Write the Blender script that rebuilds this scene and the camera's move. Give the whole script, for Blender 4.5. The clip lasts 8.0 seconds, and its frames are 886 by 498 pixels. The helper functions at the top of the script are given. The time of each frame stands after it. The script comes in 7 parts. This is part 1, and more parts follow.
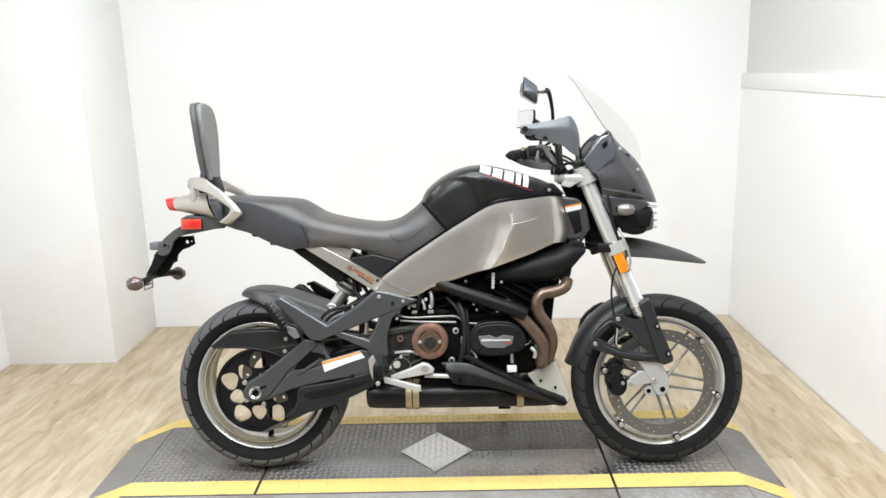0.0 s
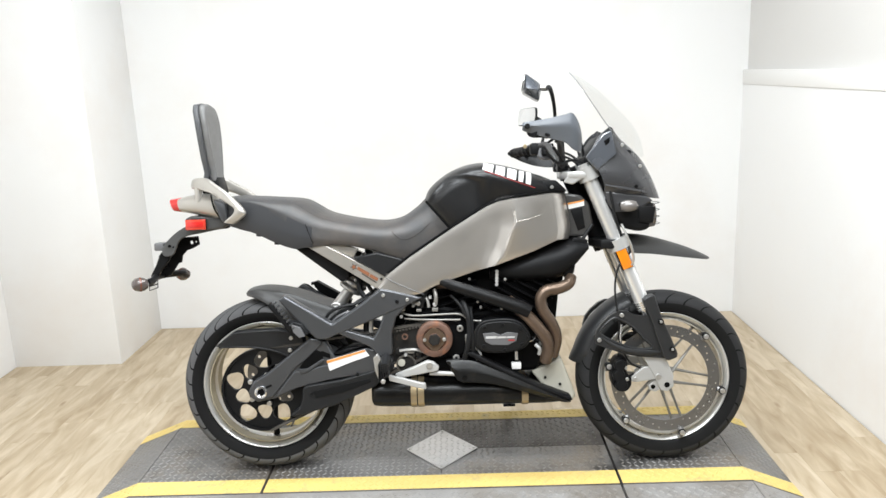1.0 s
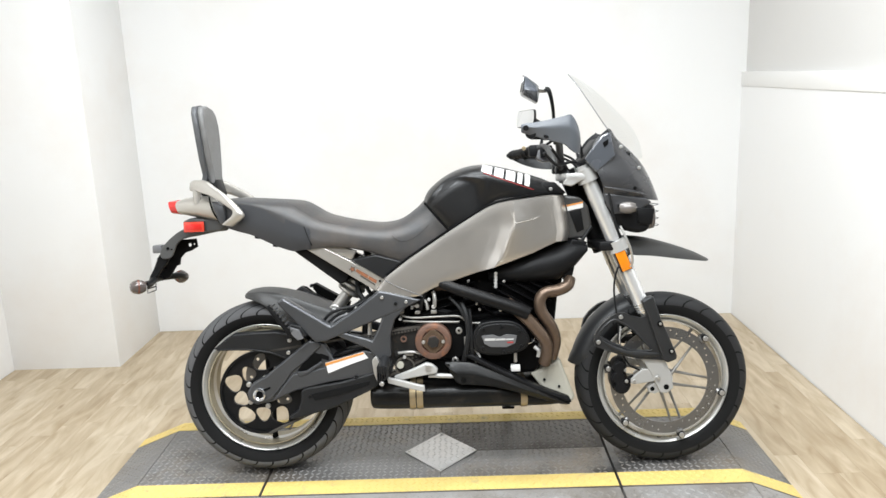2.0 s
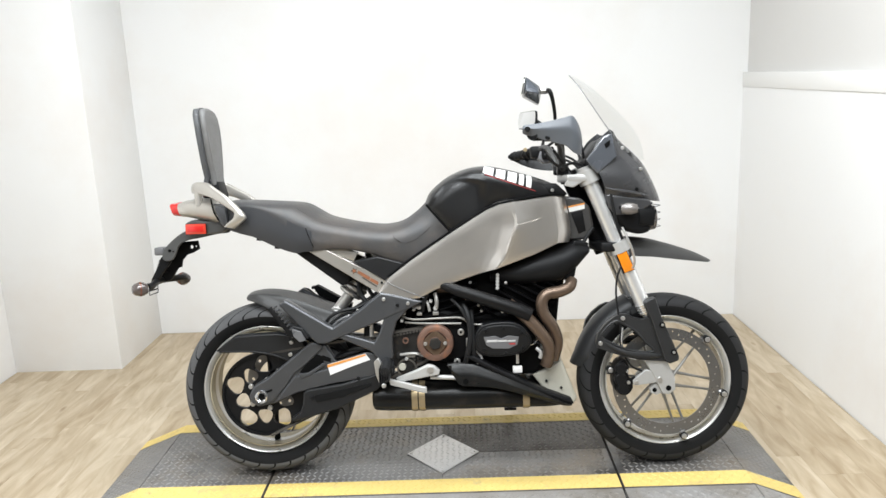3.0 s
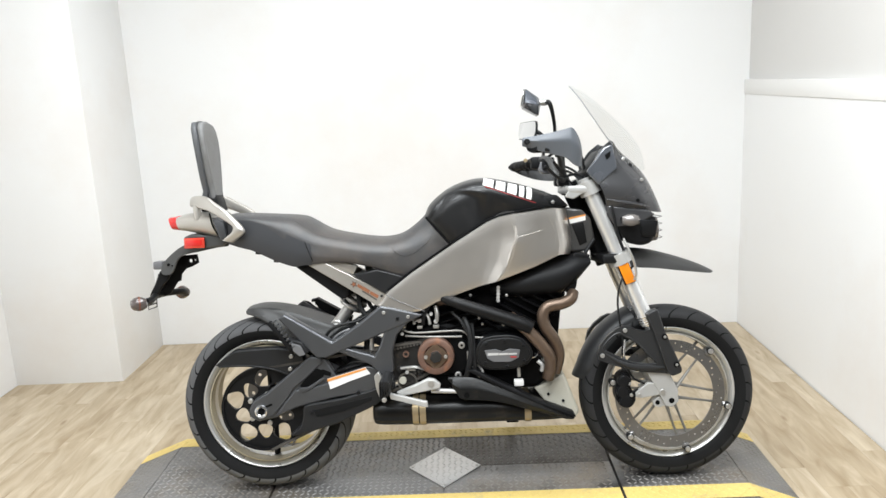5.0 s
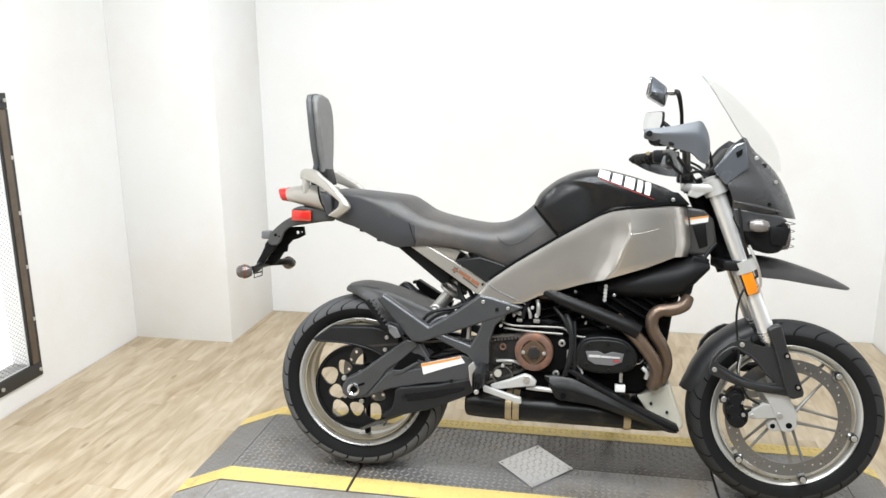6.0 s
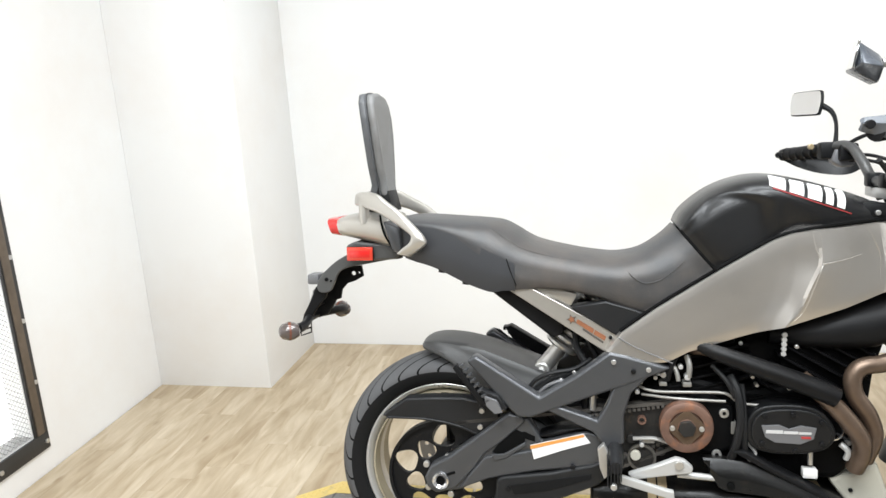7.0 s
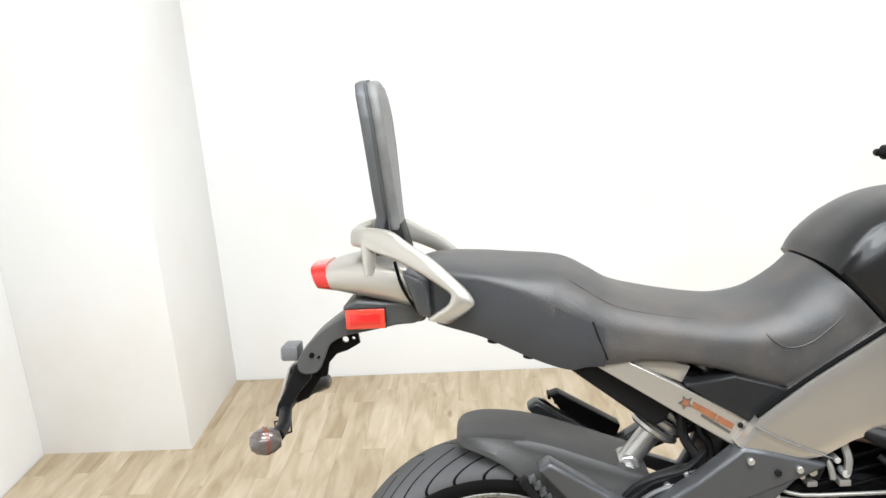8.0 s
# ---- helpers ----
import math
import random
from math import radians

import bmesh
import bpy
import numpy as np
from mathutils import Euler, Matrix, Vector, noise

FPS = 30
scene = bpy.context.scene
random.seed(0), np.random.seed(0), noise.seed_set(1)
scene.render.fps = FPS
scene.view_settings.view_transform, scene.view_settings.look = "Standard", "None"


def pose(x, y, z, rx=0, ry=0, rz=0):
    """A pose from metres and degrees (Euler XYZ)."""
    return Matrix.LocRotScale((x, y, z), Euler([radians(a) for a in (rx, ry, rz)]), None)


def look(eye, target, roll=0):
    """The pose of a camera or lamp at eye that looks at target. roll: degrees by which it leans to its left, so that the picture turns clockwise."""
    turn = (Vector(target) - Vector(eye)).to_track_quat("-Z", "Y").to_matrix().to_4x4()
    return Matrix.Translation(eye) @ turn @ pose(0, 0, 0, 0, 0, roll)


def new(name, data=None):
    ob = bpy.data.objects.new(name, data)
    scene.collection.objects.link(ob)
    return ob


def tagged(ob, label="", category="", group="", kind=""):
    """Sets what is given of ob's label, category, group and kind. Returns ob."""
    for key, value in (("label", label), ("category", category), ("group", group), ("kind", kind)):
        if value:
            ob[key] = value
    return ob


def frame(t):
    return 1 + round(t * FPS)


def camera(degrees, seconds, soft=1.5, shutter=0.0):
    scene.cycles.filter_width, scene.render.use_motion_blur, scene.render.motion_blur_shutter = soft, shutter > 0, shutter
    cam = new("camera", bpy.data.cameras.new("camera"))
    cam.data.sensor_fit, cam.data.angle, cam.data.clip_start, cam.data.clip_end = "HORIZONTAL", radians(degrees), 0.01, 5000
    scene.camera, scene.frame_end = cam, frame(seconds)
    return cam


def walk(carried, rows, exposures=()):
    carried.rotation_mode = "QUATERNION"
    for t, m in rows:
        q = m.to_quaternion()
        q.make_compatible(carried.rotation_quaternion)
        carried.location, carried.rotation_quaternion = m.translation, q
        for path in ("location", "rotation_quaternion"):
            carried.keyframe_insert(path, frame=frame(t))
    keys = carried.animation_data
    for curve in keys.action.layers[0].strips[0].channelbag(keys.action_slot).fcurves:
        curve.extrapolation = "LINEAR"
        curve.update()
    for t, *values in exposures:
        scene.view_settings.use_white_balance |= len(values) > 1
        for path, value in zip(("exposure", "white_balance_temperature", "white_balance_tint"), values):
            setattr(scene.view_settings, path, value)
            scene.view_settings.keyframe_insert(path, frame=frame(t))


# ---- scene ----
from mathutils.bvhtree import BVHTree

cam = camera(60.0, 8.0)
PATH = [
    (0, (0.018, -2.582, 1.457), (-0.018, -0.635, 1.001), -1.6),
    (0.5, (0.014, -2.585, 1.448), (-0.026, -0.637, 0.994), -2.0),
    (1, (0.015, -2.592, 1.45), (-0.028, -0.645, 0.996), -2.2),
    (1.5, (0.016, -2.59, 1.447), (-0.024, -0.642, 0.996), -2.2),
    (3, (0.015, -2.588, 1.448), (-0.029, -0.639, 1.004), -2.4),
    (3.5, (0.014, -2.59, 1.451), (-0.025, -0.639, 1.012), -2.6),
    (4, (0.017, -2.595, 1.456), (-0.015, -0.64, 1.035), -2.5),
    (4.2, (0.025, -2.58, 1.467), (-0.014, -0.626, 1.042), -2.6),
    (5.3, (0.028, -2.556, 1.468), (-0.03, -0.604, 1.032), -2.8),
    (5.5, (0.05, -2.542, 1.454), (-0.036, -0.598, 0.993), -2.4),
    (5.8, (0.08, -2.509, 1.464), (-0.13, -0.568, 1.028), -0.7),
    (5.9, (0.074, -2.49, 1.474), (-0.193, -0.562, 1.018), -0.3),
    (6, (0.057, -2.466, 1.465), (-0.297, -0.555, 0.997), -0.3),
    (6.1, (0.04, -2.431, 1.474), (-0.334, -0.513, 1.052), -1.4),
    (6.2, (0.0, -2.41, 1.471), (-0.422, -0.505, 1.031), -2.8),
    (6.3, (-0.039, -2.353, 1.477), (-0.488, -0.456, 1.032), -4.2),
    (6.4, (-0.079, -2.29, 1.471), (-0.554, -0.394, 1.041), -4.9),
    (6.5, (-0.12, -2.238, 1.48), (-0.579, -0.343, 1.032), -5.8),
    (6.6, (-0.155, -2.178, 1.477), (-0.566, -0.286, 0.978), -5.3),
    (6.7, (-0.188, -2.111, 1.477), (-0.567, -0.227, 0.926), -5.0),
    (6.8, (-0.21, -2.035, 1.461), (-0.568, -0.15, 0.897), -4.8),
    (6.9, (-0.239, -1.949, 1.451), (-0.616, -0.057, 0.923), -4.4),
    (7, (-0.263, -1.866, 1.453), (-0.676, 0.029, 0.963), -3.6),
    (7.1, (-0.294, -1.794, 1.458), (-0.742, 0.101, 1.001), -2.9),
    (7.2, (-0.332, -1.725, 1.467), (-0.825, 0.153, 0.987), -3.1),
    (7.3, (-0.38, -1.661, 1.474), (-0.895, 0.212, 1.002), -2.4),
    (7.5, (-0.472, -1.541, 1.458), (-0.937, 0.345, 0.98), -4.2),
    (7.6, (-0.524, -1.488, 1.451), (-0.892, 0.418, 0.971), -4.6),
    (7.7, (-0.562, -1.428, 1.452), (-0.833, 0.488, 0.942), -3.9),
    (7.8, (-0.608, -1.376, 1.455), (-0.805, 0.539, 0.913), -3.5),
    (8, (-0.67, -1.278, 1.458), (-0.779, 0.637, 0.892), -3.7),
]
walk(cam, [(t, look(eye, target, roll)) for t, eye, target, roll in PATH],
     exposures=[(0, -0.03), (1.7, -0.05), (2.8, -0.12), (4.2, -0.14), (5.3, -0.1), (6.0, -0.04), (7, 0.0), (7.5, 0.05), (8, 0.08)])


# ---- light ----
world = bpy.data.worlds.new("world")
scene.world = world
world.use_nodes = True
world.node_tree.nodes["Background"].inputs["Color"].default_value = (0.9, 0.95, 1.0, 1)
world.node_tree.nodes["Background"].inputs["Strength"].default_value = 0.3


def area_lamp(name, eye, target, sx, sy, watts, color=(0.915, 0.965, 1.0)):
    data = bpy.data.lights.new(name, "AREA")
    data.shape, data.size, data.size_y, data.energy, data.color = "RECTANGLE", sx, sy, watts, color
    ob = new(name, data)
    ob.matrix_world = look(eye, target)
    return ob


area_lamp("ceiling_lamp_front", (-0.12, -1.35, 2.85), (-0.12, -0.9, 0), 2.2, 0.5, 100)
area_lamp("ceiling_lamp_middle", (-0.15, -0.1, 2.85), (-0.15, -0.1, 0), 2.2, 0.4, 61)
# Unseen fill lamp added to brighten the side that faces the camera.
area_lamp("fill_lamp_back", (-0.2, -2.9, 2.8), (-0.2, -2.4, 0), 3.2, 0.4, 72)


# ---- materials ----
def material(name, color, rough=0.5, metal=0.0, grain=200.0, bump=0.02, var=0.12, stain=6.0, coat=0.0, spec=0.5):
    """A surface with fine grain, larger stains and slight relief."""
    mat = bpy.data.materials.new(name)
    mat.use_nodes = True
    nt = mat.node_tree
    b = nt.nodes["Principled BSDF"]
    tc = nt.nodes.new("ShaderNodeTexCoord")
    fine = nt.nodes.new("ShaderNodeTexNoise")
    fine.inputs["Scale"].default_value, fine.inputs["Detail"].default_value = grain, 3
    big = nt.nodes.new("ShaderNodeTexNoise")
    big.inputs["Scale"].default_value, big.inputs["Detail"].default_value = stain, 5
    for n in (fine, big):
        nt.links.new(tc.outputs["Object"], n.inputs["Vector"])
    mix = nt.nodes.new("ShaderNodeMix")
    mix.data_type, mix.blend_type = "RGBA", "MIX"
    mix.inputs[6].default_value = (*[c * (1 - var) for c in color], 1)
    mix.inputs[7].default_value = (*[min(1, c * (1 + var)) for c in color], 1)
    add = nt.nodes.new("ShaderNodeMath")
    add.operation = "MULTIPLY_ADD"
    add.inputs[1].default_value, add.inputs[2].default_value = 0.3, 0.0
    half = nt.nodes.new("ShaderNodeMath")
    half.operation = "MULTIPLY_ADD"
    half.inputs[1].default_value = 0.7
    nt.links.new(fine.outputs["Fac"], add.inputs[0])
    nt.links.new(big.outputs["Fac"], half.inputs[0])
    nt.links.new(add.outputs[0], half.inputs[2])
    nt.links.new(half.outputs[0], mix.inputs[0])
    nt.links.new(mix.outputs[2], b.inputs["Base Color"])
    rr = nt.nodes.new("ShaderNodeMapRange")
    rr.inputs["To Min"].default_value, rr.inputs["To Max"].default_value = max(0.02, rough - 0.1), min(1, rough + 0.1)
    nt.links.new(big.outputs["Fac"], rr.inputs["Value"])
    nt.links.new(rr.outputs[0], b.inputs["Roughness"])
    b.inputs["Metallic"].default_value = metal
    b.inputs["Coat Weight"].default_value = coat
    b.inputs["Coat Roughness"].default_value = 0.15
    b.inputs["Specular IOR Level"].default_value = spec
    if bump:
        bn = nt.nodes.new("ShaderNodeBump")
        bn.inputs["Strength"].default_value, bn.inputs["Distance"].default_value = bump * 10, 0.001
        nt.links.new(fine.outputs["Fac"], bn.inputs["Height"])
        nt.links.new(bn.outputs[0], b.inputs["Normal"])
    return mat


def stained(mat, color, scale, lo, hi, fac):
    """Adds blotches of a second colour where a broad noise is high."""
    nt = mat.node_tree
    b = nt.nodes["Principled BSDF"]
    tc = next(k for k in nt.nodes if k.type == "TEX_COORD")
    n = nt.nodes.new("ShaderNodeTexNoise")
    n.inputs["Scale"].default_value, n.inputs["Detail"].default_value, n.inputs["Roughness"].default_value = scale, 8, 0.65
    nt.links.new(tc.outputs["Object"], n.inputs["Vector"])
    r = nt.nodes.new("ShaderNodeMapRange")
    r.inputs["From Min"].default_value, r.inputs["From Max"].default_value, r.inputs["To Max"].default_value = lo, hi, fac
    nt.links.new(n.outputs["Fac"], r.inputs["Value"])
    m = nt.nodes.new("ShaderNodeMix")
    m.data_type = "RGBA"
    m.inputs[7].default_value = (*color, 1)
    nt.links.new(b.inputs["Base Color"].links[0].from_socket, m.inputs[6])
    nt.links.new(r.outputs[0], m.inputs[0])
    nt.links.new(m.outputs[2], b.inputs["Base Color"])
    return mat


def lens_material(name, color, rough=0.12, trans=0.5):
    mat = material(name, color, rough, grain=60, bump=0, var=0.06, coat=0.6)
    b = mat.node_tree.nodes["Principled BSDF"]
    b.inputs["Transmission Weight"].default_value = trans
    return mat


# Beige blotches put a warm reflected tint into the wall colour.
M_WALL = stained(material("white_wall_paint", (0.81, 0.807, 0.80), 0.6, grain=90, bump=0.02, var=0.02, stain=2), (0.74, 0.685, 0.635), 0.9, 0.46, 0.7, 0.55)
M_UPPER = material("grey_wall_paint", (0.63, 0.618, 0.6), 0.6, grain=90, bump=0.02, var=0.03, stain=2)
M_TRIM = material("white_trim_paint", (0.8, 0.79, 0.77), 0.45, grain=60, bump=0.01, var=0.02)
M_UNSEEN_WALL = material("unseen_wall_grey", (0.18, 0.18, 0.178), 0.7, bump=0.02, var=0.05)
M_CEIL = material("ceiling_paint", (0.45, 0.445, 0.44), 0.7, bump=0.02, var=0.03)
# Bluish tone puts the reflection on the seat's lower side into the vinyl.
M_PANEL = material("bluish_reflection_vinyl", (0.031, 0.0325, 0.0365), 0.45, grain=520, bump=0.05, var=0.18, stain=8, spec=0.5)
# White wall panel made to glow by added emission; a backlit source is assumed.
M_GLOW_PANE = material("glowing_white_pane", (0.9, 0.9, 0.9), 0.5, bump=0, var=0.01)
_b = M_GLOW_PANE.node_tree.nodes["Principled BSDF"]
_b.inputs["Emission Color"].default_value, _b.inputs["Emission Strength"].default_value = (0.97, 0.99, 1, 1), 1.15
M_WIRE = material("galvanised_wire", (0.3, 0.29, 0.28), 0.45, 0.4, grain=200, bump=0, var=0.3)
M_BROWN_STEEL = material("brown_streaked_steel", (0.13, 0.1, 0.075), 0.5, 0.3, grain=60, bump=0.03, var=0.5, stain=12)
M_BLACK_STEEL = material("black_steel", (0.035, 0.034, 0.034), 0.45, 0.3, grain=90, bump=0.03, var=0.4, stain=14)
M_TREAD = stained(stained(material("tread_steel", (0.21, 0.205, 0.2), 0.38, 0.45, grain=220, bump=0.04, var=0.35, stain=7), (0.2, 0.16, 0.115), 3.5, 0.5, 0.68, 0.75), (0.03, 0.026, 0.022), 2.6, 0.58, 0.72, 0.85)
M_TREAD_WORN = stained(material("worn_tread_steel", (0.32, 0.31, 0.3), 0.6, 0.25, grain=220, bump=0.04, var=0.3, stain=7), (0.17, 0.14, 0.105), 3.0, 0.48, 0.68, 0.75)
M_BARE = material("bare_aluminium", (0.62, 0.61, 0.6), 0.32, 0.7, grain=160, bump=0.02, var=0.15, stain=16)
M_YELLOW = stained(material("yellow_paint", (0.68, 0.51, 0.165), 0.5, grain=130, bump=0.03, var=0.16, stain=9), (0.4, 0.33, 0.18), 14, 0.56, 0.7, 0.8)
# Near black, stands in for the darkness inside slots, holes and seams.
M_GAP = material("dark_gap", (0.005,0.005,0.005), 0.8, bump=0, var=0.2, spec=0.05)

M_RIM = material("pale_cast_alloy", (0.68, 0.67, 0.645), 0.3, 0.65, grain=160, bump=0.015, var=0.12, stain=12)
M_RIM_DIRTY = material("dusty_cast_alloy", (0.42, 0.37, 0.27), 0.5, 0.4, grain=120, bump=0.02, var=0.3, stain=14)
M_RIM_DULL = stained(material("dull_cast_alloy", (0.56, 0.54, 0.49), 0.42, 0.5, grain=120, bump=0.02, var=0.2, stain=14), (0.24, 0.19, 0.1), 5, 0.52, 0.7, 0.7)
M_DISC = material("brake_disc_steel", (0.25, 0.245, 0.24), 0.3, 0.85, grain=240, bump=0.01, var=0.12)
M_SLATE = material("slate_grey_paint", (0.082, 0.084, 0.089), 0.33, 0.5, grain=420, bump=0.035, var=0.12, stain=9, spec=0.45)
M_COVER = material("dark_grey_cast_cover", (0.009, 0.0092, 0.01), 0.4, 0.2, grain=260, bump=0.04, var=0.2, stain=12, spec=0.4)
M_CHARCOAL = material("charcoal_plastic", (0.013, 0.0132, 0.014), 0.42, grain=320, bump=0.04, var=0.18, stain=9, spec=0.3)
M_BLACK = material("black_plastic", (0.008, 0.008, 0.0085), 0.45, grain=260, bump=0.03, var=0.25, stain=12, spec=0.14)
M_BLACK_METAL = material("black_powder_coat", (0.01, 0.01, 0.0105), 0.4, 0.15, grain=260, bump=0.03, var=0.3, stain=14, spec=0.16)
M_ENGINE = material("black_engine_casting", (0.004, 0.004, 0.0043), 0.5, 0.1, grain=150, bump=0.05, var=0.4, stain=16, spec=0.08)
M_SILVER = material("champagne_silver_paint", (0.57, 0.54, 0.505), 0.31, 0.88, grain=700, bump=0.01, var=0.07, stain=5, coat=0.4)
M_TAIL = material("tail_silver_paint", (0.47, 0.445, 0.405), 0.34, 0.68, grain=700, bump=0.01, var=0.08, stain=6, coat=0.3)
M_TANK = material("black_tank_plastic", (0.009, 0.009, 0.0095), 0.33, grain=500, bump=0.035, var=0.2, stain=7, coat=0.12, spec=0.35)
M_SEAT = stained(stained(material("grey_black_vinyl", (0.04, 0.04, 0.0415), 0.46, grain=520, bump=0.06, var=0.25, stain=6, spec=0.5), (0.094, 0.077, 0.064), 4, 0.48, 0.68, 0.6), (0.1, 0.09, 0.08), 30, 0.6, 0.75, 0.3)
M_PAD = stained(material("worn_grey_vinyl", (0.14, 0.139, 0.137), 0.45, grain=520, bump=0.05, var=0.2, stain=8, spec=0.5), (0.09, 0.08, 0.07), 9, 0.48, 0.7, 0.6)
M_FENDER = material("worn_grey_plastic", (0.05, 0.0495, 0.0485), 0.46, grain=300, bump=0.03, var=0.16, stain=9, spec=0.4)
M_ARM = material("satin_grey_bracket", (0.075, 0.075, 0.074), 0.42, 0.2, grain=300, bump=0.02, var=0.15, stain=12, spec=0.5)
M_BEAK = material("dusty_grey_plastic", (0.045, 0.044, 0.043), 0.42, grain=260, bump=0.03, var=0.2, stain=10, spec=0.45)
# Darkened casting: the shade around the steering head is in this colour.
M_HEADCOVER = material("shaded_dark_casting", (0.07, 0.068, 0.066), 0.42, 0.5, grain=600, bump=0.01, var=0.12, stain=7, coat=0.3)
M_FLY = material("dark_metallic_fairing", (0.06, 0.06, 0.063), 0.28, 0.35, grain=500, bump=0.01, var=0.1, stain=7, coat=0.3)
M_MIRROR_BACK = material("blue_black_gloss", (0.07, 0.078, 0.092), 0.25, 0.2, grain=300, bump=0, var=0.1, stain=20, coat=0.4)
# Paler than the dark panel itself: the ceiling's reflection is in this colour.
M_DASH = material("reflection_grey_dash", (0.085, 0.092, 0.105), 0.25, 0.2, grain=300, bump=0, var=0.15, stain=12, coat=0.8)
M_SHELL = material("dark_grey_vinyl_shell", (0.075, 0.077, 0.081), 0.45, grain=400, bump=0.04, var=0.18, stain=10, spec=0.5)
M_FRONT_PLASTIC = material("dark_grey_plastic", (0.021, 0.0212, 0.022), 0.42, grain=320, bump=0.04, var=0.2, stain=9, spec=0.4)
M_CAST_DARK = material("grimy_grey_casting", (0.09, 0.082, 0.07), 0.55, 0.3, grain=140, bump=0.04, var=0.4, stain=30)
M_GREYBAR = material("satin_grey_tube", (0.085, 0.084, 0.083), 0.34, 0.5, grain=200, bump=0.01, var=0.15, stain=20)
M_GUARD = material("blue_grey_plastic", (0.095, 0.104, 0.118), 0.42, grain=260, bump=0.02, var=0.12, stain=9)
M_CHROME = material("chromed_tube", (0.72, 0.72, 0.72), 0.14, 0.95, grain=120, bump=0, var=0.05)
M_FORK = material("brushed_fork_alloy", (0.82, 0.82, 0.815), 0.24, 0.62, grain=120, bump=0.01, var=0.08)
M_CAST = material("bead_blasted_alloy", (0.52, 0.515, 0.5), 0.45, 0.45, grain=260, bump=0.03, var=0.1)
M_STEEL = material("zinc_steel", (0.55, 0.54, 0.52), 0.32, 0.8, grain=160, bump=0.02, var=0.15)
M_RUST = stained(material("rusty_pulley_steel", (0.15, 0.085, 0.062), 0.55, 0.35, grain=120, bump=0.05, var=0.4, stain=30), (0.3, 0.12, 0.055), 34, 0.5, 0.7, 0.7)
M_RUST_IN = material("brown_worn_steel", (0.11, 0.072, 0.046), 0.5, 0.5, grain=120, bump=0.05, var=0.4, stain=40)
M_EXHAUST = material("heat_browned_steel", (0.15, 0.105, 0.076), 0.36, 0.65, grain=90, bump=0.02, var=0.45, stain=14)
M_SHIELD = material("black_heat_wrap", (0.01, 0.0098, 0.01), 0.42, 0.4, grain=120, bump=0.03, var=0.3, stain=14, spec=0.25)
M_DUSTY = stained(material("dusty_black_plastic", (0.006, 0.0058, 0.0056), 0.32, grain=200, bump=0.03, var=0.3, stain=14, spec=0.25), (0.05, 0.042, 0.03), 16, 0.54, 0.7, 0.35)
M_STRAP = material("brass_toned_strap", (0.42, 0.33, 0.2), 0.38, 0.7, grain=120, bump=0.02, var=0.25, stain=25)
M_CREAM = material("cream_plastic", (0.46, 0.44, 0.37), 0.5, grain=200, bump=0.02, var=0.1, stain=12)
M_BELT = material("belt_rubber", (0.075, 0.068, 0.06), 0.65, grain=160, bump=0.05, var=0.3, stain=20, spec=0.2)
M_HOSE = material("rubber_hose", (0.01,0.01,0.0105), 0.5, bump=0.02, var=0.2, spec=0.25)
M_RED = lens_material("red_lens", (0.66, 0.024, 0.02), trans=0.15)
M_REFLECTOR = lens_material("orange_red_reflector", (0.6, 0.05, 0.028), trans=0.05)
M_AMBER = lens_material("amber_lens", (0.85, 0.26, 0.01), trans=0.1)
M_AMBER_DIM = material("dull_amber_lens", (0.13, 0.04, 0.022), 0.25, bump=0, var=0.4, stain=60)
M_SMOKE = lens_material("clear_smoked_lens", (0.4, 0.35, 0.325), 0.1, trans=0.6)
M_SIGNAL = material("smoked_signal_lens", (0.1, 0.082, 0.076), 0.16, 0.25, grain=40, bump=0, var=0.4, stain=40, coat=0.7)
M_SIGNAL_PALE = material("cloudy_signal_lens", (0.17, 0.155, 0.146), 0.18, 0.25, grain=40, bump=0, var=0.35, stain=40, coat=0.6)
M_WHITE = material("white_label", (0.78, 0.77, 0.75), 0.45, bump=0, var=0.03)
M_ORANGE = material("orange_label", (0.72, 0.3, 0.07), 0.45, bump=0, var=0.05)
M_REDLINE = material("red_pinstripe", (0.38, 0.04, 0.04), 0.4, bump=0, var=0.05)
M_PALEBAR = material("pale_grey_print", (0.5, 0.49, 0.48), 0.4, bump=0, var=0.05)
M_GREYLABEL = material("grey_badge", (0.15, 0.15, 0.155), 0.4, 0.2, bump=0.01, var=0.08)
M_DECAL = material("worn_orange_decal", (0.24, 0.09, 0.04), 0.5, grain=400, bump=0, var=0.45, stain=60)

M_MIRROR = bpy.data.materials.new("mirror_glass")
M_MIRROR.use_nodes = True
_b = M_MIRROR.node_tree.nodes["Principled BSDF"]
_b.inputs["Base Color"].default_value, _b.inputs["Metallic"].default_value, _b.inputs["Roughness"].default_value = (0.85, 0.85, 0.85, 1), 1, 0.04

# Darker than the rim: the spokes' backlit look is put into this grey.
M_SPOKE = material("grey_cast_spoke", (0.3, 0.29, 0.27), 0.42, 0.5, grain=160, bump=0.02, var=0.15, stain=12)
M_GRIME = stained(material("grimy_brown_casting", (0.013, 0.0115, 0.01), 0.6, 0.2, grain=110, bump=0.06, var=0.45, stain=30), (0.1, 0.06, 0.03), 26, 0.57, 0.72, 0.42)
M_TREAD_DARK = stained(material("dark_tread_steel", (0.12, 0.11, 0.1), 0.42, 0.4, grain=220, bump=0.04, var=0.35, stain=7), (0.05, 0.042, 0.033), 6, 0.5, 0.66, 0.7)

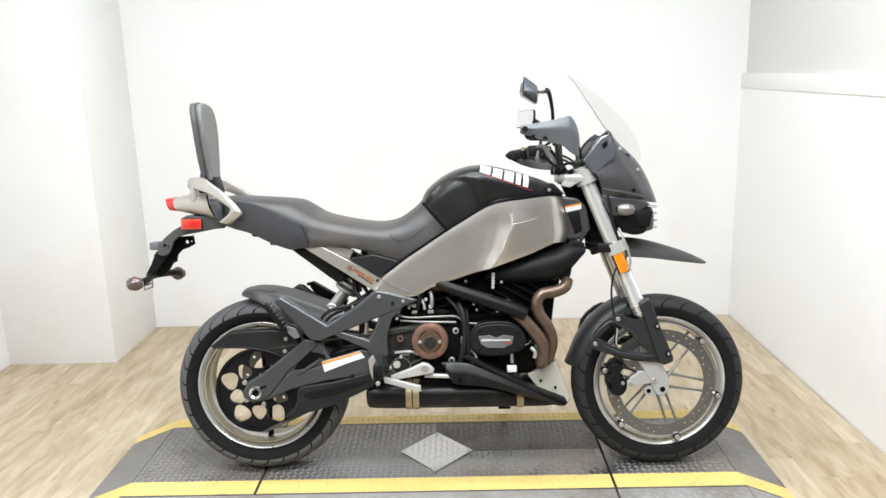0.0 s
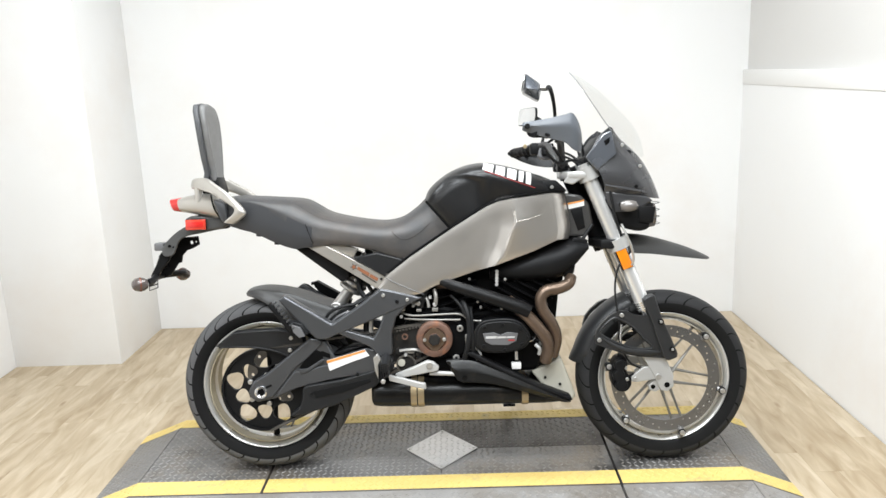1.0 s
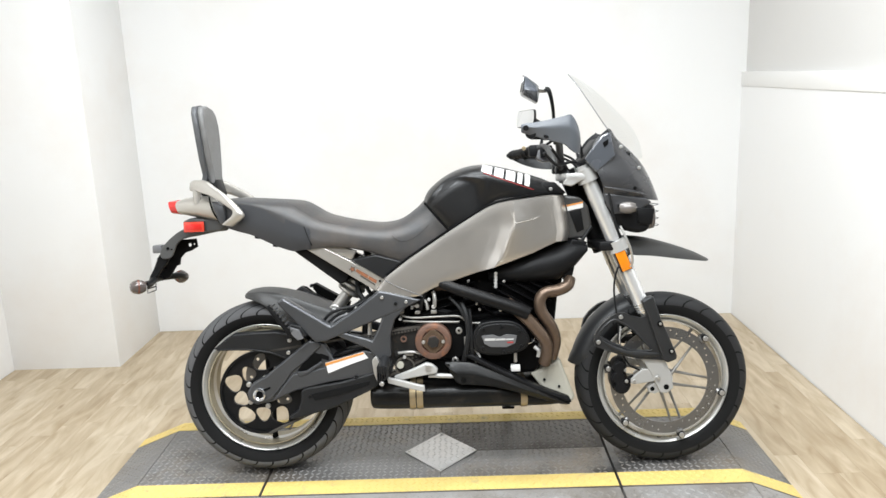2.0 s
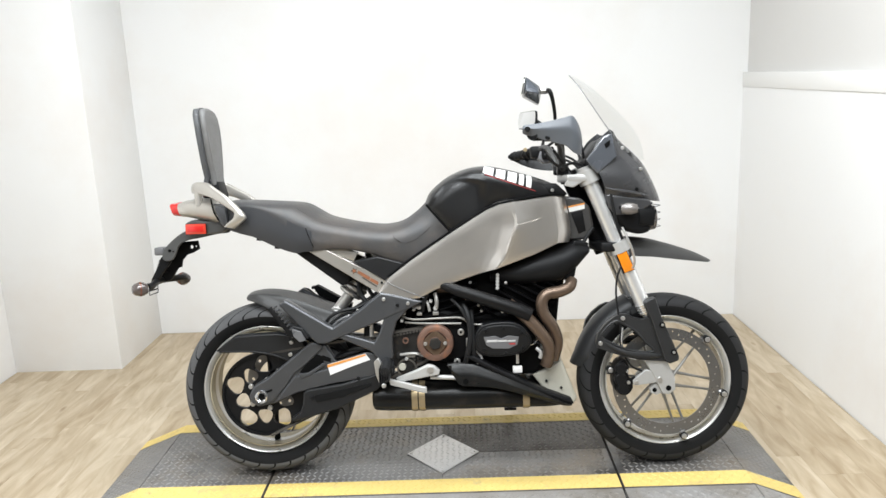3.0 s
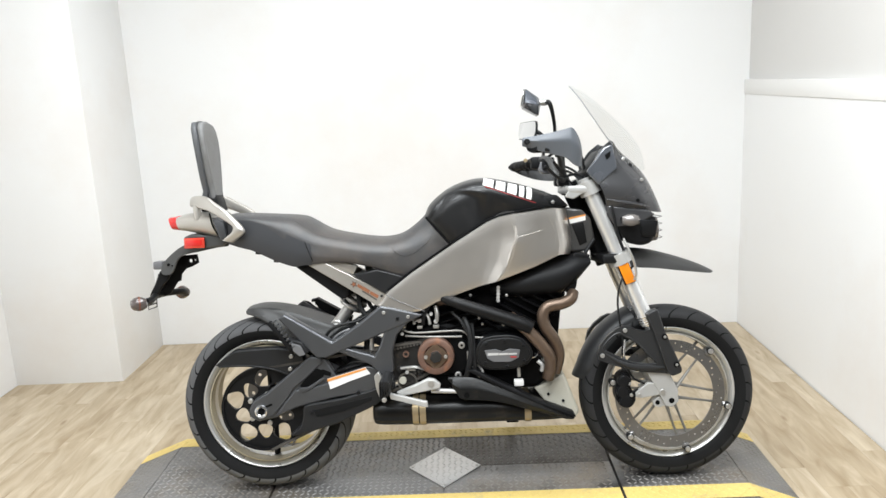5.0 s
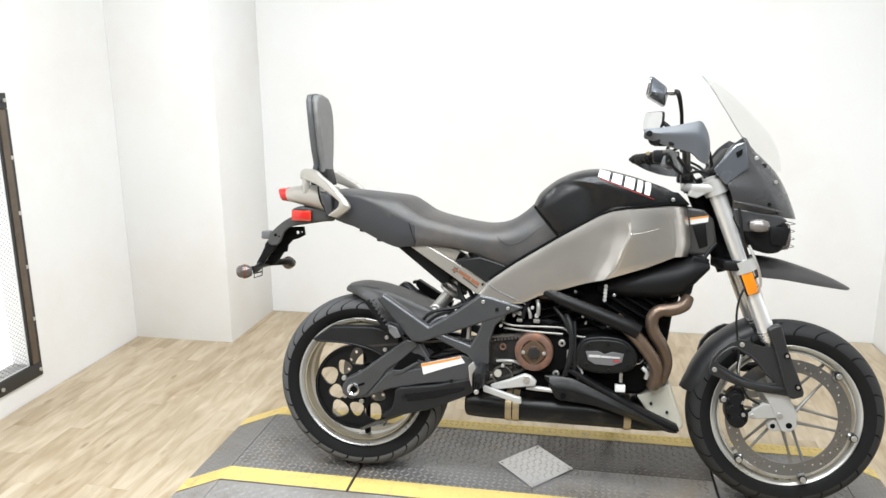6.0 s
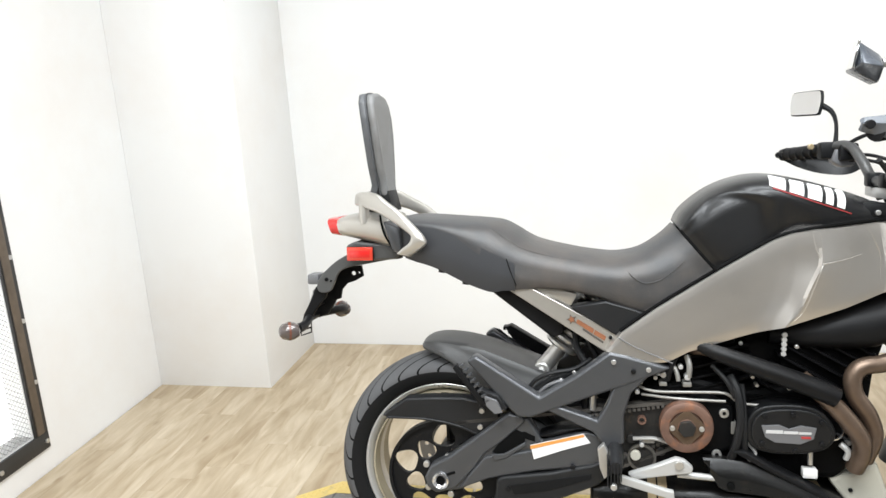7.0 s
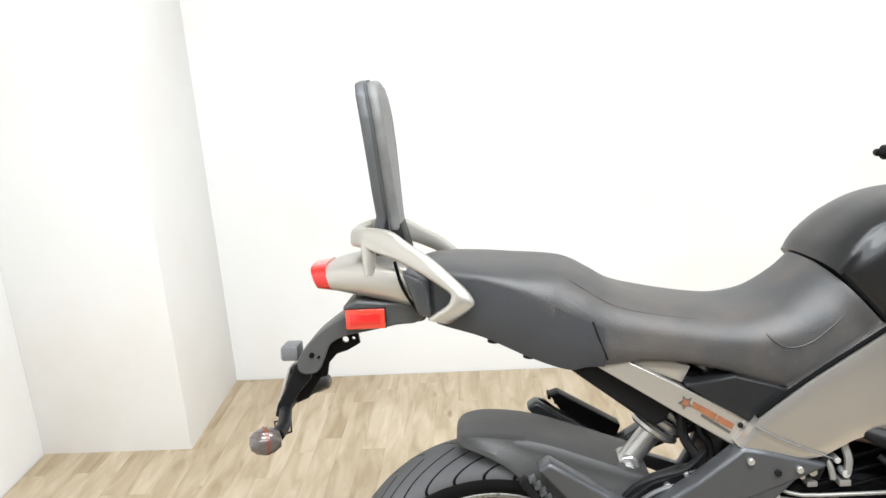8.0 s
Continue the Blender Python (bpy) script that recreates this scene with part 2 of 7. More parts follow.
M_GLASS = bpy.data.materials.new("clear_acrylic")
M_GLASS.use_nodes = True
_nt = M_GLASS.node_tree
_nt.nodes.remove(_nt.nodes["Principled BSDF"])
_tr, _gl, _mx = (_nt.nodes.new("ShaderNode" + k) for k in ("BsdfTransparent", "BsdfGlossy", "MixShader"))
_tr.inputs["Color"].default_value = (0.978, 0.982, 0.982, 1)
_gl.inputs["Roughness"].default_value = 0.05
_mx.inputs[0].default_value = 0.03
_nt.links.new(_tr.outputs[0], _mx.inputs[1])
_nt.links.new(_gl.outputs[0], _mx.inputs[2])
_nt.links.new(_mx.outputs[0], _nt.nodes["Material Output"].inputs["Surface"])


# ---- mesh tools ----
def finish(bm, name, mat, sharp=38):
    bmesh.ops.remove_doubles(bm, verts=bm.verts, dist=1e-5)
    bmesh.ops.recalc_face_normals(bm, faces=bm.faces)
    for f in bm.faces:
        f.smooth = len(f.verts) <= 4
    for e in bm.edges:
        e.smooth = not (len(e.link_faces) == 2 and e.calc_face_angle(0) > radians(sharp))
    me = bpy.data.meshes.new(name)
    bm.to_mesh(me)
    bm.free()
    me.materials.append(mat)
    return me


def part(name, bm, mat, parent, label="", sharp=38):
    """One mesh under a thing or a part, in the thing's own axes."""
    ob = new(name, finish(bm, name, mat, sharp))
    ob.parent = parent
    return tagged(ob, label)


def solid(name, bm, mat, label, category, kind="", group=""):
    """A top-level thing made of one mesh."""
    return tagged(new(name, finish(bm, name, mat)), label, category, group, kind)


def thing(name, label, category, m=Matrix(), kind="", group=""):
    ob = new(name)
    ob.empty_display_size = 0.1
    ob.matrix_basis = m
    return tagged(ob, label, category, group, kind)


def bevelled(bm, geom_faces, r, seg=2):
    edges = list({e for f in geom_faces for e in f.edges})
    if r:
        bmesh.ops.bevel(bm, geom=edges, offset=r, segments=seg, affect="EDGES", profile=0.5, clamp_overlap=True)


def plate(bm, pts, a, b, r=0.003, seg=2, axis="y"):
    """A flat piece: the outline pts, pushed from a to b along an axis, with rounded edges."""
    put = {"y": lambda p, d: (p[0], d, p[1]), "x": lambda p, d: (d, p[0], p[1]), "z": lambda p, d: (p[0], p[1], d)}[axis]
    lo, hi = ([bm.verts.new(put(p, d)) for p in pts] for d in (a, b))
    n = len(pts)
    faces = [bm.faces.new(lo), bm.faces.new(hi[::-1])]
    faces += [bm.faces.new((lo[i], hi[i], hi[(i + 1) % n], lo[(i + 1) % n])) for i in range(n)]
    bmesh.ops.recalc_face_normals(bm, faces=faces)
    bevelled(bm, faces, r, seg)
    return bm


def box(bm, x0, x1, y0, y1, z0, z1, r=0.003, seg=2):
    return plate(bm, [(x0, z0), (x1, z0), (x1, z1), (x0, z1)], y0, y1, r, seg)


def spline(pts, steps=6, closed=False):
    """A smooth line through the points (any number of coordinates)."""
    P = [np.array(p, float) for p in pts]
    n = len(P)
    out = []
    for i in range(n if closed else n - 1):
        p0, p1, p2, p3 = (P[k % n] if closed else P[min(max(k, 0), n - 1)] for k in (i - 1, i, i + 1, i + 2))
        for s in range(steps):
            t = s / steps
            out.append(0.5 * (2 * p1 + (p2 - p0) * t + (2 * p0 - 5 * p1 + 4 * p2 - p3) * t * t + (3 * p1 - p0 - 3 * p2 + p3) * t ** 3))
    if not closed:
        out.append(P[-1])
    return out


def skin(bm, rings, closed=True, caps=True, loop=False):
    """A skin over rings that have the same number of points."""
    vs = [[bm.verts.new(p) for p in ring] for ring in rings]
    n = len(vs[0])
    m = len(vs)
    for i in range(m if loop else m - 1):
        a, b = vs[i], vs[(i + 1) % m]
        for j in range(n if closed else n - 1):
            k = (j + 1) % n
            bm.faces.new((a[j], a[k], b[k], b[j]))
    if caps and closed and not loop:
        bm.faces.new(vs[0][::-1])
        bm.faces.new(vs[-1])
    return bm


def tube(bm, pts, r, seg=10, steps=6, flat=1.0, smooth=True, loop=False):
    """A pipe along a smooth line; r is one radius or one for each point; flat squeezes it sideways."""
    n = len(pts)
    rs = r if isinstance(r, (list, tuple)) else [r] * n
    line = [np.array([*p, q]) for p, q in zip(pts, rs)]
    if smooth and (n > 2 or loop):
        line = spline(line, steps, loop)
    rings = []
    side = None
    m = len(line)
    for i, p in enumerate(line):
        a, b = (line[(i - 1) % m], line[(i + 1) % m]) if loop else (line[max(i - 1, 0)], line[min(i + 1, m - 1)])
        d = Vector((b - a)[:3]).normalized()
        if side is None:
            side = d.cross(Vector((0.13, 1, 0.07))).normalized()
        side = (side - d * side.dot(d)).normalized()
        up = d.cross(side)
        c, rad = Vector(p[:3]), float(p[3])
        rings.append([c + rad * (math.cos(t) * side + flat * math.sin(t) * up) for t in (2 * math.pi * k / seg for k in range(seg))])
    return skin(bm, rings, loop=loop)


def lathe(bm, prof, cx, cz, seg=72, closed=True, cy=0.0):
    """prof: rows of radius and y, turned about the axle through (cx, cz)."""
    rings = [[(cx + r * math.cos(t), cy + y, cz + r * math.sin(t)) for r, y in prof] for t in (2 * math.pi * k / seg for k in range(seg))]
    return skin(bm, rings, closed=closed, loop=True)


def disc(bm, cx, y0, y1, cz, r, bev=0.002, seg=24):
    """A short round bar along y."""
    pts = [(cx + r * math.cos(2 * math.pi * k / seg), cz + r * math.sin(2 * math.pi * k / seg)) for k in range(seg)]
    return plate(bm, pts, y0, y1, bev, 2)


def rod(bm, a, b, r, seg=12, r2=None):
    return tube(bm, [a, b], [r, r2 or r], seg, smooth=False)


def circle(cx, cz, r, n, start=0.0, sx=1.0):
    return [(cx + sx * r * math.cos(start + 2 * math.pi * k / n), cz + r * math.sin(start + 2 * math.pi * k / n)) for k in range(n)]


def holed(bm, outer, holes, y0, y1):
    """A plate with real holes."""
    edges = []
    for loop in (outer, *holes):
        vs = [bm.verts.new((p[0], y0, p[1])) for p in loop]
        edges += [bm.edges.new((vs[i], vs[(i + 1) % len(vs)])) for i in range(len(vs))]
    bmesh.ops.triangle_fill(bm, use_beauty=True, use_dissolve=False, edges=edges)
    faces = [f for f in bm.faces]
    got = bmesh.ops.extrude_face_region(bm, geom=faces, use_keep_orig=True)
    for g in got["geom"]:
        if isinstance(g, bmesh.types.BMVert):
            g.co.y = y1
    return bm


def body(bm, stations, n=14, steps=5, power=2.6):
    """A padded form along x. Station: x at the top, top z, side edge z, bottom z, half width, slant of the cross cut."""
    rings = []
    for x, zt, ze, zb, w, k in spline(stations, steps):
        ring = []
        for i in range(n + 1):
            a = math.pi * i / n
            ca, sa = math.cos(a), math.sin(a)
            y = -w * math.copysign(abs(ca) ** (2 / power), ca)
            z = ze + (zt - ze) * abs(sa) ** (2 / power)
            ring.append((x + k * (zt - z), y, z))
        for y, z in ((w * 1.0, zb + 0.4 * (ze - zb)), (w * 0.94, zb), (-w * 0.94, zb), (-w * 1.0, zb + 0.4 * (ze - zb))):
            ring.append((x + k * (zt - z), y, z))
        rings.append(ring)
    return skin(bm, rings)


def mirrored(bm):
    """The same form on the other side of the centre plane."""
    for v in bm.verts:
        v.co.y = -v.co.y
    bmesh.ops.reverse_faces(bm, faces=bm.faces)
    return bm


def B():
    return bmesh.new()


def bolts(parent, spots, r=0.006, mat=None, name="bolt"):
    for x, y, z in spots:
        part(name, disc(B(), x, y - 0.004, y + 0.004, z, r, 0.0012, 10), mat or M_STEEL, parent)


# ---- the room ----
XL, XR, YB, YF, ZC = -2.357, 1.614, 1.77, -5.2, 2.95
DECK = 0.075
bm = B()
plate(bm, [(XL - 0.2, -0.03), (XR + 0.4, -0.03), (XR + 0.4, -0.012), (XL - 0.2, -0.012)], YF - 0.2, YB + 0.2, 0)
floor = solid("floor", bm, M_GAP, "pale oak laminate floor laid in staggered strips", "floor", "structure")
wall = solid("wall_north", plate(B(), [(XL - 0.2, -0.012), (XR + 0.4, -0.012), (XR + 0.4, ZC), (XL - 0.2, ZC)], YB, YB + 0.15, 0), M_WALL,
             "plain white painted wall behind the motorcycle", "wall", "structure")
# Out of view; the dark grey is there to dim reflections.
solid("wall_south", plate(B(), [(XL - 0.2, -0.012), (XR + 0.4, -0.012), (XR + 0.4, ZC), (XL - 0.2, ZC)], YF - 0.15, YF, 0), M_UNSEEN_WALL,
      "unseen dark grey wall that keeps reflections dim", "wall", "structure")
# west wall with the opening behind the mesh guard
WY0, WY1, WZ0, WZ1 = -0.75, 0.365, 0.165, 1.3
bm = B()
plate(bm, [(YF, -0.012), (YB, -0.012), (YB, WZ0), (YF, WZ0)], XL - 0.15, XL, 0, axis="x")
plate(bm, [(YF, WZ1), (YB, WZ1), (YB, ZC), (YF, ZC)], XL - 0.15, XL, 0, axis="x")
plate(bm, [(YF, WZ0), (WY0, WZ0), (WY0, WZ1), (YF, WZ1)], XL - 0.15, XL, 0, axis="x")
plate(bm, [(WY1, WZ0), (YB, WZ0), (YB, WZ1), (WY1, WZ1)], XL - 0.15, XL, 0, axis="x")
solid("wall_west", bm, M_WALL, "plain white painted wall with a mesh guarded opening", "wall", "structure")
# Unseen front stretch, added in dark grey to darken the bike's reflections.
YE = -0.6
solid("unseen_wall_east", plate(B(), [(YF, -0.012), (YE - 0.001, -0.012), (YE - 0.001, ZC), (YF, ZC)], XR, XR + 0.2, 0, axis="x"), M_UNSEEN_WALL,
      "unseen dark grey wall that keeps reflections dim", "wall", "structure")
solid("wall_east", plate(B(), [(YE, -0.012), (YB, -0.012), (YB, 1.312), (YE, 1.312)], XR, XR + 0.2, 0, axis="x"), M_WALL,
      "white painted lower wall under a trim board", "wall", "structure")
solid("wall_east_upper", plate(B(), [(YE, 1.392), (YB, 1.392), (YB, ZC), (YE, ZC)], XR + 0.02, XR + 0.2, 0, axis="x"), M_UPPER,
      "grey painted upper wall above the trim board", "wall", "structure")
solid("trim", plate(B(), [(YE, 1.312), (YB, 1.312), (YB, 1.392), (YE, 1.392)], XR - 0.006, XR + 0.2, 0.005, axis="x"), M_TRIM,
      "white painted trim board along the wall", "trim", "structure")
# Out of view; toned down so that the seat reflects less.
solid("ceiling", plate(B(), [(XL - 0.2, YF - 0.15), (XR + 0.4, YF - 0.15), (XR + 0.4, YB + 0.15), (XL - 0.2, YB + 0.15)], ZC, ZC + 0.1, 0, axis="z"), M_CEIL,
      "plain grey ceiling out of view", "ceiling", "structure")
solid("column", plate(B(), [(XL, 1.2), (-1.79, 1.2), (-1.79, YB), (XL, YB)], -0.012, ZC, 0.004, axis="z"), M_WALL,
      "white boxed corner column of painted plasterboard", "column", "structure")

# ---- mesh guard on the west wall ----
guard = thing("mesh_guard_1", "black steel framed guard with wire mesh over a glowing white pane", "window", kind="structure")
GY0, GY1, GZ0, GZ1 = -0.82, 0.432, 0.095, 1.358
for pts in ([(GY0, GZ1 - 0.065), (GY1, GZ1 - 0.065), (GY1, GZ1), (GY0, GZ1)], [(GY0, GZ0), (GY1, GZ0), (GY1, GZ0 + 0.065), (GY0, GZ0 + 0.065)],
            [(GY0, GZ0 + 0.066), (GY0 + 0.065, GZ0 + 0.066), (GY0 + 0.065, GZ1 - 0.066), (GY0, GZ1 - 0.066)],
            [(GY1 - 0.065, GZ0 + 0.066), (GY1, GZ0 + 0.066), (GY1, GZ1 - 0.066), (GY1 - 0.065, GZ1 - 0.066)]):
    part("frame_bar", plate(B(), pts, XL + 0.001, XL + 0.012, 0.002, axis="x"), M_BLACK_STEEL, guard)
for k in range(6):
    z = GZ0 + 0.03 + k * (GZ1 - GZ0 - 0.06) / 5
    for y in (GY0 + 0.015, GY1 - 0.015):
        bm = B()
        rod(bm, (XL + 0.011, y, z), (XL + 0.018, y, z), 0.009, 8)
        part("screw", bm, M_STEEL, guard)
for k in range(1, 5):
    y = GY0 + k * (GY1 - GY0) / 5
    for z in (GZ0 + 0.03, GZ1 - 0.03):
        bm = B()
        rod(bm, (XL + 0.011, y, z), (XL + 0.018, y, z), 0.009, 8)
        part("screw", bm, M_STEEL, guard)
for y in (GY0 + 0.04, GY1 - 0.04):
    part("clamp_strip", box(B(), XL + 0.012, XL + 0.018, y - 0.018, y + 0.018, GZ0 + 0.068, GZ1 - 0.068, 0.002), M_BROWN_STEEL, guard, "brown streaked clamp strip")
part("pane", plate(B(), [(WY0, WZ0), (WY1, WZ0), (WY1, WZ1), (WY0, WZ1)], XL - 0.09, XL - 0.08, 0, axis="x"), M_GLOW_PANE, guard, "white pane lit by its own emission")
# expanded wire mesh
verts, faces = [], []
step_y, step_z = 0.024, 0.02


def wire(a, b, w=0.001):
    d = Vector(b) - Vector(a)
    n = Vector((0, -d.z, d.y)).normalized() * w
    x = Vector((w, 0, 0))
    i = len(verts)
    for p in (Vector(a), Vector(b)):
        verts.extend([tuple(p + n), tuple(p + x), tuple(p - n)])
    faces.extend([(i, i + 1, i + 4, i + 3), (i + 1, i + 2, i + 5, i + 4)])


ny, nz = int((WY1 - WY0 + 0.02) / step_y), int((WZ1 - WZ0 + 0.02) / step_z)
for j in range(nz):
    for i in range(ny):
        y, z = WY0 - 0.01 + i * step_y, WZ0 - 0.01 + j * step_z
        wire((XL - 0.004, y, z), (XL - 0.004, y + step_y / 2, z + step_z / 2))
        wire((XL - 0.004, y + step_y / 2, z + step_z / 2), (XL - 0.004, y + step_y, z))
        wire((XL - 0.004, y, z + step_z), (XL - 0.004, y + step_y / 2, z + step_z / 2))
        wire((XL - 0.004, y + step_y / 2, z + step_z / 2), (XL - 0.004, y + step_y, z + step_z))
me = bpy.data.meshes.new("wire_mesh")
me.from_pydata(verts, [], faces)
me.materials.append(M_WIRE)
wm = new("wire_mesh", me)
wm.parent = guard
tagged(wm, "expanded metal mesh", kind="stuff")

sensor = thing("wall_sensor", "small white plastic sensor box high on the wall", "sensor", pose(XL, 1.13, 1.955))
part("housing", box(B(), 0, 0.035, -0.03, 0.03, -0.03, 0.03, 0.006), M_TRIM, sensor)
part("cover", box(B(), 0.035, 0.045, -0.02, 0.02, -0.022, 0.01, 0.004), M_CREAM, sensor)

# ---- the lift platform ----
X0, X1, F0, F1 = -1.14, 0.968, -1.315, 1.145     # flat part and foot of the end ramps
YN, YN2, YFAR = -0.165, -0.255, 0.33
lift = thing("lift_platform", "steel tread plate lift platform with yellow edge stripes", "lift platform", pose(0, 0, 0))
SEAM_A, SEAM_B = -0.685, 0.533
YS = -0.9                                         # the near side plate ends here


def deck(name, x0, x1, y0, y1, mat, label=""):
    return part(name, box(B(), x0, x1, y0, y1, 0.0, DECK, 0.002), mat, lift, label)


for x0, x1 in ((X0, SEAM_A - 0.004), (SEAM_B + 0.004, X1)):
    deck("deck_plate", x0, x1, YN2 + 0.002, YFAR, M_TREAD)
YD = 0.025                                        # the far half of the middle plate ahead of the hatch is darker
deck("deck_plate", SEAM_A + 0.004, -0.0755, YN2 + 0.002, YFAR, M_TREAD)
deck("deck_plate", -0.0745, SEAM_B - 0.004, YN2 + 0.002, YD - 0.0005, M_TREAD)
deck("deck_plate", -0.0745, SEAM_B - 0.004, YD + 0.0005, YFAR, M_TREAD_DARK, "darker tread plate")
for x0, x1 in ((X0, SEAM_B - 0.004), (SEAM_B + 0.004, X1)):
    deck("side_plate", x0, x1, YS, YN2 - 0.002, M_TREAD_WORN, "pale worn tread plate")
for x0, x1, foot in ((X0, X0, F0), (X1, X1, F1)):
    for y0, y1, mat, nm in ((YN2 + 0.002, YFAR, M_TREAD, "end_ramp"), (YS, YN2 - 0.002, M_TREAD_WORN, "end_ramp")):
        s = 0.002 if foot > 0 else -0.002
        part(nm, plate(B(), [(x0 + s, 0), (x0 + s, DECK), (foot, 0.006), (foot, 0)], y0, y1, 0.001), mat, lift)


def stripe(y0, y1, z):
    for x0, x1 in ((X0, SEAM_A - 0.005), (SEAM_A + 0.005, SEAM_B - 0.005), (SEAM_B + 0.005, X1)):
        part("yellow_stripe", box(B(), x0, x1, y0, y1, DECK + 0.0005, DECK + z, 0), M_YELLOW, lift, "worn yellow edge stripe")
    for xa, xf in ((X0, F0), (X1, F1)):
        part("yellow_stripe", plate(B(), [(xa, DECK + 0.0005), (xa, DECK + z), (xf, 0.006 + z), (xf, 0.0065)], y0, y1, 0), M_YELLOW, lift, "worn yellow edge stripe")


stripe(YN2 + 0.004, YN, 0.0015)
stripe(0.26, YFAR, 0.0015)
# raised lugs of the tread plate
verts, faces = [], []


def lug(x, y, a, z0, slope=0.0, ln=0.011, w=0.0036, h=0.0022):
    ca, sa = math.cos(a), math.sin(a)
    i = len(verts)
    for u, v, q in ((-ln, 0, 0), (0, -w, 0), (ln, 0, 0), (0, w, 0), (-ln * 0.45, 0, h), (ln * 0.45, 0, h)):
        px, py = x + u * ca - v * sa, y + u * sa + v * ca
        verts.append((px, py, z0 + slope * (px - x) + q))
    faces.extend([(i, i + 1, i + 4), (i + 1, i + 5, i + 4), (i + 1, i + 2, i + 5), (i + 2, i + 3, i + 5), (i + 3, i + 4, i + 5), (i + 3, i, i + 4)])


def height_at(x):
    if X0 <= x <= X1:
        return DECK, 0.0
    e, f = (X0, F0) if x < X0 else (X1, F1)
    k = (0.006 - DECK) / (f - e)
    return DECK + k * (x - e), k


relief = {False: ([], []), True: ([], [])}
pitch_t = 0.0215
nx, nyy = int((F1 - F0) / pitch_t), int((YFAR - YS) / pitch_t)
for i in range(nx):
    for j in range(nyy):
        x, y = F0 + (i + 0.5) * pitch_t, YS + (j + 0.5) * pitch_t
        if abs((x + 0.075) / 0.148) + abs((y - 0.02) / 0.163) < 1 or min(abs(x - SEAM_A), abs(x - SEAM_B), abs(y - YN2)) < 0.012:
            continue
        if YN2 < y < YN or y > 0.26:
            continue
        z, k = height_at(x)
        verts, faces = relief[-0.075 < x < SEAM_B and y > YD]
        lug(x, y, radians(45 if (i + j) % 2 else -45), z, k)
for dark_half, (verts, faces) in relief.items():
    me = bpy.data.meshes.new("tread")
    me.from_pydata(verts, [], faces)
    me.materials.append(M_TREAD if dark_half else M_TREAD_WORN)
    tr = new("tread_relief", me)
    tr.parent = lift
    tagged(tr, "raised steel lugs", kind="stuff")
verts, faces = [], []
for i in range(nx):
    for j in range(nyy):
        x, y = F0 + (i + 0.5) * pitch_t, YS + (j + 0.5) * pitch_t
        if not (YN2 + 0.01 < y < YN - 0.01 or 0.278 < y < YFAR - 0.01) or min(abs(x - SEAM_A), abs(x - SEAM_B)) < 0.012:
            continue
        z, k = height_at(x)
        lug(x, y, radians(45 if (i + j) % 2 else -45), z + 0.0012, k)
me = bpy.data.meshes.new("painted_tread")
me.from_pydata(verts, [], faces)
me.materials.append(M_YELLOW)
tr = new("painted_relief", me)
tr.parent = lift
tagged(tr, "raised lugs under yellow paint", kind="stuff")
verts, faces = [], []
for i in range(nx):
    for j in range(nyy):
        x, y = F0 + (i + 0.5) * pitch_t, YS + (j + 0.5) * pitch_t
        if abs((x + 0.075) / 0.125) + abs((y - 0.02) / 0.14) < 1:
            lug(x, y, radians(45 if (i + j) % 2 else -45), DECK + 0.0038, 0.0, h=0.0015)
me = bpy.data.meshes.new("hatch_tread")
me.from_pydata(verts, [], faces)
me.materials.append(M_BARE)
tr = new("hatch_relief", me)
tr.parent = lift
tagged(tr, "raised bare metal relief on the hatch plate", kind="stuff")
part("diamond_plate", plate(B(), [(-0.208, 0.022), (-0.075, -0.128), (0.058, 0.022), (-0.075, 0.172)], DECK + 0.0005, DECK + 0.004, 0.001, axis="z"), M_BARE, lift,
     "bright bare diamond shaped hatch plate")
bolts_z = [(-0.193, 0.022), (0.043, 0.022), (-0.075, -0.113), (-0.075, 0.157)]
for x, y in bolts_z:
    bm = B()
    rod(bm, (x, y, DECK + 0.004), (x, y, DECK + 0.0065), 0.005, 10)
    part("screw", bm, M_STEEL, lift)

# ---- the motorcycle, in its own axes: x ahead, right side at -y, z up from the ground ----
BASE = pose(0, -0.05, DECK, -8, 0, 0)
bike = thing("motorcycle", "silver and black motorcycle with hand guards and a passenger backrest", "motorcycle", BASE)
RX, RZ, FX, FZ = -0.678, 0.309, 0.713, 0.300


def tyre_bm(cx, cz, R, w, rim_r):
    half = w / 2
    prof = [(rim_r, -half * 0.72), (rim_r + 0.006, -half * 0.86), (rim_r + (R - rim_r) * 0.42, -half), (rim_r + (R - rim_r) * 0.66, -half * 0.96),
            (rim_r + (R - rim_r) * 0.86, -half * 0.72), (rim_r + (R - rim_r) * 0.97, -half * 0.36), (R, 0)]
    prof = [tuple(p) for p in spline(prof, 3)]
    prof = prof + [(r, -y) for r, y in reversed(prof[:-1])]
    return lathe(B(), prof, cx, cz, 128)


def rim_bm(cx, cz, r, w):
    h = w / 2
    prof = [(r + 0.004, -h), (r - 0.006, -h - 0.004), (r - 0.014, -h), (r - 0.02, -h + 0.012), (r - 0.026, -h * 0.55), (r - 0.034, 0), (r - 0.026, h * 0.55), (r - 0.02, h - 0.012),
            (r - 0.014, h), (r - 0.006, h + 0.004), (r + 0.004, h), (r - 0.008, h - 0.012), (r - 0.022, 0), (r - 0.008, -h + 0.012)]
    return lathe(B(), prof, cx, cz, 112)


